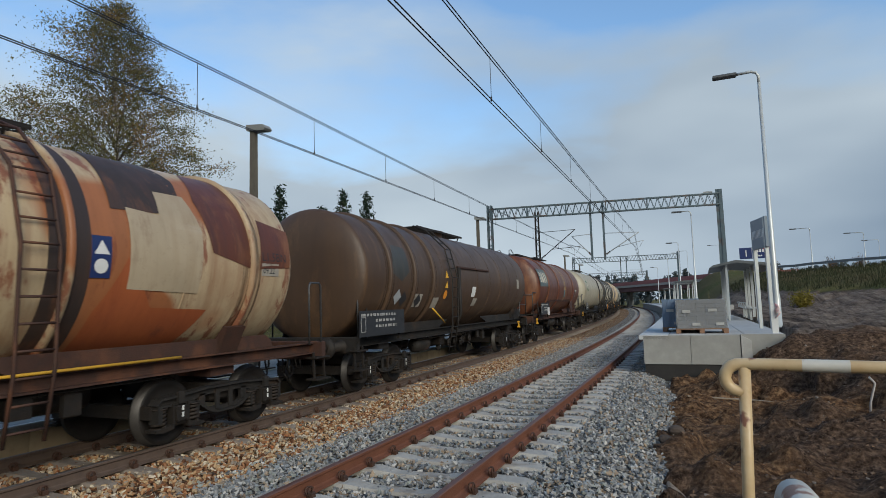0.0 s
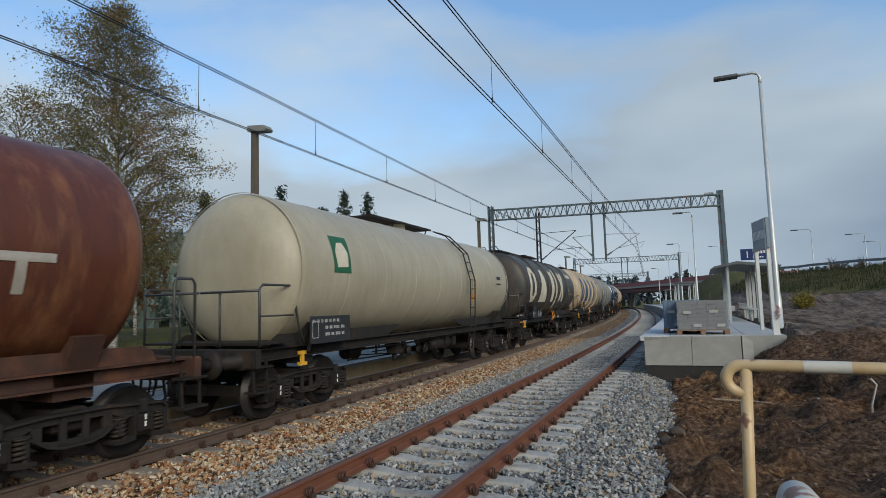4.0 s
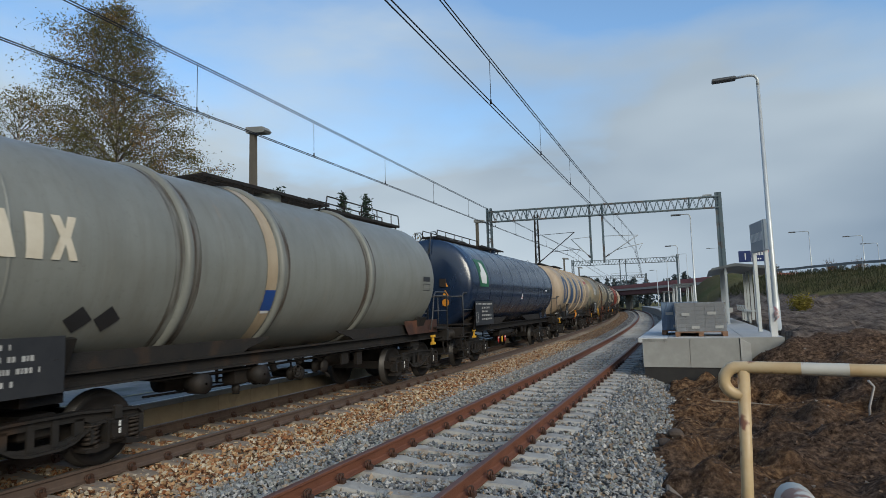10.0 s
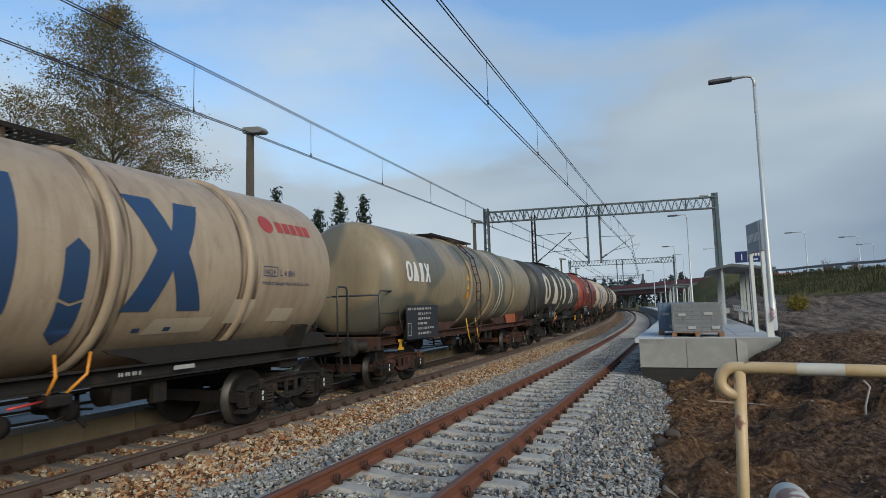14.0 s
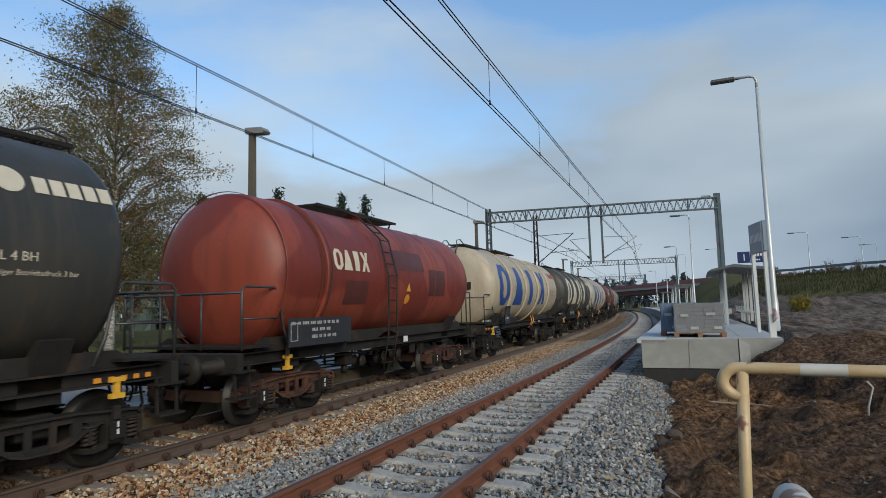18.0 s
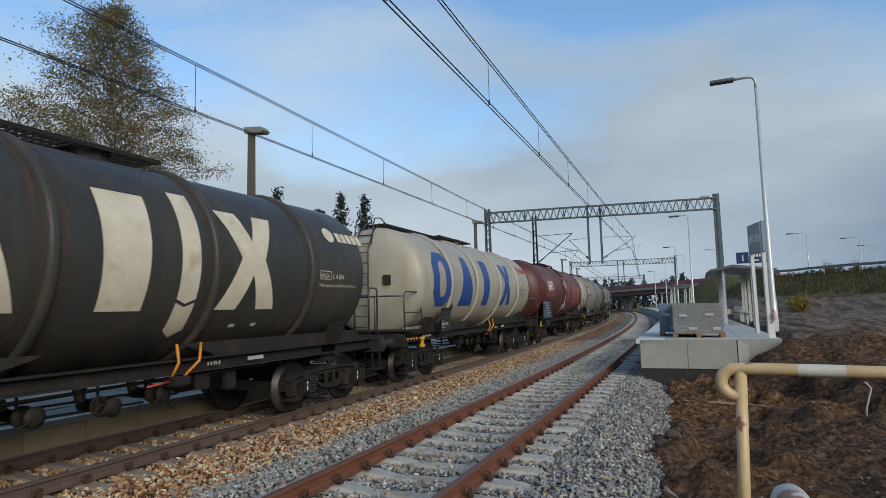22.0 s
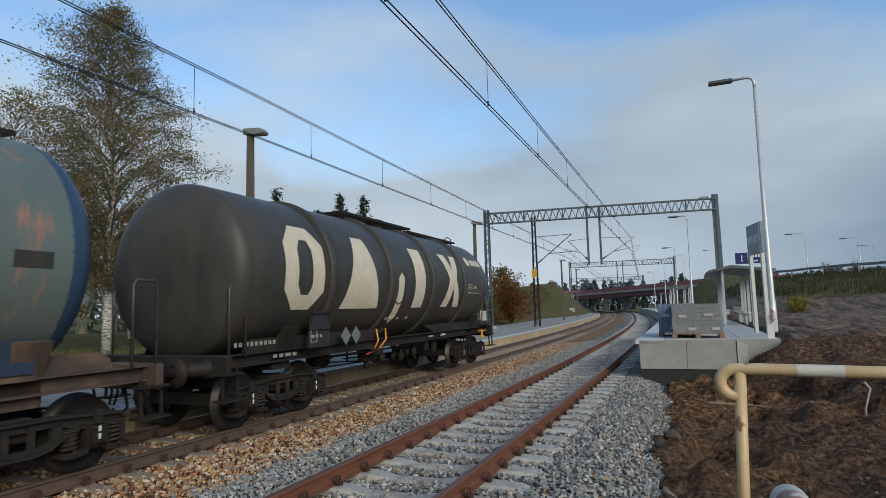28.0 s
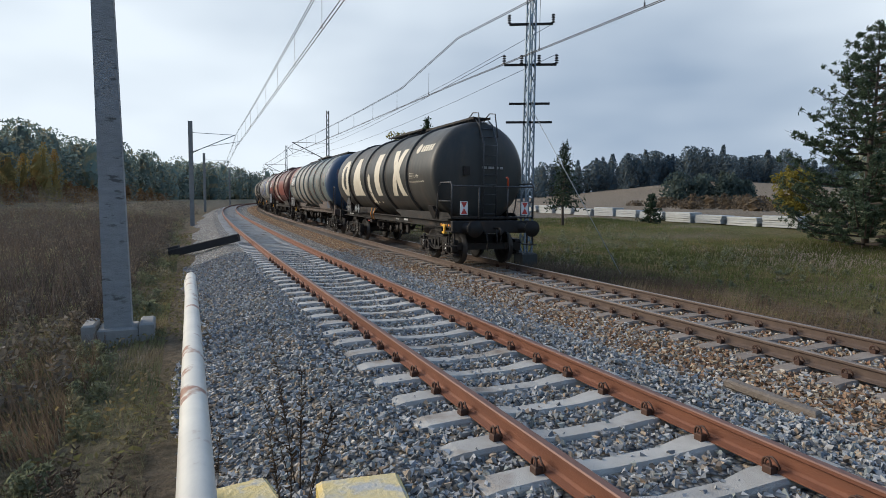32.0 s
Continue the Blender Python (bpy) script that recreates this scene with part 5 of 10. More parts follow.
def wagon(L, coat, frame=None, kind=0, platform="front", rings=(), ring_coat=None, ring_w=0.07, ladder=None, mid_ladder=None, seams=(), name="tank_wagon", label="", nose=0.42, walk_span=None, rail_h=0.0, radius=TANK_R, mid_walk=True, bogie_in=2.3, front_in=None, rear_in=None, stained=True):
    """A bogie tank wagon: y runs along it from the leading end at -L/2, x towards the new track."""
    frame = frame or DARK_FRAME
    w = thing(name, Matrix.Identity(4), label, "tank wagon", "tank wagons of the train")
    h = L / 2
    f_end, r_end = (1.2, 0.8) if platform == "front" else (0.55, 1.35)
    f_end, r_end = front_in or f_end, rear_in or r_end
    a, b = -h + f_end, h - r_end
    # tank with dished ends
    bm = bmesh.new()
    R = radius
    prof = []
    for i in range(9):
        t = math.pi / 2 * i / 8
        prof.append((a + nose * (1 - math.sin(t)) , max(0.0, R * math.cos(t)) if i < 8 else 0.02))
    # nose: from centre out to the shell
    end = [(a + nose - nose * math.cos(t), R * min(1.0, math.sin(t) ** 0.72)) for t in [math.pi / 2 * i / 9 for i in range(1, 10)]]
    prof = [(a, 0.01)] + end
    ys = [a + nose + (b - a - 2 * nose) * i / 14 for i in range(1, 14)]
    prof += [(y, R) for y in ys]
    prof += [(b - (y - a), r) for y, r in reversed(end)] + [(b, 0.01)]
    lathe(bm, prof, 72, "Y")
    move(bm, Matrix.Translation((0, 0, TANK_Z)))
    tank = part("tank", bm, coat, w)
    for y in seams:
        bm = bmesh.new()
        lathe(bm, [(y - 0.02, R - 0.003), (y - 0.012, R + 0.008), (y + 0.012, R + 0.008), (y + 0.02, R - 0.003)], 56, "Y", close=False)
        move(bm, Matrix.Translation((0, 0, TANK_Z)))
        part("weld_seam", bm, coat, w)
    for y in rings:
        bm = bmesh.new()
        lathe(bm, [(y - ring_w, R - 0.01), (y - ring_w * 0.9, R + 0.04), (y - ring_w * 0.5, R + 0.065), (y + ring_w * 0.5, R + 0.065), (y + ring_w * 0.9, R + 0.04), (y + ring_w, R - 0.01)], 56, "Y", close=False)
        move(bm, Matrix.Translation((0, 0, TANK_Z)))
        part("stiffening_ring", bm, ring_coat or coat, w)
        if stained:
            bm = bmesh.new()
            for sg in (-1, 1):
                lathe(bm, [(y + sg * (ring_w - 0.01), R + 0.004), (y + sg * (ring_w + 0.16), R + 0.004)], 72, "Y", close=False)
            move(bm, Matrix.Translation((0, 0, TANK_Z)))
            part("ring_stain", bm, STAIN, w, "brown run-off stain")
    # underframe
    for x in (-1, 1):
        bm = bmesh.new()
        o = [(x * p, z) for p, z in ((0.98, 1.02), (1.12, 1.02), (1.12, 1.045), (1.0, 1.045), (1.0, 1.205), (1.12, 1.205), (1.12, 1.23), (0.98, 1.23))]
        extrude_profile(bm, o if x < 0 else o[::-1], -h + 0.62, h - 0.62, "Y")
        part("sole_bar", bm, frame, w)
    for sg in (-1, 1):
        bm = bmesh.new()
        box(bm, -1.28, 1.28, sg * (h - 0.66) - 0.06, sg * (h - 0.66) + 0.06, 0.90, 1.25, bevel=0.02)
        part("headstock", bm, frame, w)
        for x in (-0.875, 0.875):
            m = Matrix.Translation((x, sg * (h - 0.62), 1.05)) @ (Matrix.Identity(4) if sg > 0 else Matrix.Rotation(math.pi, 4, "Z"))
            bf = part("buffer", buffer_mesh(), None, w, m=m)
            part("buffer_head", buffer_head_mesh(), None, bf)
        part("coupling", hook_mesh(), None, w, m=Matrix.Translation((0, sg * (h - 0.6), 0)) @ (Matrix.Identity(4) if sg > 0 else Matrix.Rotation(math.pi, 4, "Z")))
        # shunter's step
        for x in (-1.22, 1.22):
            bm = bmesh.new()
            yy = sg * (h - 0.75)
            for dy in (-0.16, 0.16):
                bar(bm, (x, yy + dy, 1.05), (x * 1.02, yy + dy, 0.55), 0.035)
            box(bm, x - 0.13, x + 0.13, yy - 0.22, yy + 0.22, 0.54, 0.57)
            box(bm, x - 0.11, x + 0.11, yy - 0.22, yy + 0.22, 0.94, 0.97)
            part("step", bm, BLACK_STEEL, w)
        # saddle over the bogie
        bm = bmesh.new()
        c = sg * (h - bogie_in)
        for x in (-1, 1):
            zz = [(0.86, 1.23), (0.95, 1.36), (1.20, 1.64), (1.28, 1.62), (1.16, 1.36), (1.10, 1.23)]
            extrude_profile(bm, [(x * p, q) for p, q in (zz if x > 0 else zz[::-1])], c - 0.2, c + 0.2, "Y")
            # skirt plate, swept up towards the middle of the wagon
            o = [(c - sg * 3.2, 1.232), (c - sg * 3.35, 1.30), (c - sg * 3.75, 1.40), (c - sg * 3.85, 1.45), (c + sg * 0.9, 1.45), (c + sg * 1.05, 1.36), (c + sg * 1.1, 1.232)]
            extrude_profile(bm, o if sg * x > 0 else o[::-1], x * 1.07 - 0.012, x * 1.07 + 0.012, "X")
        box(bm, -1.0, 1.0, c - 0.25, c + 0.25, 0.88, 1.22)
        part("saddle", bm, frame, w)
        bogie(w, c, kind)
    part("brake_gear", under_gear_mesh(0), None, w)
    part("hand_wheel", hand_wheel_mesh(), None, w, m=Matrix.Translation((1.1, -0.3, 0.78)))
    bm = bmesh.new()
    for y in (-0.9, 0.0, 0.9):
        box(bm, -0.95, 0.95, y - 0.05, y + 0.05, 1.0, 1.2)
    bar(bm, (0, -h + 0.7, 1.08), (0, h - 0.7, 1.08), 0.3, 0.2)
    part("cross_member", bm, frame, w)
    # end platform with its railing, and end ladder
    sg = -1 if platform == "front" else 1
    pe = sg * (h - 0.68)
    bm = bmesh.new()
    box(bm, -1.3, 1.3, min(pe, pe - sg * 0.8), max(pe, pe - sg * 0.8), 1.305, 1.345)
    part("end_platform", bm, BLACK_STEEL, w)
    for x in (-1.28, 1.28):
        bm = bmesh.new()
        tube(bm, [(x, pe, 1.28), (x, pe, 2.22), (x, pe - sg * 0.08, 2.3), (x, pe - sg * 0.8, 2.3), (x, pe - sg * 0.92, 2.2), (x, pe - sg * 1.05, 1.6), (x, pe - sg * 1.2, 1.28)], 0.022, 6)
        tube(bm, [(x, pe, 1.78), (x, pe - sg * 0.9, 1.78)], 0.016, 6)
        tube(bm, [(x, pe, 2.2), (x * 0.02, pe, 2.2)], 0.022, 6)
        tube(bm, [(x * 0.35, pe, 2.2), (x * 0.35, pe, 1.28)], 0.02, 6)
        part("end_railing", bm, RAILING, w)
    # tall grab loop by the other end
    oe = -sg * (h - 0.7)
    for x in (-1.25, 1.25):
        bm = bmesh.new()
        tube(bm, [(x, oe, 0.98), (x, oe, 2.28), (x, oe + sg * 0.05, 2.35), (x, oe + sg * 0.32, 2.35), (x, oe + sg * 0.37, 2.28), (x, oe + sg * 0.37, 1.2)], 0.021, 6)
        part("grab_rail", bm, RAILING, w)
    if ladder:
        e = a if ladder == "front" else b
        k = -1 if ladder == "front" else 1
        pts = [(LADDER_X, e + k * 0.14, 1.28), (LADDER_X, e + k * 0.12, TANK_Z + 0.8), (LADDER_X, e - k * 0.2, TANK_Z + R * 0.93), (LADDER_X, e - k * 0.55, TANK_Z + R + 0.12)]
        part("end_ladder", ladder_mesh("end_ladder", pts, 0.42, (1, 0, 0), RAILING), None, w)
        for x in (LADDER_X - 0.27, LADDER_X + 0.27):
            bm = bmesh.new()
            tube(bm, [(x, e + k * 0.05, TANK_Z + 1.0), (x, e - k * 0.15, TANK_Z + R + 0.22), (x, e - k * 0.5, TANK_Z + R + 0.27), (x, e - k * 0.9, TANK_Z + R + 0.1)], 0.018, 6)
            part("ladder_hoop", bm, RAILING, w)
        bm = bmesh.new()
        box(bm, 0.45, 0.65, e + k * 0.02 - 0.03, e + k * 0.02 + 0.03, TANK_Z - 0.1, TANK_Z + 0.15)
        part("document_box", bm, SPRING, w)
    if mid_ladder is not None:
        pts = [(1.42, mid_ladder, 0.55), (1.56, mid_ladder, 1.3), (1.60, mid_ladder, TANK_Z), (1.38, mid_ladder, TANK_Z + 0.85), (0.8, mid_ladder, TANK_Z + 1.42), (0.4, mid_ladder, TANK_Z + R + 0.1)]
        part("side_ladder", ladder_mesh("side_ladder", pts, 0.42, (0, 1, 0), frame), None, w)
    lo, hi = walk_span or (a + 0.4, b - 0.4)
    if mid_walk:
        walkway(w, -1.9, 1.9 if platform == "rear" or not walk_span else 1.2, TANK_Z + R + 0.13, -0.36, 0.36, BLACK_STEEL, 0)
    if walk_span:
        if lo < -2.2:
            walkway(w, lo, -1.92, TANK_Z + R + 0.08, -0.26, 0.26, BLACK_STEEL, rail_h)
        if hi > 2.2:
            walkway(w, 1.92, hi, TANK_Z + R + 0.08, -0.26, 0.26, BLACK_STEEL, rail_h)
    bm = bmesh.new()
    lathe(bm, [(R - 0.05, 0.28), (R + 0.14, 0.28), (R + 0.15, 0.33), (R + 0.19, 0.33), (R + 0.23, 0.2), (R + 0.23, 0.0)], 20, "Z", close=False)
    move(bm, Matrix.Translation((0, 0.2, TANK_Z)))
    part("dome_lid", bm, coat, w)
    # handbrake lock in yellow, with its striped bar
    yy = -h + 2.0 if platform == "front" else h - 1.45
    bm = bmesh.new()
    box(bm, 1.13, 1.19, yy - 0.10, yy + 0.10, 1.06, 1.12)
    box(bm, 1.13, 1.18, yy - 0.035, yy + 0.035, 0.90, 1.10)
    box(bm, 1.12, 1.2, yy - 0.09, yy + 0.09, 0.86, 0.92)
    part("load_lever", bm, YELLOW, w, "yellow brake lever")
    return w, a, b


def white_marks(w, y, z, n, wid, hei, x=1.125, seed=0, material=None):
    """Short strokes of stencilled figures, too small to read, along the sole bar."""
    rng = random.Random(seed)
    bm = bmesh.new()
    for _ in range(n):
        k = rng.uniform(0.5, 1.2) * wid
        e = y + k
        while y < e:
            box(bm, x, x + 0.003, y, y + 0.024, z, z + hei)
            y += 0.040
        y += wid * 0.4
    p = part("stencilled_mark", bm, material or CHALK, w)
    p["kind"] = "stuff"
    return p


def arc(z):
    """Height above the rails, as arc above the tank's middle."""
    return TANK_R * math.asin(max(-1.0, min(1.0, (z - TANK_Z) / TANK_R)))


def frame_line(w, y, h, wid, hei, c):
    decal(w, "frame_line", [rect(wid, 0.012, 0, 0), rect(wid, 0.012, 0, hei), rect(0.012, hei, 0, 0), rect(0.012, hei, wid - 0.01, 0)], y, h, c)


def big_marks_wagon(L, coat, ink, logo, seed, platform, label, rings, spots, stroke, disc, text, table, cable, spare=None):
    """The large tank type: four rings, four block shapes along its flank and a small disc and bars at the far end."""
    h = L / 2
    w, a, b = wagon(L, coat, platform=platform, ladder=platform, rings=[-h + r for r in rings], label=label, rear_in=1.3 if platform == "front" else 1.35, walk_span=(-h + 1.6, 1.0) if platform == "front" else (-1.0, h - 1.5))
    for i, (x0, x1) in enumerate(spots):
        polys = [[(p[0] * (x1 - x0), p[1] * 1.58) for p in poly] for poly in MARKS[i]]
        decal(w, "painted_block_mark", polys, -h + x0, -0.72, ink)
    if stroke and stroke[1]:
        # a full-height stroke, cut by a notch
        decal(w, "painted_stroke", [[(0.0, 0.0), (0.17, -0.14), (0.34, 0.0), (0.34, 0.45), (0.17, 0.38), (0, 0.45)]], -h + stroke[0], -1.05, ink)
        decal(w, "painted_stroke", [[(0, 0.50), (0.17, 0.43), (0.34, 0.50), (0.34, 2.1), (0.0, 2.1)]], -h + stroke[0], -1.05, ink)
    elif stroke:
        decal(w, "painted_stroke", [[(0.0, 0.0), (0.16, -0.18), (0.30, 0.0), (0.30, 0.42), (0.15, 0.36), (0, 0.42)]], -h + stroke[0], -1.0, ink)
        decal(w, "painted_stroke", [[(0, 0.46), (0.15, 0.40), (0.30, 0.46), (0.30, 1.02), (0.16, 1.16), (0, 1.02)]], -h + stroke[0], -1.0, ink)
    # small disc and bars
    round_ = [(0.17 * math.cos(t * 0.3142), 0.17 * math.sin(t * 0.3142)) for t in range(20)]
    decal(w, "painted_disc", [round_], -h + disc + 0.18, arc(3.36), logo)
    for i in range(5):
        decal(w, "painted_bar", [rect(0.155, 0.22)], -h + disc + 0.44 + 0.195 * i, arc(3.24), logo)
    c = logo if logo is WHITE_INK else ink
    lettering(w, "L 4 BH", 0.14, -h + text + 0.42, arc(2.48), c)
    lettering(w, "Höchstzulässiger Betriebsdruck 3 bar", 0.085, -h + text, arc(2.33), c)
    lettering(w, "04.24", 0.12, -h + text + 0.03, arc(2.495), c)
    frame_line(w, -h + text, arc(2.465), 0.36, 0.15, c)
    for y in (-0.3, 0.3, 0.8):
        decal(w, "small_mark", [rect(0.12, 0.07)], -h + cable + 0.7 + y, -1.05, c)
    if coat in (BEIGE, BEIGE_DIRTY):
        for y, z, wd, hh in ((-2.05, 1.62, 1.15, 0.26), (-0.62, 1.72, 0.55, 0.42), (0.38, 1.72, 0.62, 0.26)):
            decal(w, "faded_panel", [[(0, 0), (wd * 0.94, 0), (wd, hh), (wd * 0.12, hh)]], -h + text + y, arc(z), FADED, lift=0.006)
    if spare:
        decal(w, "hazard_placard", [[(0, -0.17), (0.2, 0), (0, 0.17), (-0.2, 0)]], -h + spare, arc(1.86), PLATE_BLACK, lift=0.012)
        decal(w, "hazard_placard", [[(0, -0.17), (0.2, 0), (0, 0.17), (-0.2, 0)]], -h + spare + 0.05, arc(1.62), PLATE_BLACK, lift=0.012)
    # orange cables to the outlet
    for dy, sl in ((0.0, -0.05), (0.45, -0.28)):
        bm = bmesh.new()
        tube(bm, [(1.14, -h + cable + dy, 1.45), (1.20, -h + cable + dy + sl * 0.3, 1.2), (1.10, -h + cable + dy + sl, 0.98)], 0.020, 8)
        part("earth_cable", bm, ORANGE, w, "orange earthing cable")
    bm = bmesh.new()
    box(bm, 1.0, 1.2, -h + cable - 0.1, -h + cable + 0.2, 0.86, 1.0, bevel=0.02)
    part("outlet_valve", bm, BLACK_STEEL, w)
    bm = bmesh.new()
    tube(bm, [(1.12, -h + cable - 0.1, 0.94), (1.16, -h + cable - 0.5, 0.92)], 0.016, 6)
    part("valve_lever", bm, RED, w)
    # data plate in its frame, and placards, by the leading end
    bm = bmesh.new()
    for yy in (table, table + 0.58):
        bar(bm, (1.34, -h + yy, 1.2), (1.44, -h + yy, 1.86), 0.04)
    for zz, xx in ((1.86, 1.45), (1.56, 1.40)):
        bar(bm, (xx, -h + table, zz), (xx, -h + table + 0.58, zz), 0.04)
    part("placard_frame", bm, BLACK_STEEL, w)
    bm = bmesh.new()
    bar(bm, (1.42, -h + table - 0.04, 1.70), (1.42, -h + table + 0.62, 1.70), 0.016, 0.30)
    part("placard_board", bm, PLATE_BLACK, w, "dark blue-black placard board")
    plate(w, -h + table - 0.05, 1.22, 0.68, 0.3, PLATE_BLACK, 1.40, 5, seed, legs=False)
    if logo is WHITE_INK:
        diamonds(w, -h + table + 1.3, 1.38, [PLACARD, PLACARD], 0.26, 1.36)
    white_marks(w, -h + 1.0, 1.34, 9, 0.09, 0.07, 1.0832, seed)
    white_marks(w, -h + table - 0.7, 1.1, 4, 0.13, 0.06, 1.125, seed + 1)
    white_marks(w, -h + 8.6, 1.1, 4, 0.06, 0.05, 1.125, seed + 2)
    bm = bmesh.new()
    box(bm, 1.125, 1.128, -h + 9.48, -h + 9.86, 1.1, 1.16)
    part("revision_plate", bm, CHALK, w)
    # striped bar
    yy = -h + 0.9 if platform == "front" else h - 1.75
    bm = bmesh.new()
    box(bm, 1.13, 1.15, yy, yy + 0.81, 1.07, 1.13)
    striped = part("striped_bar", bm, ORANGE, w, "orange and black striped bar")
    for i in range(1, 9, 2):
        bm = bmesh.new()
        box(bm, 1.147, 1.153, yy + i * 0.09, yy + i * 0.09 + 0.09, 1.067, 1.133)
        part("stripe", bm, BLACK_STEEL, striped)
    return w


WHITE_INK = mat("ink_cream", (0.66, 0.60, 0.48), 0.5, 0, (0.52, 0.45, 0.33), 3, 0.8, third=(0.36, 0.26, 0.16), tscale=2.0, tpos=(0.62, 0.78))
BLUE_INK = mat("ink_blue", (0.022, 0.06, 0.15), 0.5, 0, (0.03, 0.06, 0.12), 3, 0.7)
BLUE_BRIGHT = mat("ink_bright_blue", (0.015, 0.06, 0.26), 0.45, 0, (0.02, 0.06, 0.2), 3, 0.7)
RED_INK = mat("ink_red", (0.42, 0.05, 0.04), 0.5, 0, (0.3, 0.05, 0.04), 3, 0.7)
SLATE = paint("slate_tank_paint", (0.044, 0.046, 0.043), (0.092, 0.067, 0.049), (0.12, 0.072, 0.042), 0.42, 0.65, spec=0.25)
SLATE_BROWN = paint("dusty_slate_tank_paint", (0.046, 0.048, 0.045), (0.080, 0.066, 0.052), (0.12, 0.075, 0.045), 0.42, 0.75, (0.58, 0.76), spec=0.25)
BEIGE = paint("beige_tank_paint", (0.43, 0.345, 0.235), (0.26, 0.175, 0.10), (0.17, 0.09, 0.05), 0.42, 0.6)
BEIGE_DIRTY = paint("dirty_beige_tank_paint", (0.42, 0.33, 0.23), (0.24, 0.17, 0.12), (0.15, 0.09, 0.06), 0.45, 0.75)
FADED = paint("washed_beige_paint", (0.52, 0.44, 0.33), (0.40, 0.32, 0.22), (0.26, 0.18, 0.11), 0.42, 0.35, (0.68, 0.84))
CREAM = paint("cream_tank_paint", (0.47, 0.40, 0.295), (0.30, 0.21, 0.13), (0.20, 0.115, 0.065), 0.40, 0.55, (0.64, 0.8))
IVORY = paint("ivory_tank_paint", (0.385, 0.355, 0.295), (0.28, 0.225, 0.16), (0.22, 0.13, 0.075), 0.40, 0.5, (0.66, 0.82))
NAVY = paint("navy_tank_paint", (0.009, 0.021, 0.052), (0.018, 0.022, 0.03), (0.035, 0.035, 0.04), 0.22, 0.3, (0.7, 0.85), spec=1.0)
GREENGREY = paint("green_grey_tank_paint", (0.215, 0.222, 0.20), (0.15, 0.14, 0.115), (0.24, 0.20, 0.15), 0.40, 0.5)
PALE = paint("pale_stone_tank_paint", (0.41, 0.37, 0.275), (0.26, 0.215, 0.145), (0.17, 0.12, 0.08), 0.42, 0.4, (0.66, 0.82))
BROWNTANK = paint("brown_grimy_tank_paint", (0.078, 0.046, 0.027), (0.055, 0.035, 0.025), (0.15, 0.085, 0.042), 0.48, 0.8, (0.52, 0.74))
RUSTTANK = paint("rust_red_tank_paint", (0.118, 0.037, 0.019), (0.06, 0.027, 0.021), (0.33, 0.15, 0.06), 0.40, 0.7, (0.48, 0.84))
REDTANK = paint("red_tank_paint", (0.185, 0.030, 0.018), (0.11, 0.028, 0.022), (0.08, 0.034, 0.026), 0.45, 0.65, patch=(0.24, 0.05, 0.028))
MAROON = paint("maroon_tank_paint", (0.098, 0.026, 0.021), (0.055, 0.022, 0.020), (0.085, 0.034, 0.026), 0.45, 0.5)
BRICKRED = paint("brick_red_overpaint", (0.225, 0.052, 0.033), (0.13, 0.036, 0.026), (0.09, 0.034, 0.026), 0.45, 0.4, (0.7, 0.85))
PATCHY = paint("patched_orange_tank_paint", (0.50, 0.385, 0.24), (0.23, 0.10, 0.045), (0.20, 0.06, 0.03), 0.45, 0.7, (0.55, 0.60), patch=(0.33, 0.125, 0.05), patchpos=(0.54, 0.58))
CAMO = paint("two_tone_tank_paint", (0.30, 0.24, 0.15), (0.15, 0.115, 0.075), (0.13, 0.09, 0.06), 0.42, 0.6, (0.62, 0.78), patch=(0.125, 0.125, 0.10), patchpos=(0.48, 0.54), patchscale=0.6)
GREYTANK = paint("grey_tank_paint", (0.30, 0.285, 0.245), (0.22, 0.175, 0.125), (0.19, 0.115, 0.07), 0.42, 0.7)
TEAL = paint("teal_overpaint", (0.125, 0.165, 0.158), (0.20, 0.145, 0.105), (0.33, 0.165, 0.115), 0.45, 0.55, (0.57, 0.64))
RUNS = stain_mat("rust_runs", (0.24, 0.105, 0.04), (0.13, 0.06, 0.03))
BLUEPAINT = paint("blue_overpaint", (0.035, 0.075, 0.14), (0.05, 0.07, 0.09), (0.22, 0.12, 0.09), 0.5, 0.4, (0.62, 0.7))

YELLOWED = mat("yellowed_stripe", (0.50, 0.33, 0.10), 0.5, 0, (0.35, 0.22, 0.07), 4, 0.7)
GAPS = (-4.7, 10.35, 25.6, 40.5, 56.35, 71.3, 86.0, 100.4, 115.15, 129.7, 145.4, 160.0, 172.0, 186.25, 200.55, 214.9, 230.9, 247.15, 261.7)
LEN = [b - a for a, b in zip(GAPS, GAPS[1:])]


def seams_of(L, n):
    return [-L / 2 + 1.6 + (L - 3.2) * i / (n - 1) for i in range(n)]


def small_logo(w, y, h, wid, hei, ink, back=None):
    """A small block mark of four plain shapes."""
    if back:
        decal(w, "painted_panel", [rect(wid * 1.25, hei * 1.7, -wid * 0.12, -hei * 0.35)], y, h, back, lift=0.010)
    for i in range(4):
        polys = [[(i * wid * 0.25 + p[0] * wid * 0.23, p[1] * hei) for p in poly] for poly in MARKS[i]]
        decal(w, "painted_block_mark", polys, y, h, ink, lift=0.014)


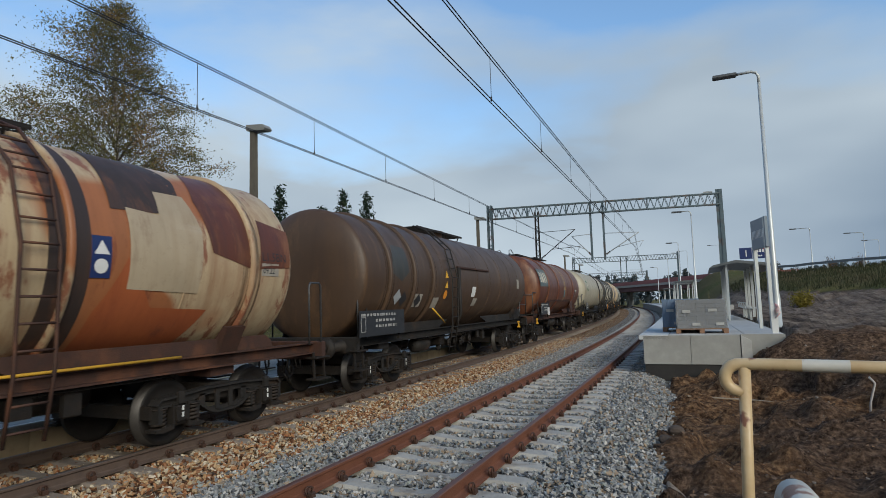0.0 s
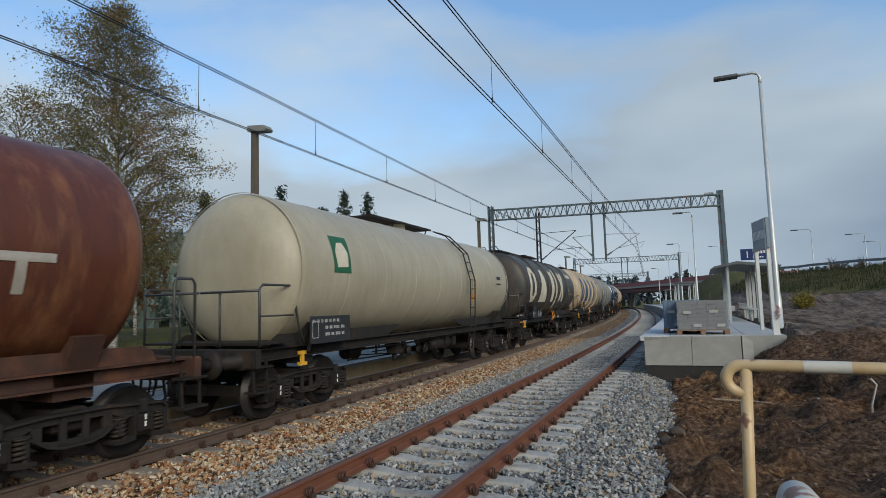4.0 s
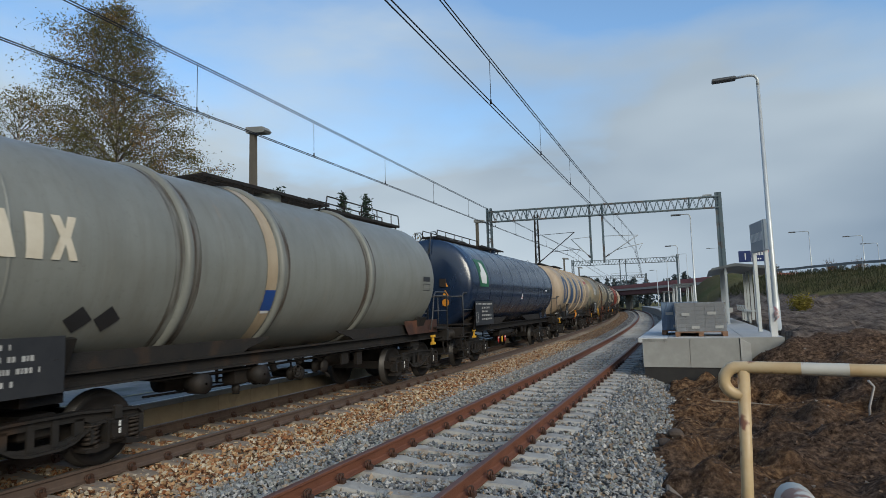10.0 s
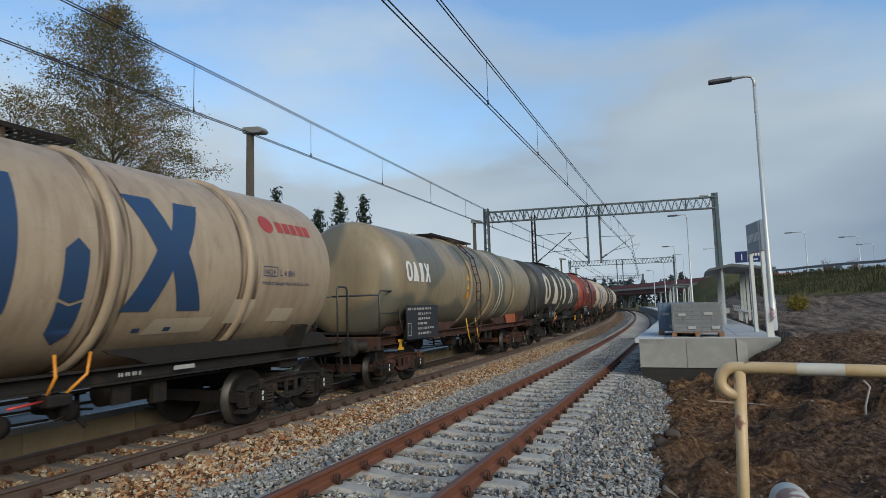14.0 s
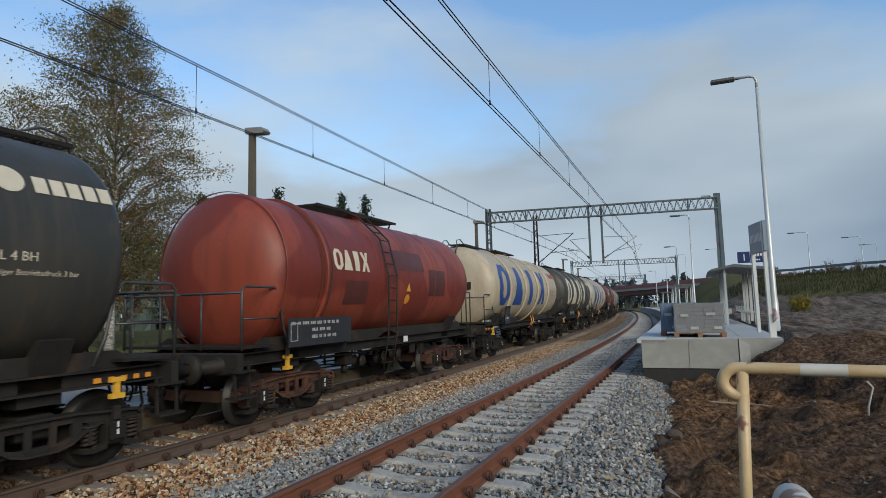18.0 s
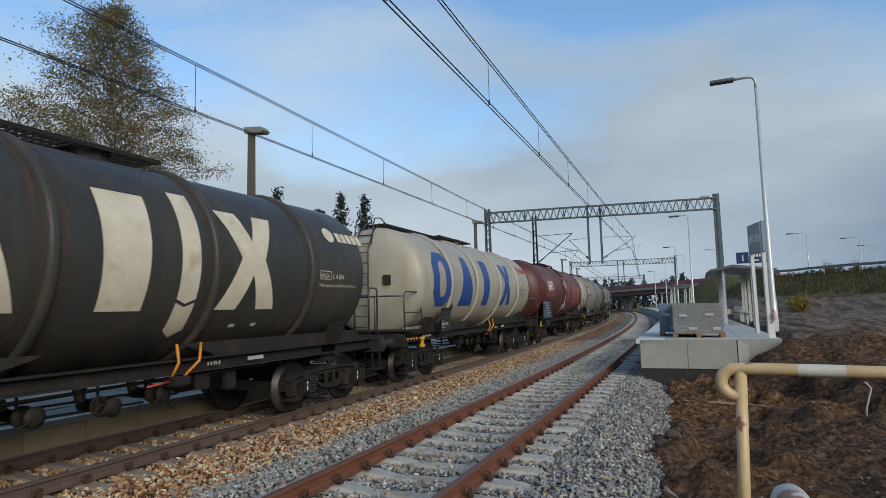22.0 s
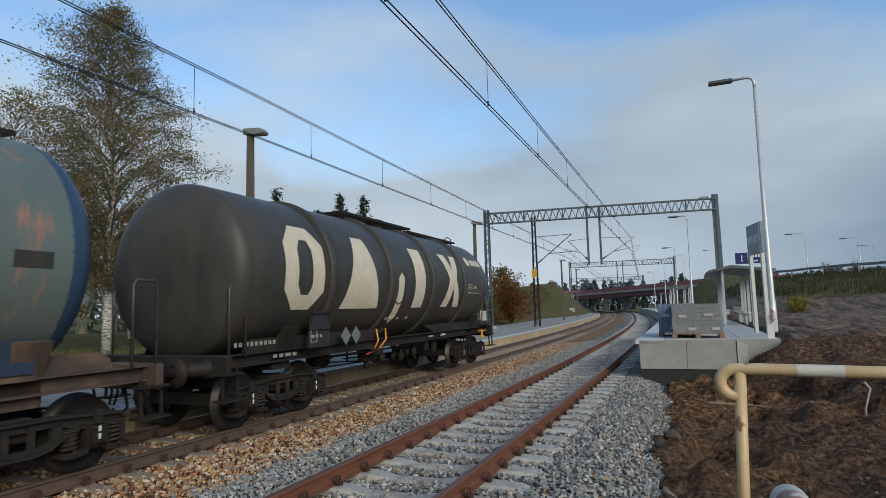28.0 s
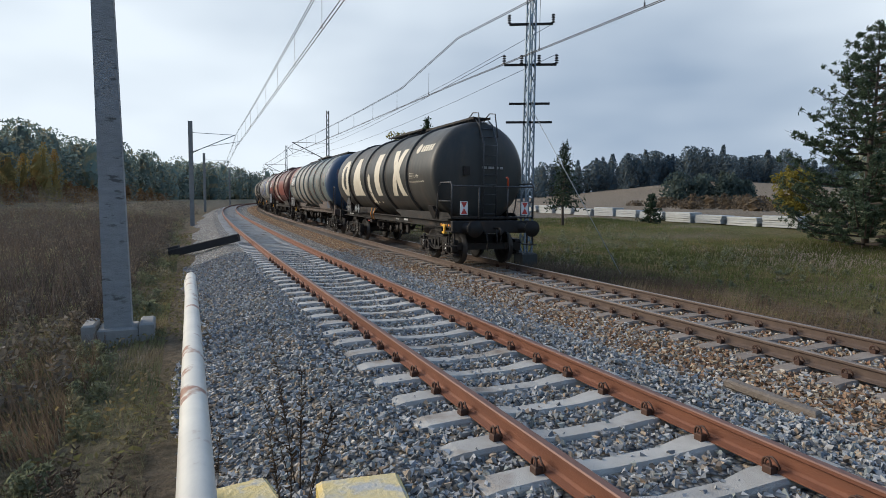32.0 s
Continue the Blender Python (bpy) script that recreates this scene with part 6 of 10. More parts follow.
WAGONS = []
GREEN = mat("sign_green", (0.02, 0.12, 0.05), 0.5)
GREYPATCH = mat("pale_label", (0.36, 0.33, 0.28), 0.6, 0, (0.26, 0.23, 0.19), 4, 0.7)
DARKBAND = paint("sooty_tank_paint", (0.045, 0.032, 0.028), (0.09, 0.045, 0.03), (0.16, 0.07, 0.035), 0.55, 0.7, (0.55, 0.7))
ORANGEPAINT = paint("orange_primer", (0.36, 0.10, 0.035), (0.22, 0.055, 0.025), (0.13, 0.04, 0.025), 0.5, 0.6, (0.6, 0.72))


def warning_signs(w, y, z, n=3):
    """Small warning signs, one below another: two triangles and a round one."""
    for i in range(n):
        if i < n - 1:
            decal(w, "warning_sign", [[(0, 0), (0.24, 0), (0.12, 0.21)]], y, arc(z - 0.28 * i), YELLOW, lift=0.012)
        else:
            decal(w, "warning_sign", [[(0.12 + 0.13 * math.cos(k * 0.524), 0.1 + 0.13 * math.sin(k * 0.524)) for k in range(12)]], y, arc(z - 0.28 * i), ORANGE, lift=0.012)


def lozenge(w, y, z, c, size=0.2, lift=0.012):
    decal(w, "hazard_placard", [[(0, -size), (size, 0), (0, size), (-size, 0)]], y, arc(z), c, lift=lift)


def side_rib(w, y0, y1, z, x, material):
    bm = bmesh.new()
    bar(bm, (x, y0, z), (x, y1, z), 0.06, 0.05)
    part("side_rib", bm, material, w)


def skirt_plate(w, y0, y1, z0, z1, x, material, name="skirt_plate"):
    """A thin shaped plate below the tank, one lower corner cut."""
    bm = bmesh.new()
    extrude_profile(bm, [(y0 + 0.2, z0), (y1, z0), (y1, z1), (y0, z1), (y0, z0 + 0.25)], x, x + 0.015, "X")
    part(name, bm, material, w)


def reservoir(w, y, ln=1.2, r=0.2, x=0.75, z=0.80, material=None):
    bm = bmesh.new()
    lathe(bm, [(y, 0.02), (y + 0.03, r * 0.7), (y + 0.12, r), (y + ln - 0.12, r), (y + ln - 0.03, r * 0.7), (y + ln, 0.02)], 20, "Y", close=False)
    move(bm, Matrix.Translation((x, 0, z)))
    part("air_reservoir", bm, material or DARK_FRAME, w)


def add_wagons():
    L = LEN
    # patched orange
    h = L[0] / 2
    w, a, b = wagon(L[0], PATCHY, BROWN_FRAME, 0, "front", bogie_in=3.0, rear_in=1.55, rings=(-h + 9.2, -h + 12.18), ring_w=0.05, mid_ladder=-h + 8.8, seams=(-h + 4, -h + 6.4, -h + 10.9), label="tank wagon in patched orange and cream paint with rust stains")
    decal(w, "sooty_band", [rect(0.5, 3.9, 0, -1.9)], -h + 8.95, 0.0, DARKBAND, lift=0.006)
    decal(w, "red_patch", [[(0.0, -1.5), (1.6, -1.4), (1.9, -0.75), (0.9, -0.7), (0.45, -0.05), (0.1, -0.75)]], -h + 9.5, 0.0, ORANGEPAINT, lift=0.010)
    decal(w, "brown_patch", [[(0, 0.55), (1.1, 0.6), (1.3, 1.3), (1.1, 1.9), (0.1, 1.8)]], -h + 9.75, 0.0, DARKBAND, lift=0.008)
    decal(w, "brown_patch", [[(0.2, 0.1), (1.0, -0.1), (1.05, 0.9), (1.0, 1.8), (0.3, 1.7), (0.05, 0.9)]], -h + 11.15, 0.0, RUSTTANK, lift=0.008)
    decal(w, "cream_patch", [[(0, -0.45), (1.15, -0.5), (1.2, 0.4), (1.05, 0.95), (0.55, 0.95), (0.5, 0.55), (0, 0.6)]], -h + 9.97, 0.0, BEIGE, lift=0.012)
    decal(w, "rust_patch", [[(0, -0.1), (0.75, -0.05), (0.8, 0.6), (0.1, 0.75)]], -h + 12.35, 0.0, RUSTTANK, lift=0.008)
    decal(w, "blue_sign", [rect(0.26, 0.5)], -h + 9.45, arc(2.30), BLUE_SIGN, lift=0.012)
    decal(w, "white_triangle", [[(0.03, 0), (0.23, 0), (0.13, 0.17)]], -h + 9.45, arc(2.58), WHITE, lift=0.016)
    decal(w, "white_disc", [[(0.13 + 0.09 * math.cos(k * 0.524), 0.09 * math.sin(k * 0.524)) for k in range(12)]], -h + 9.45, arc(2.44), WHITE, lift=0.016)
    lettering(w, "L1,5BN", 0.2, -h + 12.4, arc(2.66), PLATE_BLACK)
    decal(w, "pale_label", [rect(0.42, 0.2)], -h + 12.4, arc(2.42), GREYPATCH, lift=0.008)
    lettering(w, "09.22", 0.13, -h + 12.43, arc(2.46), PLATE_BLACK, lift=0.013)
    bm = bmesh.new()
    tube(bm, [(1.14, -h + 6.5, 1.24), (1.14, -h + 11.1, 1.24)], 0.02, 6)
    part("brake_rod", bm, YELLOW, w, "yellow brake rod")
    WAGONS.append(w)
    # grimy brown
    h = L[1] / 2
    w, a, b = wagon(L[1], BROWNTANK, DARK_FRAME, 0, "rear", front_in=0.5, rear_in=1.15, rings=[-h + r for r in (1.81, 3.12, 4.3)], seams=[-h + r for r in (4.95, 6.4, 7.9, 9.2, 10.4, 11.6, 12.7)], mid_ladder=-h + 5.58, ring_w=0.06, label="tank wagon in grimy dark brown paint with a side ladder", nose=0.3)
    plate(w, -h + 0.5, 1.24, 2.1, 0.55, PLATE_BLACK, 1.40, 7, 11)
    decal(w, "grey_stain", [[(0, 0.1), (0.5, -0.1), (0.9, 0.15), (0.85, 0.75), (0.2, 0.8)]], -h + 1.9, arc(2.55), SLATE, lift=0.006)
    for y, z, c in ((2.29, 2.09, GALV), (2.62, 2.04, PLATE_BLACK)):
        lozenge(w, -h + y, z, c, 0.2)
    decal(w, "pale_label", [rect(0.5, 0.36, -0.2, -0.18)], -h + 3.42, arc(2.0), GREYPATCH)
    lozenge(w, -h + 3.47, 2.0, PLATE_BLACK, 0.2, 0.015)
    decal(w, "pale_label", [rect(0.55, 0.32, -0.2, -0.16)], -h + 4.49, arc(1.93), GREYPATCH)
    warning_signs(w, -h + 5.12, 2.62)
    side_rib(w, -h + 6.1, -h + 9.05, 2.97, 1.47, BROWN_FRAME)
    bm = bmesh.new()
    tube(bm, [(1.52, -h + 6.12, 2.95), (1.52, -h + 6.15, 1.6), (1.3, -h + 6.2, 1.15)], 0.05, 8)
    part("drain_pipe", bm, DARK_FRAME, w)
    decal(w, "white_label", [rect(0.34, 0.32)], -h + 7.4, arc(2.1), WHITE)
    decal(w, "yellowed_label", [rect(0.36, 0.26)], -h + 7.7, arc(1.82), GREYPATCH)
    decal(w, "grey_label", [rect(0.3, 0.36)], -h + 12.55, arc(2.42), GREYPATCH)
    bm = bmesh.new()
    tube(bm, [(1.30, -h + 4.59, 1.78), (1.28, -h + 5.5, 1.36)], 0.022, 6)
    part("striped_rod", bm, YELLOW, w)
    skirt_plate(w, -h + 13.0, -h + 14.2, 1.2, 1.62, 1.12, DARK_FRAME)
    reservoir(w, -h + 4.4, 0.9)
    WAGONS.append(w)
    # rust red with a boxed mark
    h = L[2] / 2
    w, a, b = wagon(L[2], RUSTTANK, BROWN_FRAME, 0, "front", rear_in=1.45, rings=[-h + r for r in (3.4, 6.04, 10.67)], ring_w=0.06, ladder="front", seams=(-h + 9.0,), walk_span=(-h + 2.2, -h + 8.3), label="rust-red tank wagon with a grey boxed mark and one cream ring")
    small_logo(w, -h + 1.7, arc(2.78), 1.5, 0.5, WHITE_INK, mat("panel_teal", (0.11, 0.14, 0.14), 0.5))
    for y, c in ((7.72, BEIGE), (7.98, YELLOWED)):
        decal(w, "cream_stripe", [rect(0.13, 3.1, 0, -0.75)], -h + y, 0.0, c, lift=0.01)
    decal(w, "blue_label", [rect(0.3, 0.4)], -h + 7.72, arc(2.1), mat("label_teal", (0.08, 0.18, 0.22), 0.5), lift=0.014)
    plate(w, -h + 1.9, 1.28, 1.95, 0.55, PLATE_BLACK, 1.38, 6, 12)
    bm = bmesh.new()
    box(bm, 1.40, 1.41, -h + 3.3, -h + 3.75, 1.24, 1.6)
    part("white_board", bm, WHITE, w)
    side_rib(w, -h + 3.7, -h + 10.3, 1.95, 1.36, BROWN_FRAME)
    lozenge(w, -h + 4.24, 1.75, PLATE_BLACK, 0.18)
    decal(w, "pale_label", [rect(0.62, 0.1), rect(0.12, 0.35, 0.2, -0.35)], -h + 11.4, arc(2.45), GREYPATCH)
    skirt_plate(w, -h + 10.3, -h + 11.2, 1.2, 1.9, 1.30, BROWN_FRAME)
    reservoir(w, -h + 6.2, 1.3, 0.24)
    WAGONS.append(w)
    # pale stone
    h = L[3] / 2
    w, a, b = wagon(L[3], PALE, DARK_FRAME, 0, "front", rear_in=1.2, seams=seams_of(L[3], 9), mid_ladder=2.2, label="pale stone-coloured tank wagon with a green and cream sign", nose=0.55)
    plate(w, -h + 1.9, 1.24, 1.35, 0.5, PLATE_BLACK, 1.40, 5, 13)
    decal(w, "green_sign", [rect(0.62, 0.75)], -h + 2.6, -0.05, GREEN)
    decal(w, "cream_patch", [[(0.12, 0.1), (0.5, 0.12), (0.54, 0.4), (0.4, 0.62), (0.2, 0.6), (0.08, 0.4)]], -h + 2.6, -0.05, WHITE_INK, lift=0.014)
    warning_signs(w, 2.6, 2.6)
    decal(w, "dark_label", [rect(0.42, 0.12)], h - 2.9, arc(2.72), PLATE_BLACK)
    decal(w, "dark_label", [rect(0.5, 0.05)], h - 2.95, arc(2.55), PLATE_BLACK)
    reservoir(w, -h + 8.6, 1.3)
    WAGONS.append(w)
    WAGONS.append(big_marks_wagon(L[4], SLATE, WHITE_INK, WHITE_INK, 21, "front", "dark slate tank wagon with four large cream block marks", (3.4, 5.9, 8.4, 10.8), ((2.0, 3.22), (3.95, 5.52), (6.35, 7.45), (8.55, 9.9)), (7.7, True), 11.25, 11.03, 2.6, 7.95))
    WAGONS.append(big_marks_wagon(L[5], BEIGE, BLUE_INK, RED_INK, 22, "front", "beige tank wagon with four large dark blue block marks", (3.1, 5.3, 7.6, 10.3), ((1.64, 2.99), (3.7, 5.08), (5.9, 6.95), (8.05, 9.25)), None, 10.8, 10.56, 2.4, 7.6))
    # green-grey
    h = L[6] / 2
    w, a, b = wagon(L[6], GREENGREY, DARK_FRAME, 0, "rear", front_in=0.45, rear_in=1.5, seams=(-h + 1.6,), rings=[-h + r for r in (3.95, 5.98, 9.0)], ring_w=0.07, walk_span=(-h + 5.5, h - 1.6), rail_h=0.3, label="green-grey tank wagon with one cream ring and a small pale mark", nose=0.6)
    decal(w, "cream_stripe", [rect(0.26, 4.0, 0, -1.95)], -h + 5.6, 0.0, BEIGE, lift=0.01)
    small_logo(w, -h + 1.0, arc(2.5), 1.35, 0.5, WHITE_INK)
    plate(w, -h + 0.6, 1.05, 1.65, 0.62, PLATE_BLACK, 1.42, 6, 14)
    decal(w, "dark_panel", [[(0, 0), (0.42, 0), (0.46, 0.62), (-0.05, 0.62)]], -h + 0.98, arc(1.9), SLATE)
    for y in (2.5, 2.88):
        lozenge(w, -h + y, 1.84, PLATE_BLACK, 0.18)
    decal(w, "blue_label", [rect(0.26, 0.36)], -h + 5.6, arc(1.9), BLUE_BRIGHT, lift=0.016)
    decal(w, "white_stroke", [rect(0.2, 0.05)], -h + 5.63, arc(1.86), WHITE, lift=0.02)
    decal(w, "dark_label", [rect(0.42, 0.12)], -h + 11.7, arc(2.55), PLATE_BLACK)
    frame_line(w, -h + 11.7, arc(2.32), 0.42, 0.16, PLATE_BLACK)
    skirt_plate(w, -h + 11.2, -h + 13.2, 1.2, 1.55, 1.16, BROWN_FRAME)
    for y in (4.6, 5.9):
        bm = bmesh.new()
        lathe(bm, [(-0.16, 0.02), (-0.14, 0.15), (0.14, 0.15), (0.16, 0.02)], 16, "X", close=False)
        move(bm, Matrix.Translation((1.02, -h + y, 0.84)))
        part("outlet_flange", bm, BLACK_STEEL, w)
    WAGONS.append(w)
    # navy
    h = L[7] / 2
    w, a, b = wagon(L[7], NAVY, BLACK_STEEL, 0, "front", front_in=0.9, rear_in=1.15, seams=seams_of(L[7], 9), ladder="front", walk_span=(-h + 1.2, 1.0), rail_h=0.22, label="glossy navy tank wagon with a green and white sign", nose=0.28)
    decal(w, "green_sign", [rect(0.95, 0.95)], -h + 1.8, arc(2.52), GREEN)
    decal(w, "white_patch", [[(0.2, 0.12), (0.7, 0.1), (0.8, 0.4), (0.62, 0.8), (0.4, 0.86), (0.3, 0.55), (0.14, 0.4)]], -h + 1.8, arc(2.52), WHITE, lift=0.014)
    plate(w, -h + 1.5, 1.26, 1.9, 0.78, PLATE_BLACK, 1.40, 6, 15)
    decal(w, "white_triangle", [[(0, 0), (0.34, 0), (0.17, 0.3)]], -h + 7.25, arc(2.12), WHITE)
    decal(w, "red_stroke", [rect(0.16, 0.05)], -h + 7.33, arc(2.17), RED, lift=0.014)
    decal(w, "dark_label", [rect(0.4, 0.06)], -h + 11.6, arc(2.5), WHITE)
    for i in range(3):
        bm = bmesh.new()
        lathe(bm, [(-0.02, 0.0), (-0.02, 0.12), (0.0, 0.12), (0.0, 0.0)], 3 if i else 14, "Y", smooth=False, close=False)
        move(bm, Matrix.Translation((0.62, a + 0.02, 2.02 + i * 0.28)) @ Matrix.Rotation(-math.pi / 2, 4, "Y"))
        part("warning_sign", bm, ORANGE, w)
    skirt_plate(w, -h + 11.8, -h + 13.2, 1.2, 1.5, 1.1, NAVY)
    reservoir(w, -h + 5.7, 1.7, 0.21, 0.8, 0.84, BLACK_STEEL)
    for y, m in ((4.95, RED), (5.82, RED), (5.42, YELLOW)):
        bm = bmesh.new()
        extrude_profile(bm, [(-h + y - 0.1, 0.72), (-h + y + 0.12, 0.74), (-h + y + 0.08, 0.66), (-h + y + 0.03, 0.5), (-h + y - 0.03, 0.52), (-h + y - 0.06, 0.64)], 1.08, 1.1, "X")
        tag = part("brake_handle", bm, m, w, "painted brake handle")
        if m is RED:
            bm = bmesh.new()
            extrude_profile(bm, [(-h + y - 0.07, 0.70), (-h + y + 0.09, 0.715), (-h + y + 0.07, 0.68), (-h + y - 0.06, 0.66)], 1.1, 1.104, "X")
            part("white_band", bm, WHITE, tag)
    WAGONS.append(w)
    WAGONS.append(big_marks_wagon(L[8], BEIGE_DIRTY, BLUE_INK, RED_INK, 23, "front", "dirty beige tank wagon with four large dark blue block marks", (3.58, 5.8, 8.24, 10.64), ((2.06, 3.33), (4.15, 5.48), (6.2, 7.28), (8.42, 9.75)), (7.6, False), 11.05, 10.95, 2.88, 7.75, 3.9))
    # two-tone
    h = L[9] / 2
    w, a, b = wagon(L[9], CAMO, BROWN_FRAME, 1, "front", front_in=1.0, rings=[-h + r for r in (6.5, 8.6, 11.5)], ring_w=0.05, seams=[-h + r for r in (3.9, 5.2)], mid_ladder=-h + 6.9, label="two-tone sand and grey tank wagon with a small white mark", nose=0.6)
    small_logo(w, -h + 1.75, arc(2.55), 1.5, 0.5, WHITE)
    plate(w, -h + 1.8, 1.1, 2.0, 0.85, PLATE_BLACK, 1.42, 6, 16)
    for y in (9.6, 9.9):
        decal(w, "white_stripe", [rect(0.12, 3.6, 0, -1.7)], -h + y, 0.0, WHITE_INK, lift=0.01)
    warning_signs(w, -h + 6.1, 2.7)
    for y in (6.7, 7.6):
        bm = bmesh.new()
        tube(bm, [(1.2, -h + y, 1.5), (1.25, -h + y + 0.1, 0.9), (1.22, -h + y + 0.35, 0.72)], 0.02, 6)
        part("earth_cable", bm, YELLOW, w)
    skirt_plate(w, -h + 11.4, -h + 12.9, 1.2, 1.55, 1.12, ORANGEPAINT)
    WAGONS.append(w)
    WAGONS.append(big_marks_wagon(L[10], SLATE_BROWN, WHITE_INK, WHITE_INK, 24, "rear", "dark slate tank wagon with cream marks and plain leading end", (3.59, 5.95, 8.5, 10.95), ((2.0, 3.3), (4.18, 5.6), (7.2, 8.25), (9.45, 10.72)), (6.3, True), 11.5, 11.1, 2.95, 5.7, 4.15))
    # red
    h = L[11] / 2
    w, a, b = wagon(L[11], REDTANK, DARK_FRAME, 1, "front", rear_in=1.0, rings=(-h + 2.8,), ring_w=0.04, seams=[-h + r for r in (1.6, 4.9, 6.3, 8.0)], mid_ladder=-h + 5.3, label="red tank wagon with darker grime and a small cream mark", nose=0.6)
    small_logo(w, -h + 3.05, arc(2.68), 1.4, 0.42, WHITE_INK)
    plate(w, -h + 1.7, 1.26, 2.05, 0.5, PLATE_BLACK, 1.40, 7, 17)
    warning_signs(w, -h + 6.25, 2.3, 2)
    for y, z, wd, hh in ((3.5, 2.0, 0.9, 0.5), (5.7, 2.8, 1.6, 0.5), (7.6, 2.2, 1.1, 0.7)):
        decal(w, "dark_patch", [rect(wd, hh)], -h + y, arc(z), MAROON, lift=0.006)
    bm = bmesh.new()
    box(bm, 1.13, 1.15, -h + 6.7, -h + 6.9, 1.06, 1.2)
    part("white_label", bm, WHITE, w)
    WAGONS.append(w)
    WAGONS.append(big_marks_wagon(L[12], CREAM, BLUE_BRIGHT, RED_INK, 25, "front", "cream tank wagon with four large bright blue block marks", (3.57, 5.95, 8.2, 10.4), ((2.05, 3.41), (4.15, 5.5), (6.4, 7.4), (8.5, 9.78)), None, 11.3, 10.84, 2.85, 7.9))
    WAGONS.append(big_marks_wagon(L[13], SLATE, WHITE_INK, WHITE_INK, 26, "front", "dark slate tank wagon with cream block marks and an end ladder", (3.7, 5.95, 8.4, 10.8), ((2.12, 3.5), (4.03, 5.65), (6.3, 7.45), (8.5, 9.85)), (7.75, True), 11.4, 11.03, 3.0, 8.0))
    WAGONS.append(big_marks_wagon(L[14], IVORY, BLUE_BRIGHT, RED_INK, 27, "front", "ivory tank wagon with four large bright blue block marks", (3.5, 5.8, 8.4, 10.84), ((2.14, 3.48), (4.25, 5.45), (6.25, 7.3), (8.6, 9.9)), None, 11.4, 11.06, 2.8, 7.9, 3.8))
    # maroon
    h = L[15] / 2
    w, a, b = wagon(L[15], MAROON, DARK_FRAME, 0, "front", front_in=0.7, rear_in=1.3, rings=[-h + r for r in (1.9, 6.15, 9.32, 13.75)], ring_w=0.06, mid_ladder=-h + 7.0, label="maroon tank wagon with one white ring and a small white mark", nose=0.7)
    small_logo(w, -h + 2.65, arc(2.62), 1.35, 0.5, WHITE)
    plate(w, -h + 1.4, 1.24, 2.0, 0.85, mat("plate_navy", (0.03, 0.045, 0.08), 0.5), 1.42, 6, 18)
    decal(w, "white_band", [rect(0.30, 4.0, 0, -1.9)], -h + 7.70, 0.0, WHITE, lift=0.01)
    decal(w, "band_notch", [[(0, 0.10), (0.15, 0.03), (0.30, 0.10), (0.30, 0.06), (0.15, -0.01), (0, 0.06)]], -h + 7.70, arc(2.15), PLATE_BLACK, lift=0.013)
    for i in range(3):
        decal(w, "sign_panel", [rect(0.27, 0.25, -0.02, -0.02)], -h + 7.30, arc(2.95 - 0.28 * i), BLUE_SIGN if i else GREYPATCH, lift=0.010)
    warning_signs(w, -h + 7.30, 2.95)
    for y, wd in ((7.22, 0.44), (8.04, 0.62)):
        decal(w, "pale_label", [rect(wd, 0.24)], -h + y, arc(1.72), GREYPATCH)
    for y, z0, z1, wd in ((2.35, 2.3, 3.3, 2.2), (8.04, 1.6, 3.2, 1.2), (9.95, 1.95, 3.1, 3.4), (9.9, 3.35, 3.65, 1.0), (8.04, 3.3, 3.7, 1.2)):
        hh = arc(z1) - arc(z0)
        decal(w, "red_patch", [[(0.0, 0.0), (wd * 0.96, 0.03), (wd, hh * 0.9), (wd * 0.25, hh), (wd * 0.05, hh * 0.93)]], -h + y, arc(z0), BRICKRED, lift=0.006)
    reservoir(w, -h + 3.6, 1.4, 0.25, 0.85, 0.95)
    skirt_plate(w, -h + 12.2, -h + 14.4, 1.2, 1.55, 1.12, DARK_FRAME)
    WAGONS.append(w)
    # grey with sprayed ends
    h = L[16] / 2
    w, a, b = wagon(L[16], GREYTANK, DUSTY_FRAME, 0, "front", front_in=0.6, rear_in=1.45, rings=[-h + r for r in (4.0, 5.7, 7.4, 9.1, 10.9, 12.85)], ring_coat=TEAL, ring_w=0.06, walk_span=(-h + 2.4, h - 2), label="grey tank wagon with teal and blue sprayed paint on its ends", nose=0.6)
    decal(w, "primer_patch", [[(0, 0.2), (0.5, 0.0), (0.75, 0.6), (0.55, 1.5), (0.0, 1.6)]], -h + 1.35, 0.0, ORANGEPAINT, lift=0.009)
    decal(w, "dark_panel", [rect(1.6, 0.75)], -h + 2.0, arc(2.5), SLATE, lift=0.010)
    small_logo(w, -h + 2.1, arc(2.6), 1.4, 0.5, WHITE)
    plate(w, -h + 1.2, 1.2, 1.9, 0.6, PLATE_BLACK, 1.40, 6, 19)
    decal(w, "sprayed_teal", [rect(5.9, 4.4, 0, -2.2)], -h + 8.3, 0.0, TEAL, lift=0.0065)
    decal(w, "sprayed_teal", [rect(1.0, 4.2, 0, -2.1)], -h + 1.25, 0.0, TEAL, lift=0.0065)
    for y in (9.1, 10.9, 12.85):
        for dy, wd in ((-0.62, 0.56), (0.06, 0.46)):
            decal(w, "rust_run", [[(0, -2.1), (wd, -2.1), (wd * 0.8, 1.3), (wd * 0.2, 1.4)]], -h + y + dy, 0.0, RUNS, lift=0.0095)
    decal(w, "grey_label", [rect(0.42, 0.18)], h - 2.7, arc(2.42), SLATE, lift=0.012)
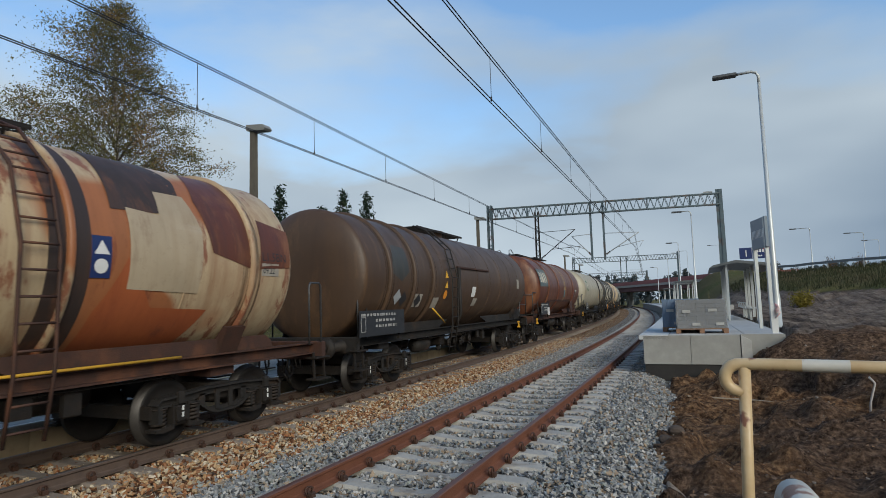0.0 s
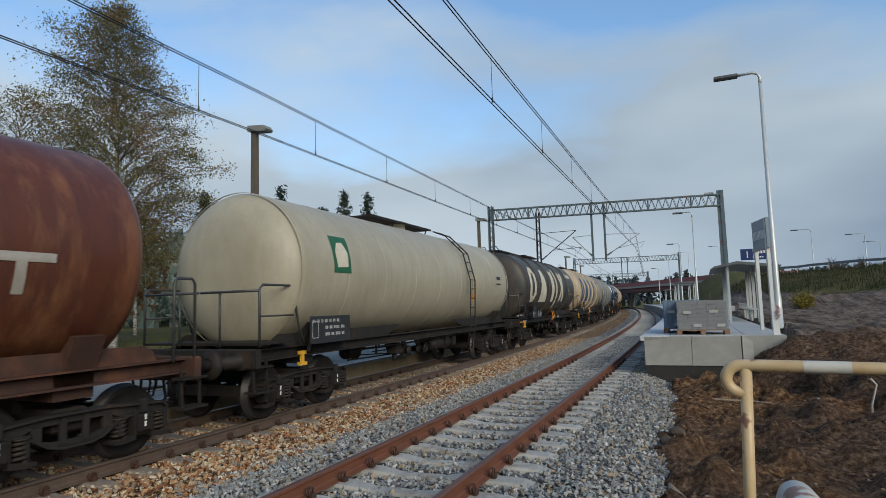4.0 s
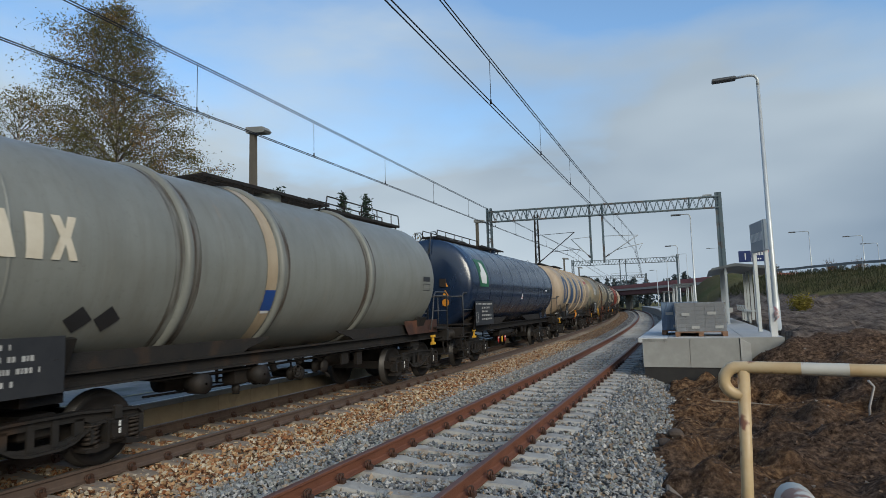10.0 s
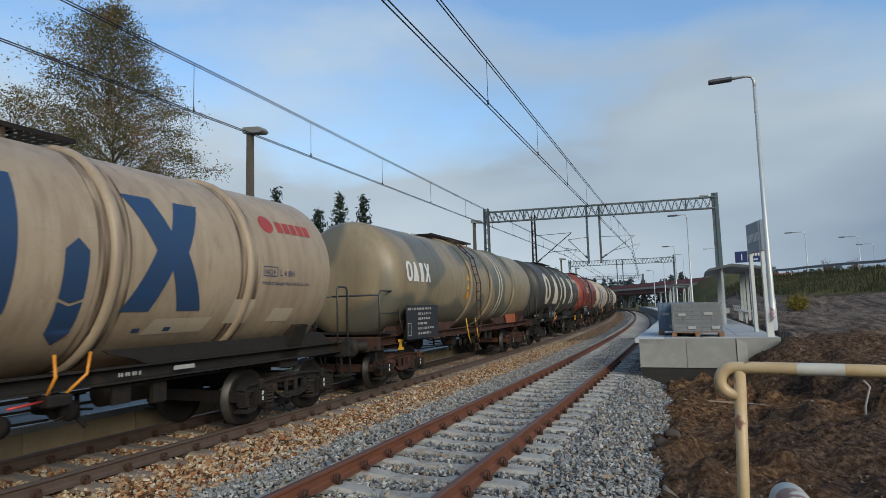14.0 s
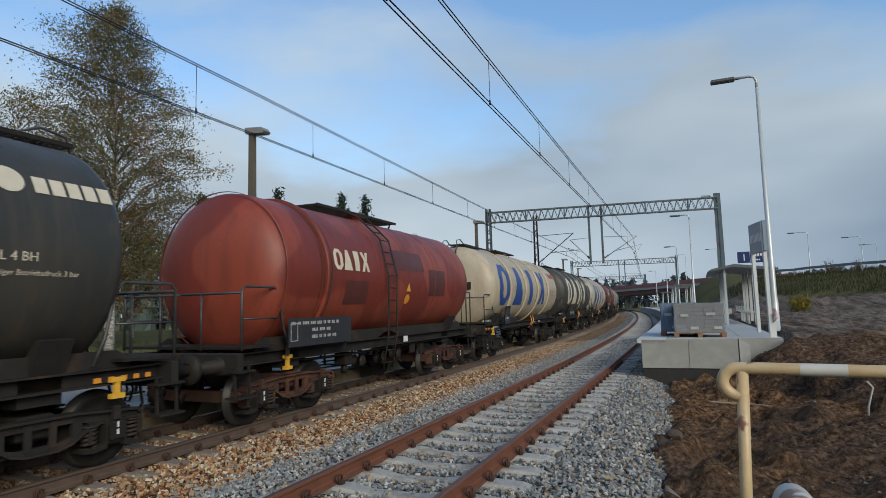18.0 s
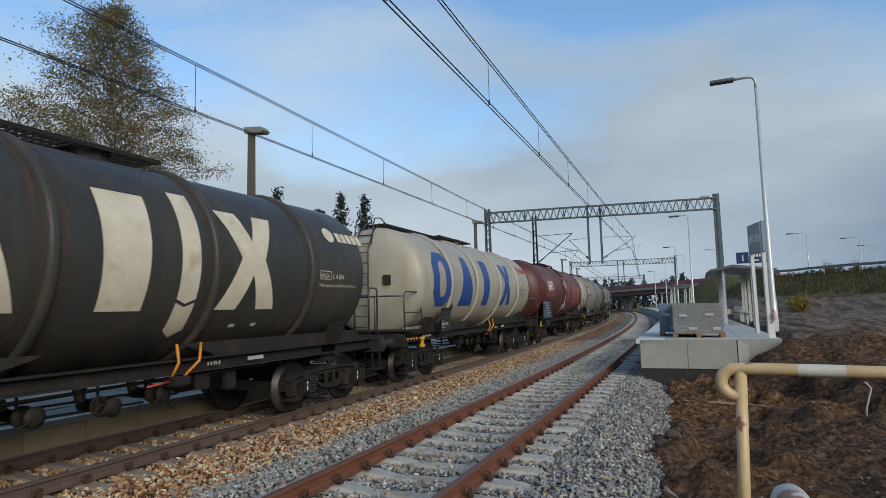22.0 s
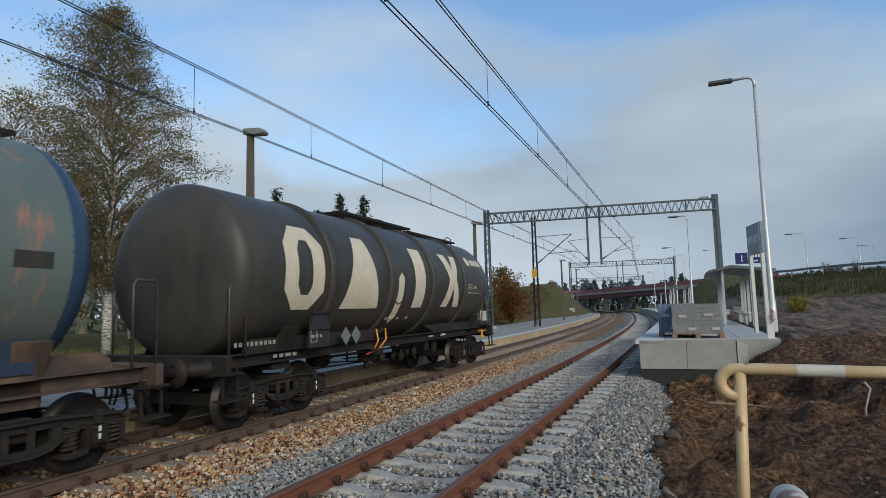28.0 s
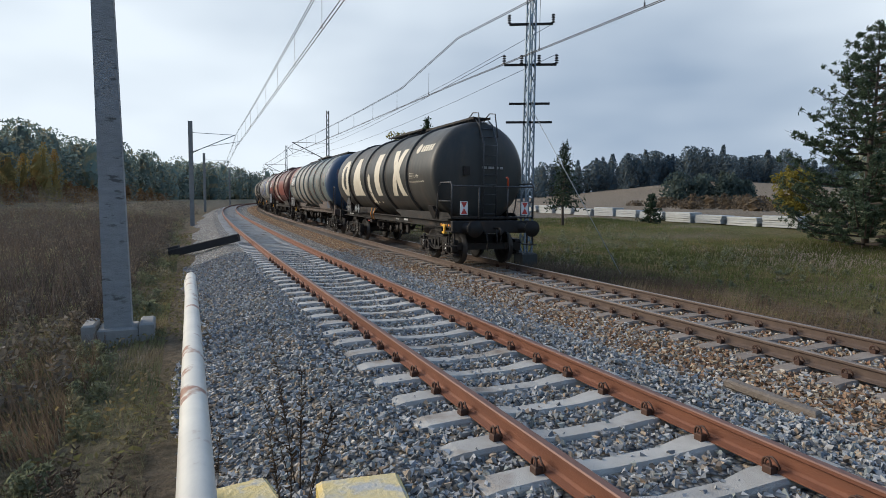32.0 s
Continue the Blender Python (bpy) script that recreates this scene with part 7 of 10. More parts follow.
    decal(w, "yellow_disc", [[(0.07 * math.cos(k * 0.524), 0.07 * math.sin(k * 0.524)) for k in range(12)]], h - 3.6, arc(2.2), GREYPATCH, lift=0.010)
    bm = bmesh.new()
    lathe(bm, [(b - 0.62, TANK_R + 0.008)] + [(b - 0.6 + 0.61 * math.sin(k * 0.1745), (TANK_R + 0.008) * min(1.0, math.cos(k * 0.1745) ** 0.72)) for k in range(1, 9)] + [(b + 0.012, 0.01)], 56, "Y", close=False)
    move(bm, Matrix.Translation((0, 0, TANK_Z)))
    part("sprayed_end", bm, BLUEPAINT, w, "blue sprayed end with rust above")
    skirt_plate(w, h - 4.4, h - 2.2, 1.2, 1.6, 1.14, DUSTY_FRAME)
    skirt_plate(w, h - 3.1, h - 2.25, 1.28, 1.66, 1.17, MATS["plate_navy"], "blank_plate")
    WAGONS.append(w)
    w = big_marks_wagon(L[17], SLATE_BROWN, WHITE_INK, WHITE_INK, 28, "rear", "dusty slate tank wagon with cream block marks at the train's tail", (3.27, 5.76, 8.24, 10.72), ((1.8, 3.0), (3.72, 5.3), (6.85, 7.9), (9.0, 10.38)), (6.15, False), 11.2, 10.97, 2.62, 5.6)
    h = L[17] / 2
    # tail plates: white with red wedges
    for x in (-0.95, 0.95):
        bm = bmesh.new()
        box(bm, x - 0.11, x + 0.11, h - 0.60, h - 0.585, 1.42, 1.78)
        p = part("tail_plate", bm, WHITE, w, "white tail board with red wedges")
        bm = bmesh.new()
        for sg in (1, -1):
            extrude_profile(bm, [(x - 0.09 * sg, 1.60 + sg * 0.16), (x + 0.09 * sg, 1.60 + sg * 0.16), (x, 1.60)], h - 0.585, h - 0.581, "Y")
        part("wedge", bm, RED, p)
    e = h - 1.35
    bm = bmesh.new()
    k = -0.62
    for i in range(14):
        if i not in (2, 5, 10):
            box(bm, k, k + 0.032, e + 0.005, e + 0.02, TANK_Z + 0.10, TANK_Z + 0.17)
        k += 0.048
    part("stencilled_mark", bm, CHALK, w)["kind"] = "stuff"
    bm = bmesh.new()
    tube(bm, [(LADDER_X - 0.3, h - 0.70, 2.16), (LADDER_X - 0.3, h - 0.68, 2.42), (LADDER_X - 0.24, h - 0.66, 2.46)], 0.03, 8)
    part("brake_valve_handle", bm, mat("signal_red", (0.60, 0.09, 0.03), 0.5), w, "orange-red valve handle")
    WAGONS.append(w)


add_wagons()

# ---- loose stones ----
stones("ballast_stones_new", -26, 34, -3.2, 2.15, 104000, 0.060, on_bed(0.0, -62.07, 0.09, 0.97), STONES_GREY, "loose grey crushed stones of the new track", 3, 1.6)
STONES_DUSTY = stone_mat("dusty_ballast", [(0.29, 0.21, 0.14), (0.34, 0.28, 0.20), (0.20, 0.125, 0.08), (0.40, 0.35, 0.28), (0.25, 0.16, 0.10), (0.26, 0.25, 0.235), (0.22, 0.19, 0.16), (0.13, 0.085, 0.06), (0.33, 0.32, 0.30), (0.24, 0.13, 0.075)])
stones("ballast_stones_dusty", -24, 0, 2.2, 6.3, 26000, 0.066, on_bed(TRACK_GAP, -45.1, 0.085, 0.7), STONES_DUSTY, "dusty brown and grey crushed stones round the old track", 6, 1.6)
stones("ballast_stones_old", 0, 34, 2.2, 6.3, 36000, 0.07, on_bed(TRACK_GAP, -45.1, 0.085, 0.7), STONES_BROWN, "loose rust-brown crushed stones round the old track", 4, 1.6)
stones("ballast_stones_mixed", -26, 34, 1.9, 2.6, 5000, 0.064, on_bed(0.0, -62.07, 0.09, 0.9), STONES_GREY, "grey stones spilt between the tracks", 5, 1.6)

# ---- the new platform ----
PLAT_S, PLAT_Z = 16.35, 0.76
new_plat = thing("new_platform", Matrix.Identity(4), "unfinished pale concrete platform with a black sealed footing", "platform", kind="structure")
body = [(-1.70, -0.6), (-1.70, PLAT_Z - 0.06), (-1.67, PLAT_Z - 0.05), (-1.67, PLAT_Z), (-4.95, PLAT_Z), (-4.95, -0.6)]
part("platform_body", sweep("platform_body", [(u, z) for u, z in body], PLAT_S + 0.16, 140, 2.0, 0.0, CONC_NEW), None, new_plat)
part("platform_kerb", sweep("platform_kerb", [(-1.60, PLAT_Z - 0.10), (-1.60, PLAT_Z + 0.006), (-2.3, PLAT_Z + 0.006), (-2.3, PLAT_Z - 0.10)], PLAT_S, 140, 1.0, 0.0, mat("kerb_concrete", (0.56, 0.57, 0.56), 0.75, 0, (0.48, 0.49, 0.48), 3, 0.7)), None, new_plat)
for u0, u1 in ((-1.70, -2.82), (-2.83, -3.95)):
    bm = bmesh.new()
    box(bm, -u0 + 0.0, -u1, 0.0, 0.15, 0.03, PLAT_Z - 0.002, bevel=0.008)
    part("wall_panel", bm, CONC_NEW, new_plat, m=line_pose(PLAT_S, 0, 0))
bm = bmesh.new()
box(bm, 1.72, 4.4, 0.03, 0.14, -0.75, 0.03)
part("sealed_footing", bm, BITUMEN, new_plat, "black bitumen-sealed footing", m=line_pose(PLAT_S, 0, 0))
bm = bmesh.new()
extrude_profile(bm, [(3.97, -0.5), (4.9, 0.45), (4.9, PLAT_Z - 0.004), (3.97, PLAT_Z - 0.004)], 0.2, 0.35, "Y")
part("wing_wall", bm, CONC_NEW, new_plat, m=line_pose(PLAT_S, 0, 0))
bm = bmesh.new()
extrude_profile(bm, [(3.97, 0.05), (4.2, 0.05), (4.2, 0.62), (3.97, PLAT_Z - 0.01)], -0.02, 0.2, "Y")
part("wall_stub", bm, CONC, new_plat, m=line_pose(PLAT_S, 0, 0))
# paving slabs on the platform
PAVER = bmesh.new()
box(PAVER, 0.005, 0.857, 0.005, 0.795, 0.0, 0.03, bevel=0.006)
PAVER = finish(PAVER, "paving_slab", mat("paving", (0.43, 0.43, 0.42), 0.8, 0, (0.35, 0.35, 0.34), 4, 0.7, 0.2, 60, obrand=0.07))
for i in range(30):
    for j in range(3):
        part("paving_slab", PAVER, None, new_plat, m=line_pose(PLAT_S + 0.2 + i * 0.8, 0, 0) @ Matrix.Translation((2.33 + j * 0.862, 0, PLAT_Z - 0.02)))

# pallets with wrapped blocks
BLOCKS = mat("paving_block", (0.20, 0.20, 0.20), 0.9, 0, (0.14, 0.14, 0.14), 6, 0.8, 0.4, 60, island=0.12)


def film_mat(name, tint, clear):
    """Stretch film: partly clear, partly a milky gloss."""
    m = mat(name, tint, 0.22, 0, tuple(0.7 * c for c in tint), 7, 0.9, 0.6, 16, (1, 1, 0.4))
    n, l = m.node_tree.nodes, m.node_tree.links
    mx, tr = n.new("ShaderNodeMixShader"), n.new("ShaderNodeBsdfTransparent")
    mx.inputs[0].default_value = clear
    l.new(n["Principled BSDF"].outputs[0], mx.inputs[1])
    l.new(tr.outputs[0], mx.inputs[2])
    l.new(mx.outputs[0], n["Material Output"].inputs["Surface"])
    return m


WRAP = film_mat("clear_film", (0.40, 0.41, 0.42), 0.55)
WRAP_BLUE = film_mat("bluish_film", (0.20, 0.28, 0.40), 0.3)


def pallet_load(m, w, d, h, wrap, label):
    t = thing("pallet_load", m, label, "pallet", "pallets on the platform")
    for k in range(3):
        bm = bmesh.new()
        x = -w / 2 + 0.06 + k * (w - 0.12) / 2
        for k2 in range(3):
            y = -d / 2 + 0.06 + k2 * (d - 0.12) / 2
            box(bm, x - 0.06, x + 0.06, y - 0.06, y + 0.06, 0.02, 0.10)
        box(bm, x - 0.055, x + 0.055, -d / 2, d / 2, 0.0, 0.02)
        part("bearer", bm, WOOD, t)
    for k in range(6):
        bm = bmesh.new()
        y = -d / 2 + 0.07 + k * (d - 0.14) / 5
        box(bm, -w / 2, w / 2, y - 0.055, y + 0.055, 0.10, 0.125)
        part("deck_board", bm, WOOD, t)
    # courses of blocks, the film drawn tight round them in slanting creases
    rng = random.Random(label)
    rows = 7
    for i in range(rows):
        bm = bmesh.new()
        z0 = 0.13 + h * i / rows
        n = 5
        for k in range(n):
            x0 = -w / 2 + 0.04 + (w - 0.08) * k / n
            j = rng.uniform(-0.008, 0.008)
            box(bm, x0 + 0.004, x0 + (w - 0.08) / n - 0.004, -d / 2 + 0.045 + j, d / 2 - 0.045 + j, z0 + 0.003, z0 + h / rows - 0.003, bevel=0.006)
        part("block_course", bm, BLOCKS, t, "grey paving blocks")
    bm = bmesh.new()
    ring, cols, lv = [], 30, 10
    per = [(-1, -1, 1, -1), (1, -1, 1, 1), (1, 1, -1, 1), (-1, 1, -1, -1)]
    for q in range(lv + 1):
        line = []
        for ax, ay, bx, by in per:
            for k in range(cols):
                f = k / cols
                px, py = ax + (bx - ax) * f, ay + (by - ay) * f
                cr = 0.012 * abs(math.sin(f * 31 + q * 1.3 + 2 * math.sin(q * 0.9 + f * 7))) + rng.uniform(0, 0.007)
                line.append(bm.verts.new((px * (w / 2 - 0.028 + cr), py * (d / 2 - 0.030 + cr), 0.12 + (h + 0.02) * q / lv)))
        ring.append(line)
    for p, q in zip(ring, ring[1:]):
        for k in range(len(p)):
            j = (k + 1) % len(p)
            bm.faces.new((p[k], p[j], q[j], q[k]))
    bm.faces.new(ring[-1])
    part("film_wrap", bm, wrap, t, "creased stretch film")
    for x, z, ww in ((-w * 0.28, h * 0.72, 0.24), (w * 0.22, h * 0.75, 0.26), (-w * 0.1, 0.2, 0.24), (w * 0.35, 0.2, 0.24)):
        bm = bmesh.new()
        box(bm, x - ww * 0.4, x + ww * 0.4, -d / 2 + 0.002, -d / 2 + 0.006, z, z + 0.075)
        part("paper_label", bm, CHALK, t)
    return t


pallet_load(line_pose(17.4, -3.12, PLAT_Z + 0.012), 1.25, 1.0, 0.74, WRAP, "grey paving blocks wrapped in clear film on a wooden pallet")
pallet_load(line_pose(18.5, -2.62, PLAT_Z + 0.012), 1.0, 1.2, 0.76, WRAP_BLUE, "second stack of blocks in bluish wrap on the platform")

# lamp posts of the new platform
POSTW = mat("pale_post_paint", (0.55, 0.57, 0.56), 0.4, 0.3, (0.48, 0.50, 0.49), 3, 0.6)


def street_lamp(name, base, height, arm, turn, r=0.085, group="new lamp posts", label="tall pale steel lamp post with a curved arm and flat head"):
    t = thing(name, Matrix.Translation(base) @ Matrix.Rotation(radians(turn), 4, "Z"), label, "street lamp", group)
    bm = bmesh.new()
    lathe(bm, [(0, r * 1.9), (0.03, r * 1.9), (0.03, r * 1.25), (0.9, r * 1.2), (1.0, r), (height - 0.35, r * 0.55)], 14, "Z")
    part("pole", bm, POSTW, t)
    bm = bmesh.new()
    tube(bm, [(0, 0, height - 0.4), (0, 0, height - 0.15), (-0.06, 0, height - 0.03), (-0.2, 0, height + 0.02), (-arm + 0.35, 0, height + 0.0)], r * 0.52, 8)
    part("arm", bm, POSTW, t)
    bm = bmesh.new()
    box(bm, -arm - 0.32, -arm + 0.36, -0.13, 0.13, height - 0.06, height + 0.05, bevel=0.03)
    part("lamp_head", bm, mat("lamp_head_grey", (0.10, 0.105, 0.11), 0.5), t)
    return t


street_lamp("platform_lamp", (2.03, 20.1, PLAT_Z), 7.75, 0.95, 0)
for s in (45.0, 70.0, 95.0, 122.0):
    p = on_line(s, -3.75, PLAT_Z)
    street_lamp("platform_lamp", p, 7.0, 0.95, math.degrees(heading(s)), 0.07)

# name board seen edge-on, number sign, shelter, marker post
BOARD = mat("board_grey", (0.20, 0.24, 0.28), 0.4, 0, (0.16, 0.2, 0.24), 3, 0.6)
t = thing("name_board", Matrix.Translation((1.62, 18.93, PLAT_Z)) @ Matrix.Rotation(radians(-78), 4, "Z"), "blue-grey station name board on two white posts", "sign board")
bm = bmesh.new()
box(bm, -0.62, 0.62, -0.04, 0.04, 2.25, 3.1, bevel=0.012)
p = part("board", bm, BOARD, t)
for i in range(9):
    bm = bmesh.new()
    box(bm, -0.5 + i * 0.11, -0.44 + i * 0.11, -0.046, -0.04, 2.55, 2.78)
    part("faded_letter_bar", bm, WHITE, p)
for x in (-0.5, 0.5):
    bm = bmesh.new()
    box(bm, x - 0.05, x + 0.05, -0.045, 0.045, 0.0, 3.1 if x > 0 else 2.25, bevel=0.01)
    part("post", bm, POSTW, t)
t = thing("platform_number_sign", Matrix.Translation((1.36, 23.95, PLAT_Z)), "dark blue platform number sign with a red corner", "sign")
bm = bmesh.new()
box(bm, 0.0, 1.08, -0.03, 0.03, 2.26, 2.66, bevel=0.01)
p = part("panel", bm, BLUE_SIGN, t)
flat_writing(p, "1", 0.34, Matrix.Translation((0.13, -0.034, 2.34)) @ Matrix.Rotation(math.pi / 2, 4, "X"), WHITE)
bm = bmesh.new()
for i in range(5):
    box(bm, 0.46 + i * 0.09, 0.52 + i * 0.09, -0.034, -0.03, 2.48, 2.58)
for i in range(4):
    box(bm, 0.46 + i * 0.07, 0.51 + i * 0.07, -0.034, -0.03, 2.33, 2.38)
part("letter_bars", bm, WHITE, p)
bm = bmesh.new()
box(bm, 0.78, 1.08, -0.036, -0.03, 2.58, 2.66)
part("red_corner", bm, RED, p)
bm = bmesh.new()
box(bm, 0.40, 0.41, -0.036, -0.03, 2.27, 2.65)
part("divider", bm, WHITE, p)
bm = bmesh.new()
box(bm, 0.86, 0.94, 0.03, 0.11, 0.0, 2.75)
part("post", bm, POSTW, t)

shel = thing("waiting_shelter", Matrix.Translation((1.5, 27.2, PLAT_Z)), "grey metal waiting shelter with a sloping roof and slatted seats", "shelter")
ROOF = mat("shelter_roof", (0.15, 0.16, 0.16), 0.5, 0.3, (0.11, 0.12, 0.12), 3, 0.6)
bm = bmesh.new()
extrude_profile(bm, [(-1.15, 2.05), (-1.0, 2.16), (-0.2, 2.32), (1.2, 2.12), (1.2, 2.02), (-0.2, 2.22), (-1.0, 2.08)], -1.9, 4.5, "Y")
part("roof", bm, ROOF, shel)
for y in (-1.6, 0.4, 2.4, 4.2):
    bm = bmesh.new()
    box(bm, -0.58, -0.50, y - 0.04, y + 0.04, 0.0, 2.2)
    part("front_post", bm, POSTW, shel)
    bm = bmesh.new()
    box(bm, 0.40, 0.50, y - 0.05, y + 0.05, 0.0, 2.15)
    part("rear_post", bm, POSTW, shel)
for k in range(4):
    bm = bmesh.new()
    box(bm, 0.05, 0.42, -1.3 + k * 1.4, -0.25 + k * 1.4, 0.45, 0.49)
    part("seat", bm, POSTW, shel)
    bm = bmesh.new()
    tube(bm, [(0.08, -1.3 + k * 1.4, 0.47), (0.05, -1.3 + k * 1.4, 0.68), (0.05, -0.25 + k * 1.4, 0.68), (0.08, -0.25 + k * 1.4, 0.47)], 0.018, 6)
    part("armrest", bm, POSTW, shel)
    bm = bmesh.new()
    bar(bm, (0.25, -0.8 + k * 1.4, 0.0), (0.25, -0.8 + k * 1.4, 0.46), 0.07)
    part("leg", bm, POSTW, shel)
for s in (52, 60, 88):
    p = on_line(s, -3.2, PLAT_Z)
    t = thing("far_shelter", Matrix.Translation(p) @ Matrix.Rotation(heading(s), 4, "Z"), "small grey platform shelter further along", "shelter")
    bm = bmesh.new()
    box(bm, -0.7, 0.9, -1.5, 1.5, 2.2, 2.3)
    part("roof", bm, ROOF, t)
    for x, y in ((-0.5, -1.3), (0.7, -1.3), (-0.5, 1.3), (0.7, 1.3)):
        bm = bmesh.new()
        box(bm, x - 0.04, x + 0.04, y - 0.04, y + 0.04, 0, 2.2)
        part("post", bm, POSTW, t)
t = thing("marker_post", Matrix.Translation((1.62, 16.75, PLAT_Z - 0.01)), "white stake with a ragged red and white tape", "marker post")
bm = bmesh.new()
box(bm, -0.07, 0.07, -0.02, 0.02, 0, 0.72)
part("stake", bm, WHITE, t)
bm = bmesh.new()
for i in range(5):
    a = rnd(-0.05, 0.05)
    tube(bm, [(a, -0.03, 0.75 - 0.03 * i), (a + 0.08, -0.06, 0.68 - 0.05 * i), (a - 0.02, -0.05, 0.55 - 0.04 * i)], 0.016, 5)
part("tape", bm, mat("warning_tape", (0.62, 0.25, 0.25), 0.5, 0, (0.7, 0.65, 0.63), 9, 0.3), t)

# ---- the old low platform ----
OLD_TOP = 0.08
old_plat = thing("old_platform", Matrix.Identity(4), "old low concrete platform with a white edge line", "platform", kind="structure")
LP = TRACK_GAP + 1.68
part("platform_body", sweep("platform_body", [(LP + 0.32, -0.8), (LP + 0.32, OLD_TOP - 0.01), (LP + 5.3, OLD_TOP + 0.06), (LP + 5.3, -0.8)], 4.1, 130, 1.5, 0.0, mat("old_paving", (0.30, 0.29, 0.27), 0.9, 0, (0.22, 0.21, 0.19), 5, 0.8, 0.4, 50, third=(0.16, 0.16, 0.13), tscale=0.8, tpos=(0.55, 0.7))), None, old_plat)
WALLC = mat("old_platform_wall", (0.48, 0.37, 0.225), 0.9, 0, (0.37, 0.28, 0.17), 3.5, 0.8, 0.4, 50, third=(0.16, 0.12, 0.085), tscale=1.2, tpos=(0.60, 0.75), obrand=0.12)
bm = bmesh.new()
box(bm, -0.07, 0.07, 0.008, 0.992, -0.75, OLD_TOP - 0.10)
WALL_UNIT = finish(bm, "wall_unit", WALLC)
bm = bmesh.new()
box(bm, -0.36, 0.10, 0.006, 0.994, OLD_TOP - 0.10, OLD_TOP + 0.008, bevel=0.012)
EDGE_UNIT = finish(bm, "edge_slab", CONC)
bm = bmesh.new()
box(bm, 0.0, 0.09, 0.0, 1.0, OLD_TOP + 0.008, OLD_TOP + 0.012)
LINE_UNIT = finish(bm, "edge_line", WHITE)
for i in range(110):
    m = line_pose(4.1 + i, LP, 0)
    part("wall_unit", WALL_UNIT, None, old_plat, m=m)
    e = part("edge_slab", EDGE_UNIT, None, old_plat, m=m)
    part("edge_line", LINE_UNIT, None, e)
part("yellow_line", sweep("yellow_line", [(LP + 1.1, OLD_TOP + 0.022), (LP + 1.2, OLD_TOP + 0.022), (LP + 1.2, OLD_TOP + 0.02), (LP + 1.1, OLD_TOP + 0.02)], 4.4, 120, 2.0, 0, mat("worn_yellow_line", (0.50, 0.42, 0.20), 0.8, 0, (0.34, 0.31, 0.22), 6, 0.8)), None, old_plat)
bm = bmesh.new()
box(bm, -5.3, 0.05, -0.08, 0.0, -0.8, OLD_TOP - 0.02)
part("end_wall", bm, WALLC, old_plat, m=line_pose(4.1, LP, 0))

LAMP_CONC = mat("lamp_post_concrete", (0.12, 0.105, 0.08), 0.9, 0, (0.08, 0.07, 0.055), 4, 0.8, 0.3, 50)


def old_lamp(x, y, top):
    z = land_at(x, y)
    t = thing("old_platform_lamp", Matrix.Translation((x, y, z)), "old square concrete lamp post with a boxy grey head", "street lamp", "old lamp posts")
    bm = bmesh.new()
    h = top - z
    box(bm, -0.11, 0.11, -0.11, 0.11, 0, h)
    for v in bm.verts:
        if v.co.z > 1:
            v.co.x *= 0.72
            v.co.y *= 0.72
    part("post", bm, LAMP_CONC, t)
    bm = bmesh.new()
    extrude_profile(bm, [(-0.16, h + 0.16), (0.46, h + 0.10), (0.56, h - 0.02), (0.5, h - 0.08), (-0.16, h - 0.02)], -0.16, 0.16, "Y")
    part("lamp_head", bm, mat("old_lamp_head", (0.24, 0.24, 0.22), 0.6, 0, (0.16, 0.16, 0.15), 4, 0.7), t)
    return t


for x, y, top in ((-13.0, 2.3, 7.15), (-12.17, 14.12, 7.15), (-12.75, 35.6, 7.05), (-14.2, 69.0, 6.9), (-16.0, 88.0, 6.9)):
    old_lamp(x, y, top)

t = thing("station_sign", Matrix.Translation((-14.3, 27.0, land_at(-14.3, 27.0))) @ Matrix.Rotation(radians(20), 4, "Z"), "blue station name sign on two white posts", "sign")
bm = bmesh.new()
box(bm, -0.62, 0.72, -0.03, 0.03, 2.7, 3.35, bevel=0.01)
p = part("panel", bm, mat("station_blue", (0.03, 0.07, 0.22), 0.4), t)
bm = bmesh.new()
for i in range(11):
    box(bm, -0.5 + i * 0.1, -0.43 + i * 0.1, -0.036, -0.03, 2.92, 3.08)
part("letter_bars", bm, WHITE, p)
for x in (-0.62, 0.72):
    bm = bmesh.new()
    box(bm, x - 0.08, x + 0.08, -0.06, 0.06, 0, 3.4)
    part("post", bm, POSTW, t)

# ---- the foot crossing ----
cross = thing("foot_crossing", Matrix.Identity(4), "concrete foot crossing with yellow edge stripes over the old track", "crossing", kind="structure")
SLAB = mat("crossing_slab", (0.36, 0.34, 0.29), 0.85, 0, (0.28, 0.26, 0.22), 3, 0.8, 0.3, 60, third=(0.20, 0.18, 0.15), tscale=1.4, tpos=(0.56, 0.72), obrand=0.08)
for u0, u1, z in ((2.58, 4.02, -0.175), (4.24, 5.52, -0.168), (5.74, 8.0, -0.175)):
    for k, (s0, s1) in enumerate(((-0.8, 0.7), (0.715, 2.25))):
        bm = bmesh.new()
        box(bm, -u1, -u0, s0, s1, -0.40, z, bevel=0.02)
        part("crossing_slab", bm, SLAB, cross, m=line_pose(0, 0, 0))
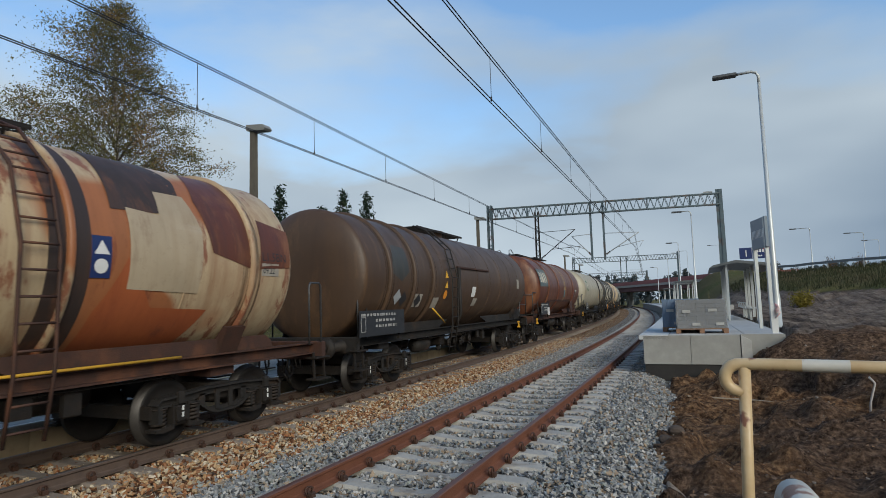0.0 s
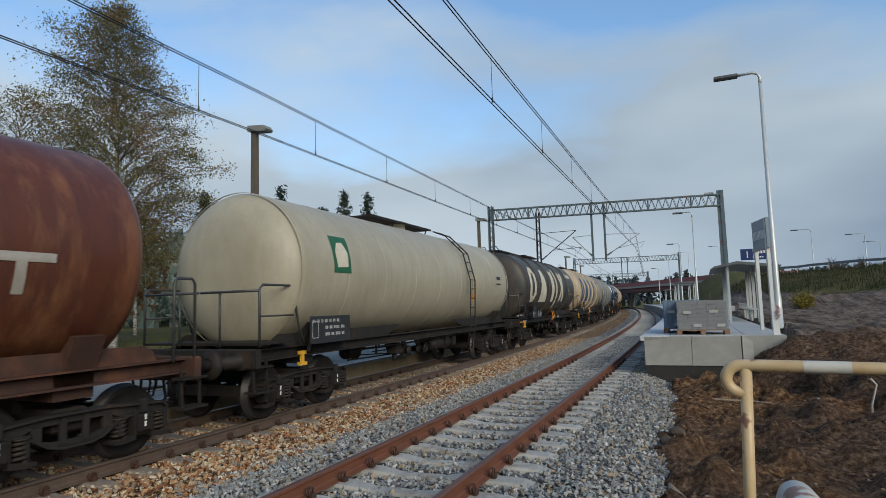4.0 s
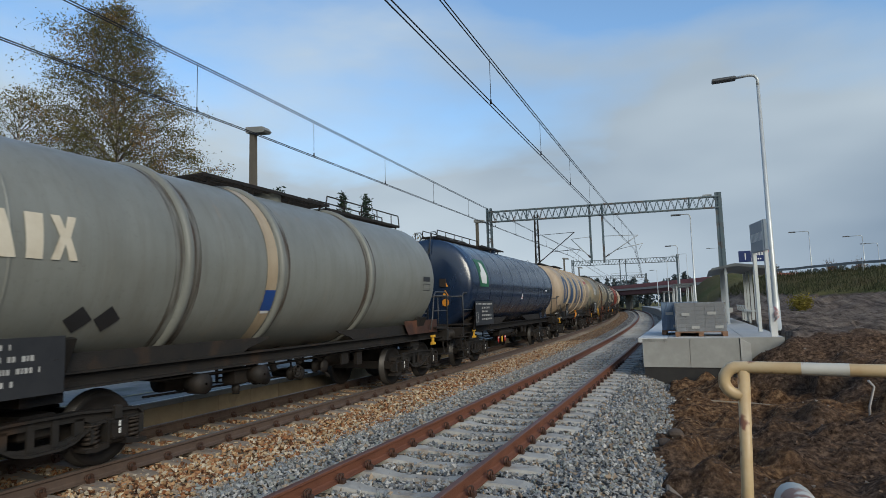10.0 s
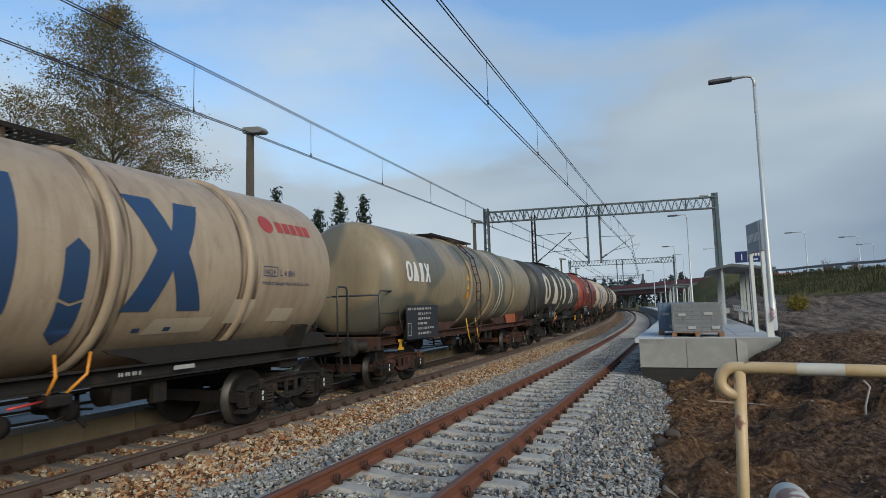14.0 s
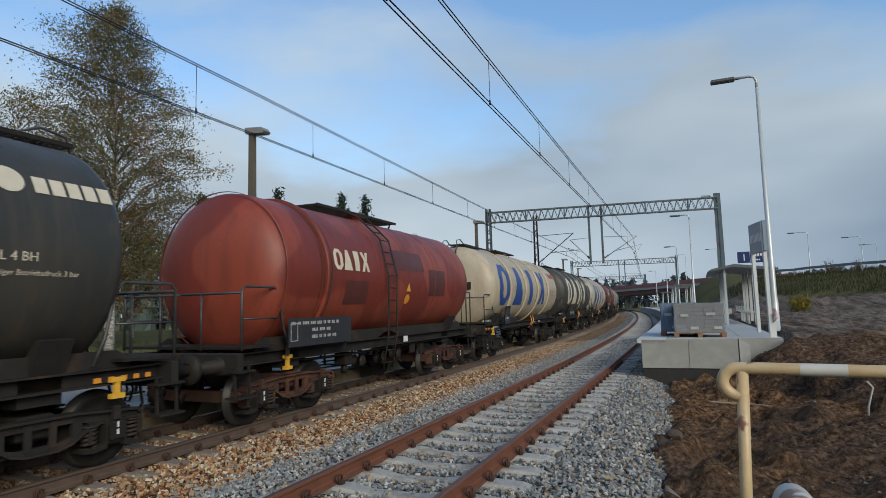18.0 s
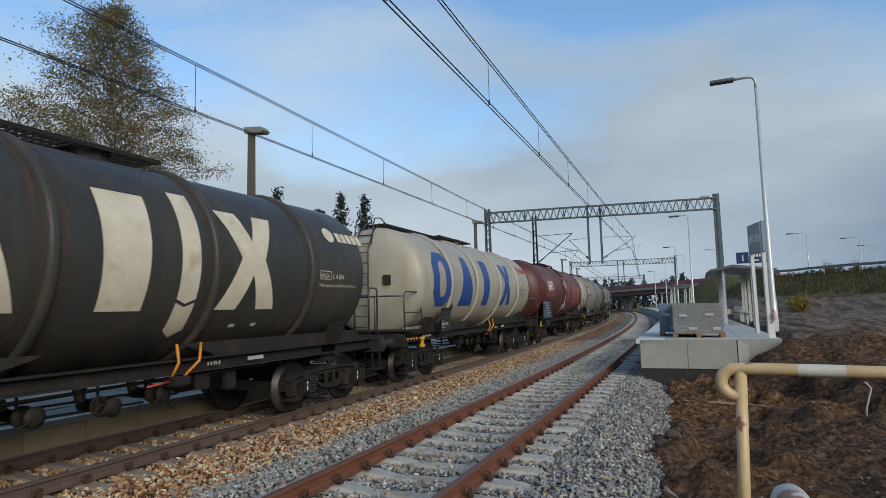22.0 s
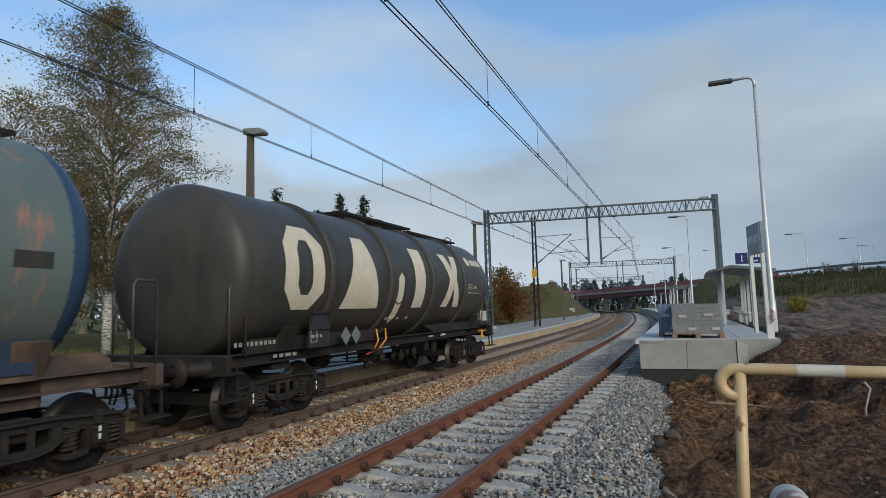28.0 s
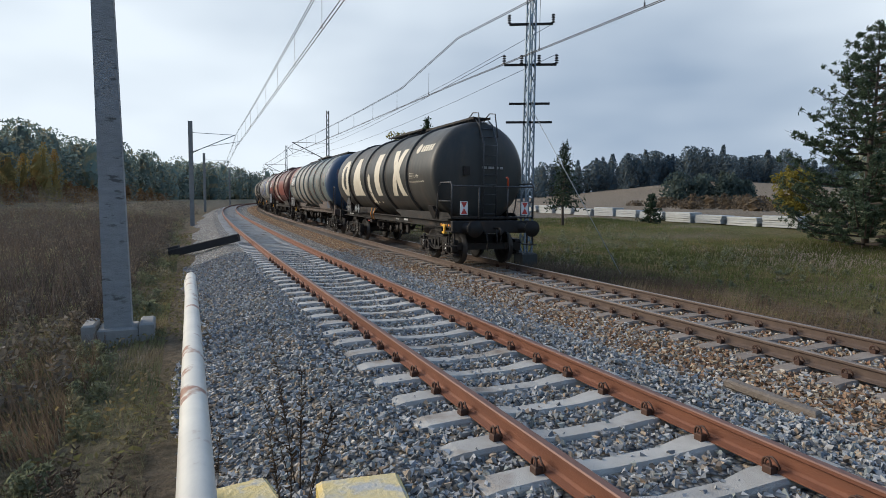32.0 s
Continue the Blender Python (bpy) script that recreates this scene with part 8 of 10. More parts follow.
for s0, sl in ((-0.45, 0.0), (1.78, 0.10)):
    for u0, u1, z in ((2.60, 4.0, -0.174), (4.26, 5.5, -0.167), (5.76, 7.4, -0.174)):
        bm = bmesh.new()
        vs = [bm.verts.new((-u, s, zz)) for zz in (z, z + 0.004) for u, s in ((u0, s0 + sl), (u1, s0), (u1, s0 + 0.2), (u0, s0 + 0.2 + sl))]
        bm.faces.new(vs[4:])
        part("edge_stripe", bm, mat("worn_yellow_stripe", (0.60, 0.42, 0.06), 0.8, 0, (0.42, 0.34, 0.16), 5, 0.8), cross, m=line_pose(0, 0, 0))
bm = bmesh.new()
for i in range(26):
    for j in range(17):
        x, y = -8.15 - 0.2 * i, -0.95 + j * 0.2
        box(bm, x - 0.19, x, y + 0.005, y + 0.195, -0.3 + 0.012 * i, -0.16 + 0.012 * i)
move(bm, line_pose(0, 0, 0))
pv = part("block_paving", bm, mat("grey_blocks", (0.15, 0.15, 0.145), 0.95, 0, (0.10, 0.10, 0.10), 4, 0.7, island=0.12), cross)
pv["kind"] = "stuff"
for s0 in (-1.02, 2.47):
    bm = bmesh.new()
    box(bm, -13.4, -8.05, s0 - 0.04, s0 + 0.04, -0.4, 0.05)
    part("path_kerb", bm, mat("old_kerb", (0.22, 0.21, 0.19), 0.95, 0, (0.15, 0.145, 0.13), 4, 0.9, 0.5, 40), cross, m=line_pose(0, 0, 0))
# painted edge blocks on the camera's side
for (x0, x1, y0, y1, z) in ((-0.52, 0.02, -5.0, -4.45, 0.02), (-1.25, -0.72, -4.75, -4.3, 0.05)):
    t = thing("kerb_block", Matrix.Translation(((x0 + x1) / 2, (y0 + y1) / 2, -0.60)) @ Matrix.Rotation(radians(rnd(-12, 12)), 4, "Z"), "broken concrete kerb block with worn yellow and white paint", "kerb block", "kerb blocks")
    bm = bmesh.new()
    box(bm, -(x1 - x0) / 2, (x1 - x0) / 2, -(y1 - y0) / 2, (y1 - y0) / 2, 0, z + 0.45, bevel=0.03)
    part("block", bm, mat("painted_block", (0.56, 0.50, 0.34), 0.85, 0, (0.60, 0.42, 0.10), 3.5, 0.9, 0.6, 30, third=(0.40, 0.39, 0.36), tscale=5, tpos=(0.5, 0.62)), t)
    bm = bmesh.new()
    box(bm, -(x1 - x0) / 2 - 0.003, (x1 - x0) / 2 + 0.003, -(y1 - y0) / 2 - 0.003, (y1 - y0) / 2 + 0.003, z + 0.28, z + 0.42)
    part("painted_band", bm, mat("worn_yellow_stripe", (0.60, 0.42, 0.06), 0.8), t)

# ---- overhead line ----
def lattice_post(bm, x, y, z0, z1, w0, w1, step=0.55, chord=0.07, lace=0.03):
    """Four angles laced together."""
    cs = []
    for sx, sy in ((-1, -1), (1, -1), (1, 1), (-1, 1)):
        a, b = Vector((x + sx * w0 / 2, y + sy * w0 / 2, z0)), Vector((x + sx * w1 / 2, y + sy * w1 / 2, z1))
        bar(bm, a, b, chord)
        cs.append((a, b))
    n = max(2, int((z1 - z0) / step))
    for k in range(4):
        a, b = cs[k], cs[(k + 1) % 4]
        for i in range(n):
            p = (a if i % 2 else b)
            q = (b if i % 2 else a)
            bar(bm, p[0].lerp(p[1], i / n), q[0].lerp(q[1], (i + 1) / n), lace)


def truss(bm, a, b, depth, width, n, chord=0.09, lace=0.04):
    a, b = Vector(a), Vector(b)
    d = (b - a).normalized()
    side = Vector((-d.y, d.x, 0)) * width / 2
    for sg in (-1, 1):
        for z in (0, -depth):
            bar(bm, a + side * sg + Vector((0, 0, z)), b + side * sg + Vector((0, 0, z)), chord)
        for i in range(n):
            p, q = a.lerp(b, i / n), a.lerp(b, (i + 1) / n)
            m = p.lerp(q, 0.5)
            bar(bm, p + side * sg + Vector((0, 0, -depth)), m + side * sg, lace)
            bar(bm, m + side * sg, q + side * sg + Vector((0, 0, -depth)), lace)
            if i % 6 == 0:
                bar(bm, p + side * sg, p + side * sg + Vector((0, 0, -depth)), lace * 1.6)
    for i in range(n + 1):
        p = a.lerp(b, i / n)
        bar(bm, p + side, p - side, lace)
        bar(bm, p + side + Vector((0, 0, -depth)), p - side + Vector((0, 0, -depth)), lace)


CONTACT_Z, MESSENGER_Z = 5.5, 6.4


def cantilever(parent, root, tip, material):
    """A raked tube with its stay and steady arm; root is the foot on the post, tip where the messenger hangs."""
    root, tip = Vector(root), Vector(tip)
    bm = bmesh.new()
    tube(bm, [root, tip], 0.035, 8)
    part("raked_tube", bm, material, parent)
    bm = bmesh.new()
    top = Vector((root.x, root.y, tip.z + 0.05))
    tube(bm, [top, tip], 0.022, 6)
    part("stay", bm, material, parent)
    bm = bmesh.new()
    mid = root.lerp(tip, 0.35)
    end = Vector((tip.x, tip.y, CONTACT_Z + 0.25)) + (tip - root) * 0.12
    tube(bm, [mid, end], 0.022, 6)
    tube(bm, [end, Vector((tip.x, tip.y, CONTACT_Z))], 0.014, 6)
    part("steady_arm", bm, material, parent)
    bm = bmesh.new()
    for f in (0.06, 0.1, 0.14):
        c = root.lerp(tip, f)
        d = (tip - root).normalized()
        tube(bm, [c - d * 0.025, c + d * 0.025], 0.075, 10)
    part("insulator", bm, mat("insulator_brown", (0.05, 0.03, 0.025), 0.3), parent)


def portal(left, right, top, drops, s):
    t = thing("catenary_portal", Matrix.Identity(4), "grey-blue lattice portal across the tracks carrying overhead wires", "catenary portal", "catenary portals")
    left, right = Vector(left), Vector(right)
    for p in (left, right):
        bm = bmesh.new()
        z0 = land_at(p.x, p.y)
        if p is left:
            lattice_post(bm, p.x, p.y, z0 + 0.5, top + 0.3, 0.36, 0.30, 0.35, 0.08, 0.035)
        else:
            for sg in (-1, 1):
                bar(bm, (p.x + sg * 0.12, p.y, z0 + 0.5), (p.x + sg * 0.10, p.y, top + 0.3), 0.10, 0.24)
            bar(bm, (p.x, p.y, z0 + 0.5), (p.x, p.y, top + 0.3), 0.20, 0.03)
        part("post", bm, PORTAL, t)
        bm = bmesh.new()
        box(bm, p.x - 0.4, p.x + 0.4, p.y - 0.4, p.y + 0.4, z0 - 0.4, z0 + 0.55)
        part("footing", bm, CONC, t)
    bm = bmesh.new()
    truss(bm, (left.x, left.y, top), (right.x, right.y, top), 0.78, 0.42, 34, 0.075, 0.035)
    part("beam", bm, PORTAL, t)
    for f, u in drops:
        p = left.lerp(right, f)
        bm = bmesh.new()
        bar(bm, (p.x, p.y, top), (p.x, p.y, top - 4.3), 0.14)
        part("drop_post", bm, PORTAL, t)
        tip = on_line(s, u, MESSENGER_Z + 0.15)
        cantilever(t, (p.x, p.y, 5.0), tip, GALV)
    bm = bmesh.new()
    box(bm, right.x - 1.0, right.x - 0.4, right.y - 0.1, right.y + 0.1, top + 0.1, top + 0.2)
    part("floodlight", bm, GALV, t)
    return t


portal((-14.6, 43.6, 0), (1.6, 45.9, 0), 8.95, ((0.46, 4.6), (0.515, -0.2)), 45.2)
portal((-19.6, 102.3, 0), (-3.0, 104.2, 0), 8.9, ((0.46, 4.6), (0.515, -0.2)), 104.0)
portal((-30.5, 160.0, 0), (-12.5, 163.0, 0), 8.8, ((0.46, 4.6), (0.515, -0.2)), 164.0)

t = thing("lattice_mast", Matrix.Identity(4), "slender dark lattice mast with a yellow warning plate", "catenary mast")
bm = bmesh.new()
lattice_post(bm, -12.15, 48.5, land_at(-12.15, 48.5), 9.2, 0.40, 0.24, 0.5, 0.06, 0.03)
part("mast", bm, BLACK_STEEL, t)
cantilever(t, (-12.0, 48.5, 5.2), on_line(48.0, 4.7, 7.4), BLACK_STEEL)
bm = bmesh.new()
box(bm, -12.4, -11.95, 48.2, 48.23, 4.1, 4.75)
part("warning_plate", bm, YELLOW, t)

t = thing("lattice_mast", Matrix.Identity(4), "tall galvanised lattice mast with insulator arms and a guy wire", "catenary mast")
MX, MY = -11.2, -19.4
bm = bmesh.new()
lattice_post(bm, MX, MY, -0.4, 10.5, 0.30, 0.20, 0.42, 0.05, 0.026)
part("mast", bm, mat("mast_paint", (0.20, 0.26, 0.31), 0.5, 0.4, (0.13, 0.17, 0.21), 3, 0.8), t)
bm = bmesh.new()
box(bm, MX - 0.3, MX + 0.3, MY - 0.3, MY + 0.3, -1.0, -0.2, bevel=0.04)
part("footing", bm, mat("dark_footing", (0.06, 0.06, 0.055), 0.9), t)
AX = Vector((0.86, -0.5, 0)).normalized()
for z, ln, ins in ((7.72, 0.75, 2), (6.35, 0.9, 4), (5.02, 0.7, 0), (4.38, 0.8, 0)):
    bm = bmesh.new()
    bar(bm, Vector((MX, MY, z)) - AX * ln, Vector((MX, MY, z)) + AX * ln, 0.09, 0.07)
    arm = part("cross_arm", bm, BLACK_STEEL, t)
    for i in range(ins):
        k = -ln + 2 * ln * i / max(1, ins - 1)
        bm = bmesh.new()
        c = Vector((MX, MY, z)) + AX * k
        for j in range(4):
            lathe_m = [(0.03 + j * 0.08, 0.03), (0.05 + j * 0.08, 0.075), (0.09 + j * 0.08, 0.04)]
            for a, b in zip(lathe_m, lathe_m[1:]):
                tube(bm, [c + Vector((0, 0, a[0])), c + Vector((0, 0, b[0]))], [a[1], b[1]], 8)
        part("insulator", bm, mat("insulator_dark", (0.03, 0.028, 0.03), 0.3), arm)["kind"] = "stuff"
bm = bmesh.new()
tube(bm, [(MX, MY, 5.0), (MX - 1.7, MY + 3.1, -0.7)], 0.012, 5)
part("guy_wire", bm, GALV, t)


def side_mast(s, u, top, tip_u, label, concrete):
    p = on_line(s, u, 0)
    z0 = land_at(p.x, p.y)
    t = thing("catenary_mast", Matrix.Identity(4), label, "catenary mast", "catenary masts beside the line")
    bm = bmesh.new()
    if concrete:
        box(bm, p.x - 0.16, p.x + 0.16, p.y - 0.13, p.y + 0.13, z0 - 0.3, top)
        part("post", bm, mat("mast_concrete", (0.22, 0.22, 0.21), 0.9, 0, (0.15, 0.15, 0.14), 3, 0.8, 0.4, 40), t)
    else:
        lattice_post(bm, p.x, p.y, z0, top, 0.26, 0.18, 0.5, 0.05, 0.025)
        part("post", bm, PORTAL, t)
    cantilever(t, (p.x, p.y, 4.9), on_line(s, tip_u, MESSENGER_Z), GALV if concrete else BLACK_STEEL)
    return t


for s in (-51, -88, -135, -180):
    side_mast(s, -3.2, 7.3, 0.0, "grey concrete mast beside the new track with a wire arm", True)
for s in (-55, -95, -140):
    side_mast(s, TRACK_GAP + 3.1, 9.3, TRACK_GAP, "steel lattice mast beside the old track with a wire arm", False)


def overhead(u, name, label, supports, lo, hi, top, pulled, sag, first, pace, tops={}):
    """Two contact wires and two messengers, straight from support to support in the plan, with droppers."""
    t = thing(name, Matrix.Identity(4), label, "overhead wire")
    ends = [on_line(s, u + (hi if k % 2 else lo), 0) for k, s in enumerate(supports)]
    for p in ends:
        p.x = pulled.get(round(p.y), p.x)
    for off in (-0.035, 0.035):
        bm = bmesh.new()
        tube(bm, [p + Vector((off, 0, CONTACT_Z)) for p in ends], 0.010, 6)
        part("contact_wire", bm, WIRE, t)
    held_y = [p.y for p in ends if round(p.y) != 10]

    def messenger(c):
        k = max(j for j in range(len(held_y) - 1) if held_y[j] <= c.y + 0.01)
        g = (c.y - held_y[k]) / (held_y[k + 1] - held_y[k])
        z0, z1 = tops.get(round(held_y[k]), top), tops.get(round(held_y[k + 1]), top) if held_y[k + 1] > 0 else top
        return c + Vector((0, 0, z0 + (z1 - z0) * g - sag * 4 * g * (1 - g)))

    pts = []
    for p, q in zip(ends, ends[1:]):
        n = max(4, round((q - p).length / 6))
        pts += [messenger(p.lerp(q, i / n)) for i in range(n)]
        y = first + pace * math.ceil((p.y + 1.2 - first) / pace)
        while y < q.y - 1.2 and abs(y) < 100:
            c = messenger(p.lerp(q, (y - p.y) / (q.y - p.y)))
            bm = bmesh.new()
            tube(bm, [c, Vector((c.x, c.y, CONTACT_Z))], 0.006, 4)
            tube(bm, [(c.x, c.y, CONTACT_Z), (c.x, c.y, CONTACT_Z + 0.09)], 0.018, 5)
            part("dropper", bm, WIRE, t)
            y += pace
    pts.append(ends[-1] + Vector((0, 0, top)))
    for off in (-0.022, 0.022):
        bm = bmesh.new()
        tube(bm, [p + Vector((off, 0, off * 0.4)) for p in pts], 0.010, 6)
        part("messenger_wire", bm, WIRE, t)


overhead(0.0, "new_track_wire", "dark overhead wires on droppers above the new track", (-180, -135, -88, -51, -12, 45, 104, 164), -0.35, 0.1, 6.5, {-12: -2.92}, 0.12, 10.5, 4.25)
overhead(TRACK_GAP, "old_track_wire", "dark overhead wires on droppers above the old track", (-180, -140, -95, -55, -19.5, 10, 48, 104, 164), -0.3, 0.2, 6.35, {-19: -8.45, 10: -8.5, 48: -9.26}, 0.15, 8.3, 3.8, {-19: 6.95, 48: 6.05})
# feeder wires from the tall mast
t = thing("feeder_wire", Matrix.Identity(4), "thin feeder wires hung from the tall mast", "overhead wire")
for z, k in ((7.7, -0.7), (6.7, -0.9), (6.7, 0.9)):
    bm = bmesh.new()
    a, b = Vector((MX, MY, z)) + AX * k, on_line(-95, TRACK_GAP + 3.1 - k, z + 1.0)
    tube(bm, [a.lerp(b, i / 8) - Vector((0, 0, 0.9 * 4 * (i / 8) * (1 - i / 8))) for i in range(9)], 0.009, 5)
    part("wire", bm, WIRE, t)

# concrete pole beside the verge
PX, PY = 0.97, -11.95
t = thing("concrete_pole", Matrix.Translation((PX, PY, -0.74)), "tapered grey concrete pole on a cracked footing", "pole")
bm = bmesh.new()
box(bm, -0.20, 0.20, -0.16, 0.16, 0, 8.7)
for v in bm.verts:
    if v.co.z > 1:
        v.co.x *= 0.62
        v.co.y *= 0.62
move(bm, Matrix.Rotation(radians(0.8), 4, "Y"))
part("shaft", bm, mat("pole_concrete", (0.30, 0.305, 0.30), 0.9, 0, (0.20, 0.205, 0.205), 6, 0.9, 0.8, 40, (1, 1, 2.5), third=(0.10, 0.10, 0.095), tscale=5, tpos=(0.62, 0.70)), t)
for x0, x1, y0, y1, z1 in ((-0.52, -0.30, -0.38, 0.3, 0.38), (-0.29, 0.30, -0.34, 0.26, 0.31), (0.31, 0.50, -0.36, 0.3, 0.40)):
    bm = bmesh.new()
    box(bm, x0, x1, y0, y1, -0.3, z1, bevel=0.03)
    part("footing_block", bm, mat("footing_concrete", (0.27, 0.26, 0.24), 0.9, 0, (0.17, 0.165, 0.15), 5, 0.9, 0.6, 30), t)

# ---- barriers by the camera ----
t = thing("pipe_barrier", Matrix.Identity(4), "yellowed steel pipe barrier with chipped rusty paint", "barrier", "pipe barriers")
r = 0.0325
bm = bmesh.new()
loop = [(0.163 + 0.074 * math.cos(radians(k)), 3.697, 1.252 + 0.074 * math.sin(radians(k))) for k in range(80, 301, 20)]
tube(bm, [(3.6, 3.25, 1.318), (0.84, 3.605, 1.323), (0.21, 3.69, 1.327)] + loop, r, 18)
top = part("top_rail", bm, DIRTY_PIPE, t)
bm = bmesh.new()
tube(bm, [(0.668, 3.6282, 1.3239), (0.460, 3.6562, 1.3253)], r + 0.0008, 18, False)
part("white_band", bm, WHITE_PIPE, top, "flaking white band on the yellowed pipe")
for px, py in ((0.19, 3.694), (2.9, 3.33)):
    bm = bmesh.new()
    tube(bm, [(px, py, 1.31), (px - 0.026, py + 0.001, 0.645), (px - 0.06, py + 0.002, -0.6)], r * 0.95, 16)
    part("post", bm, DIRTY_PIPE, t)
t = thing("pipe_barrier", Matrix.Identity(4), "rounded pale elbow of a second pipe barrier", "barrier", "pipe barriers")
bm = bmesh.new()
tube(bm, [(0.15, 1.50, -0.2), (0.148, 1.50, 1.20), (0.147, 1.495, 1.25), (0.15, 1.47, 1.275), (0.155, 1.38, 1.279), (0.19, 0.62, 1.275)], [0.037] * 6, 18)
part("bent_pipe", bm, WHITE_PIPE, t)
bm = bmesh.new()
tube(bm, [(0.185, 0.72, 1.26), (0.185, 0.72, -0.1)], 0.035, 14)
part("post", bm, WHITE_PIPE, t)
t = thing("pipe_barrier", Matrix.Identity(4), "flaking white steel pipe barrier with rust streaks", "barrier", "pipe barriers")
bm = bmesh.new()
tube(bm, [(-0.01, -1.35, 1.235), (-0.015, -2.0, 1.23), (-0.03, -3.5, 1.21), (-0.045, -5.1, 1.19), (-0.045, -5.16, 1.185), (-0.045, -5.19, 1.15)], [0.030, 0.030, 0.030, 0.030, 0.027, 0.016], 18)
part("top_rail", bm, WHITE_PIPE, t)
for y in (-1.7, -4.95):
    bm = bmesh.new()
    tube(bm, [(-0.035, y, 1.19), (-0.04, y, -0.6)], 0.028, 14)
    part("post", bm, WHITE_PIPE, t)

# dark old sleeper thrown on the ballast, broken plank between the tracks
t = thing("old_timber_sleeper", Matrix.Translation((-0.75, -26.2, -0.36)) @ Matrix.Rotation(radians(-18), 4, "Z") @ Matrix.Rotation(radians(14), 4, "Y"), "tarred black timber sleeper lying across the ballast", "sleeper")
bm = bmesh.new()
box(bm, -1.4, 1.3, -0.17, 0.17, -0.06, 0.24, bevel=0.02)
box(bm, 0.9, 1.3, -0.13, 0.1, 0.22, 0.34, bevel=0.02)
part("timber", bm, mat("tarred_timber", (0.018, 0.016, 0.015), 0.8, 0, (0.035, 0.03, 0.026), 5, 0.8, 0.5, 30), t)
for s0, u0, ln in ((-5.1, 2.28, 0.95), (-3.55, 2.2, 0.9)):
    t = thing("broken_concrete_strip", line_pose(s0, u0, -0.36) @ Matrix.Rotation(radians(rnd(-5, 5)), 4, "Z"), "broken strip of pale concrete lying in the ballast", "debris", "concrete strips")
    bm = bmesh.new()
    box(bm, -0.07, 0.07, -ln / 2, ln / 2, -0.05, 0.06, bevel=0.015)
    part("strip", bm, CONC, t)

# stacks of white concrete slabs in the field
bm = bmesh.new()
box(bm, -1.5, 1.5, -0.75, 0.75, 0.03, 0.20, bevel=0.02)
STACK_SLAB = finish(bm, "slab", mat("white_slab", (0.42, 0.43, 0.42), 0.8, 0, (0.33, 0.34, 0.33), 3, 0.7, obrand=0.08))
a, b = Vector((-43.9, -33.8)), Vector((-40.8, -66.0))
for i in range(11):
    p = a.lerp(b, i / 10)
    t = thing("slab_stack", Matrix.Translation((p.x, p.y, land_at(p.x, p.y))) @ Matrix.Rotation(math.pi / 2 + rnd(-0.05, 0.05), 4, "Z"), "stack of white concrete slabs in the field", "slab stack", "slab stacks")
    for k in range(4 if i % 3 else 5):
        part("slab", STACK_SLAB, None, t, m=Matrix.Translation((rnd(-0.05, 0.05), rnd(-0.04, 0.04), k * 0.185)))

# ---- road bridge, road lamps, crash barrier ----
BR = [Vector((-46, 214, 0)), Vector((-33.5, 194, 0)), Vector((5.6, 122, 0)), Vector((10.5, 113.2, 0))]
br = thing("road_bridge", Matrix.Identity(4), "concrete road bridge with a dark red girder and parapet", "bridge")
GIRDER = mat("girder_red", (0.13, 0.045, 0.05), 0.6, 0, (0.09, 0.035, 0.04), 2, 0.7)
for a, b in zip(BR, BR[1:]):
    for z0, z1, w, mt, nm in ((5.0, 6.0, 10.0, GIRDER, "girder"), (6.0, 6.5, 11.0, CONC, "deck"), (6.5, 7.3, 11.2, mat("parapet_red", (0.30, 0.09, 0.09), 0.6, 0, (0.22, 0.07, 0.07), 2, 0.7), "parapet")):
        bm = bmesh.new()
        d = (b - a).normalized()
        n = Vector((-d.y, d.x, 0)) * w / 2
        k = -0.9 if b.y > 150 else -1.4
        vs = [bm.verts.new(p + n * sg + Vector((0, 0, z + k))) for z in (z0, z1) for p, sg in ((a, -1), (b, -1), (b, 1), (a, 1))]
        for f in ((3, 2, 1, 0), (4, 5, 6, 7), (0, 1, 5, 4), (1, 2, 6, 5), (2, 3, 7, 6), (3, 0, 4, 7)):
            bm.faces.new([vs[i] for i in f])
        part(nm, bm, mt, br)
for f in (0.1, 0.42, 0.75, 0.98):
    p = BR[1].lerp(BR[2], f)
    for k in (-3, 0, 3):
        bm = bmesh.new()
        box(bm, p.x - 0.5, p.x + 0.5, p.y + k - 0.5, p.y + k + 0.5, -1.0, 4.1)
        part("pier", bm, CONC, br)
t = thing("abutment_slope", Matrix.Identity(4), "pale concrete slope paving beside the bridge", "abutment")
bm = bmesh.new()
p = Vector((-28.5, 170.0, 0))
extrude_profile(bm, [(p.x - 10, -0.5), (p.x + 1.5, -0.5), (p.x - 7, 4.6), (p.x - 10, 4.6)], p.y - 4, p.y + 12, "Y")
part("slope", bm, CONC_NEW, t)
for x, y, top in ((11.2, 74.5, 8.8), (17.8, 83, 8.7), (22, 95, 8.6), (3.5, 118, 11.0), (-2.0, 128, 11.0)):
    zb = max(land_at(x, y), 0)
    street_lamp("road_lamp", (x, y, zb), top - zb, 1.6, 0, 0.07, "road lamps", "slim grey road lamp on the embankment")
d = (ROAD_B - ROAD_A).normalized()
crest = []
for k in range(0, 60):
    p = ROAD_A + d * (30 + k * 2.0) + Vector((-d.y, d.x)) * 7.6
    crest.append(p)
t = thing("crash_barrier", Matrix.Identity(4), "galvanised crash barrier along the road's edge", "crash barrier")
crest = [p for p in crest if abs(line_coords([p.x], [p.y])[1][0] - 2.4) > 14 and p.x > 0]
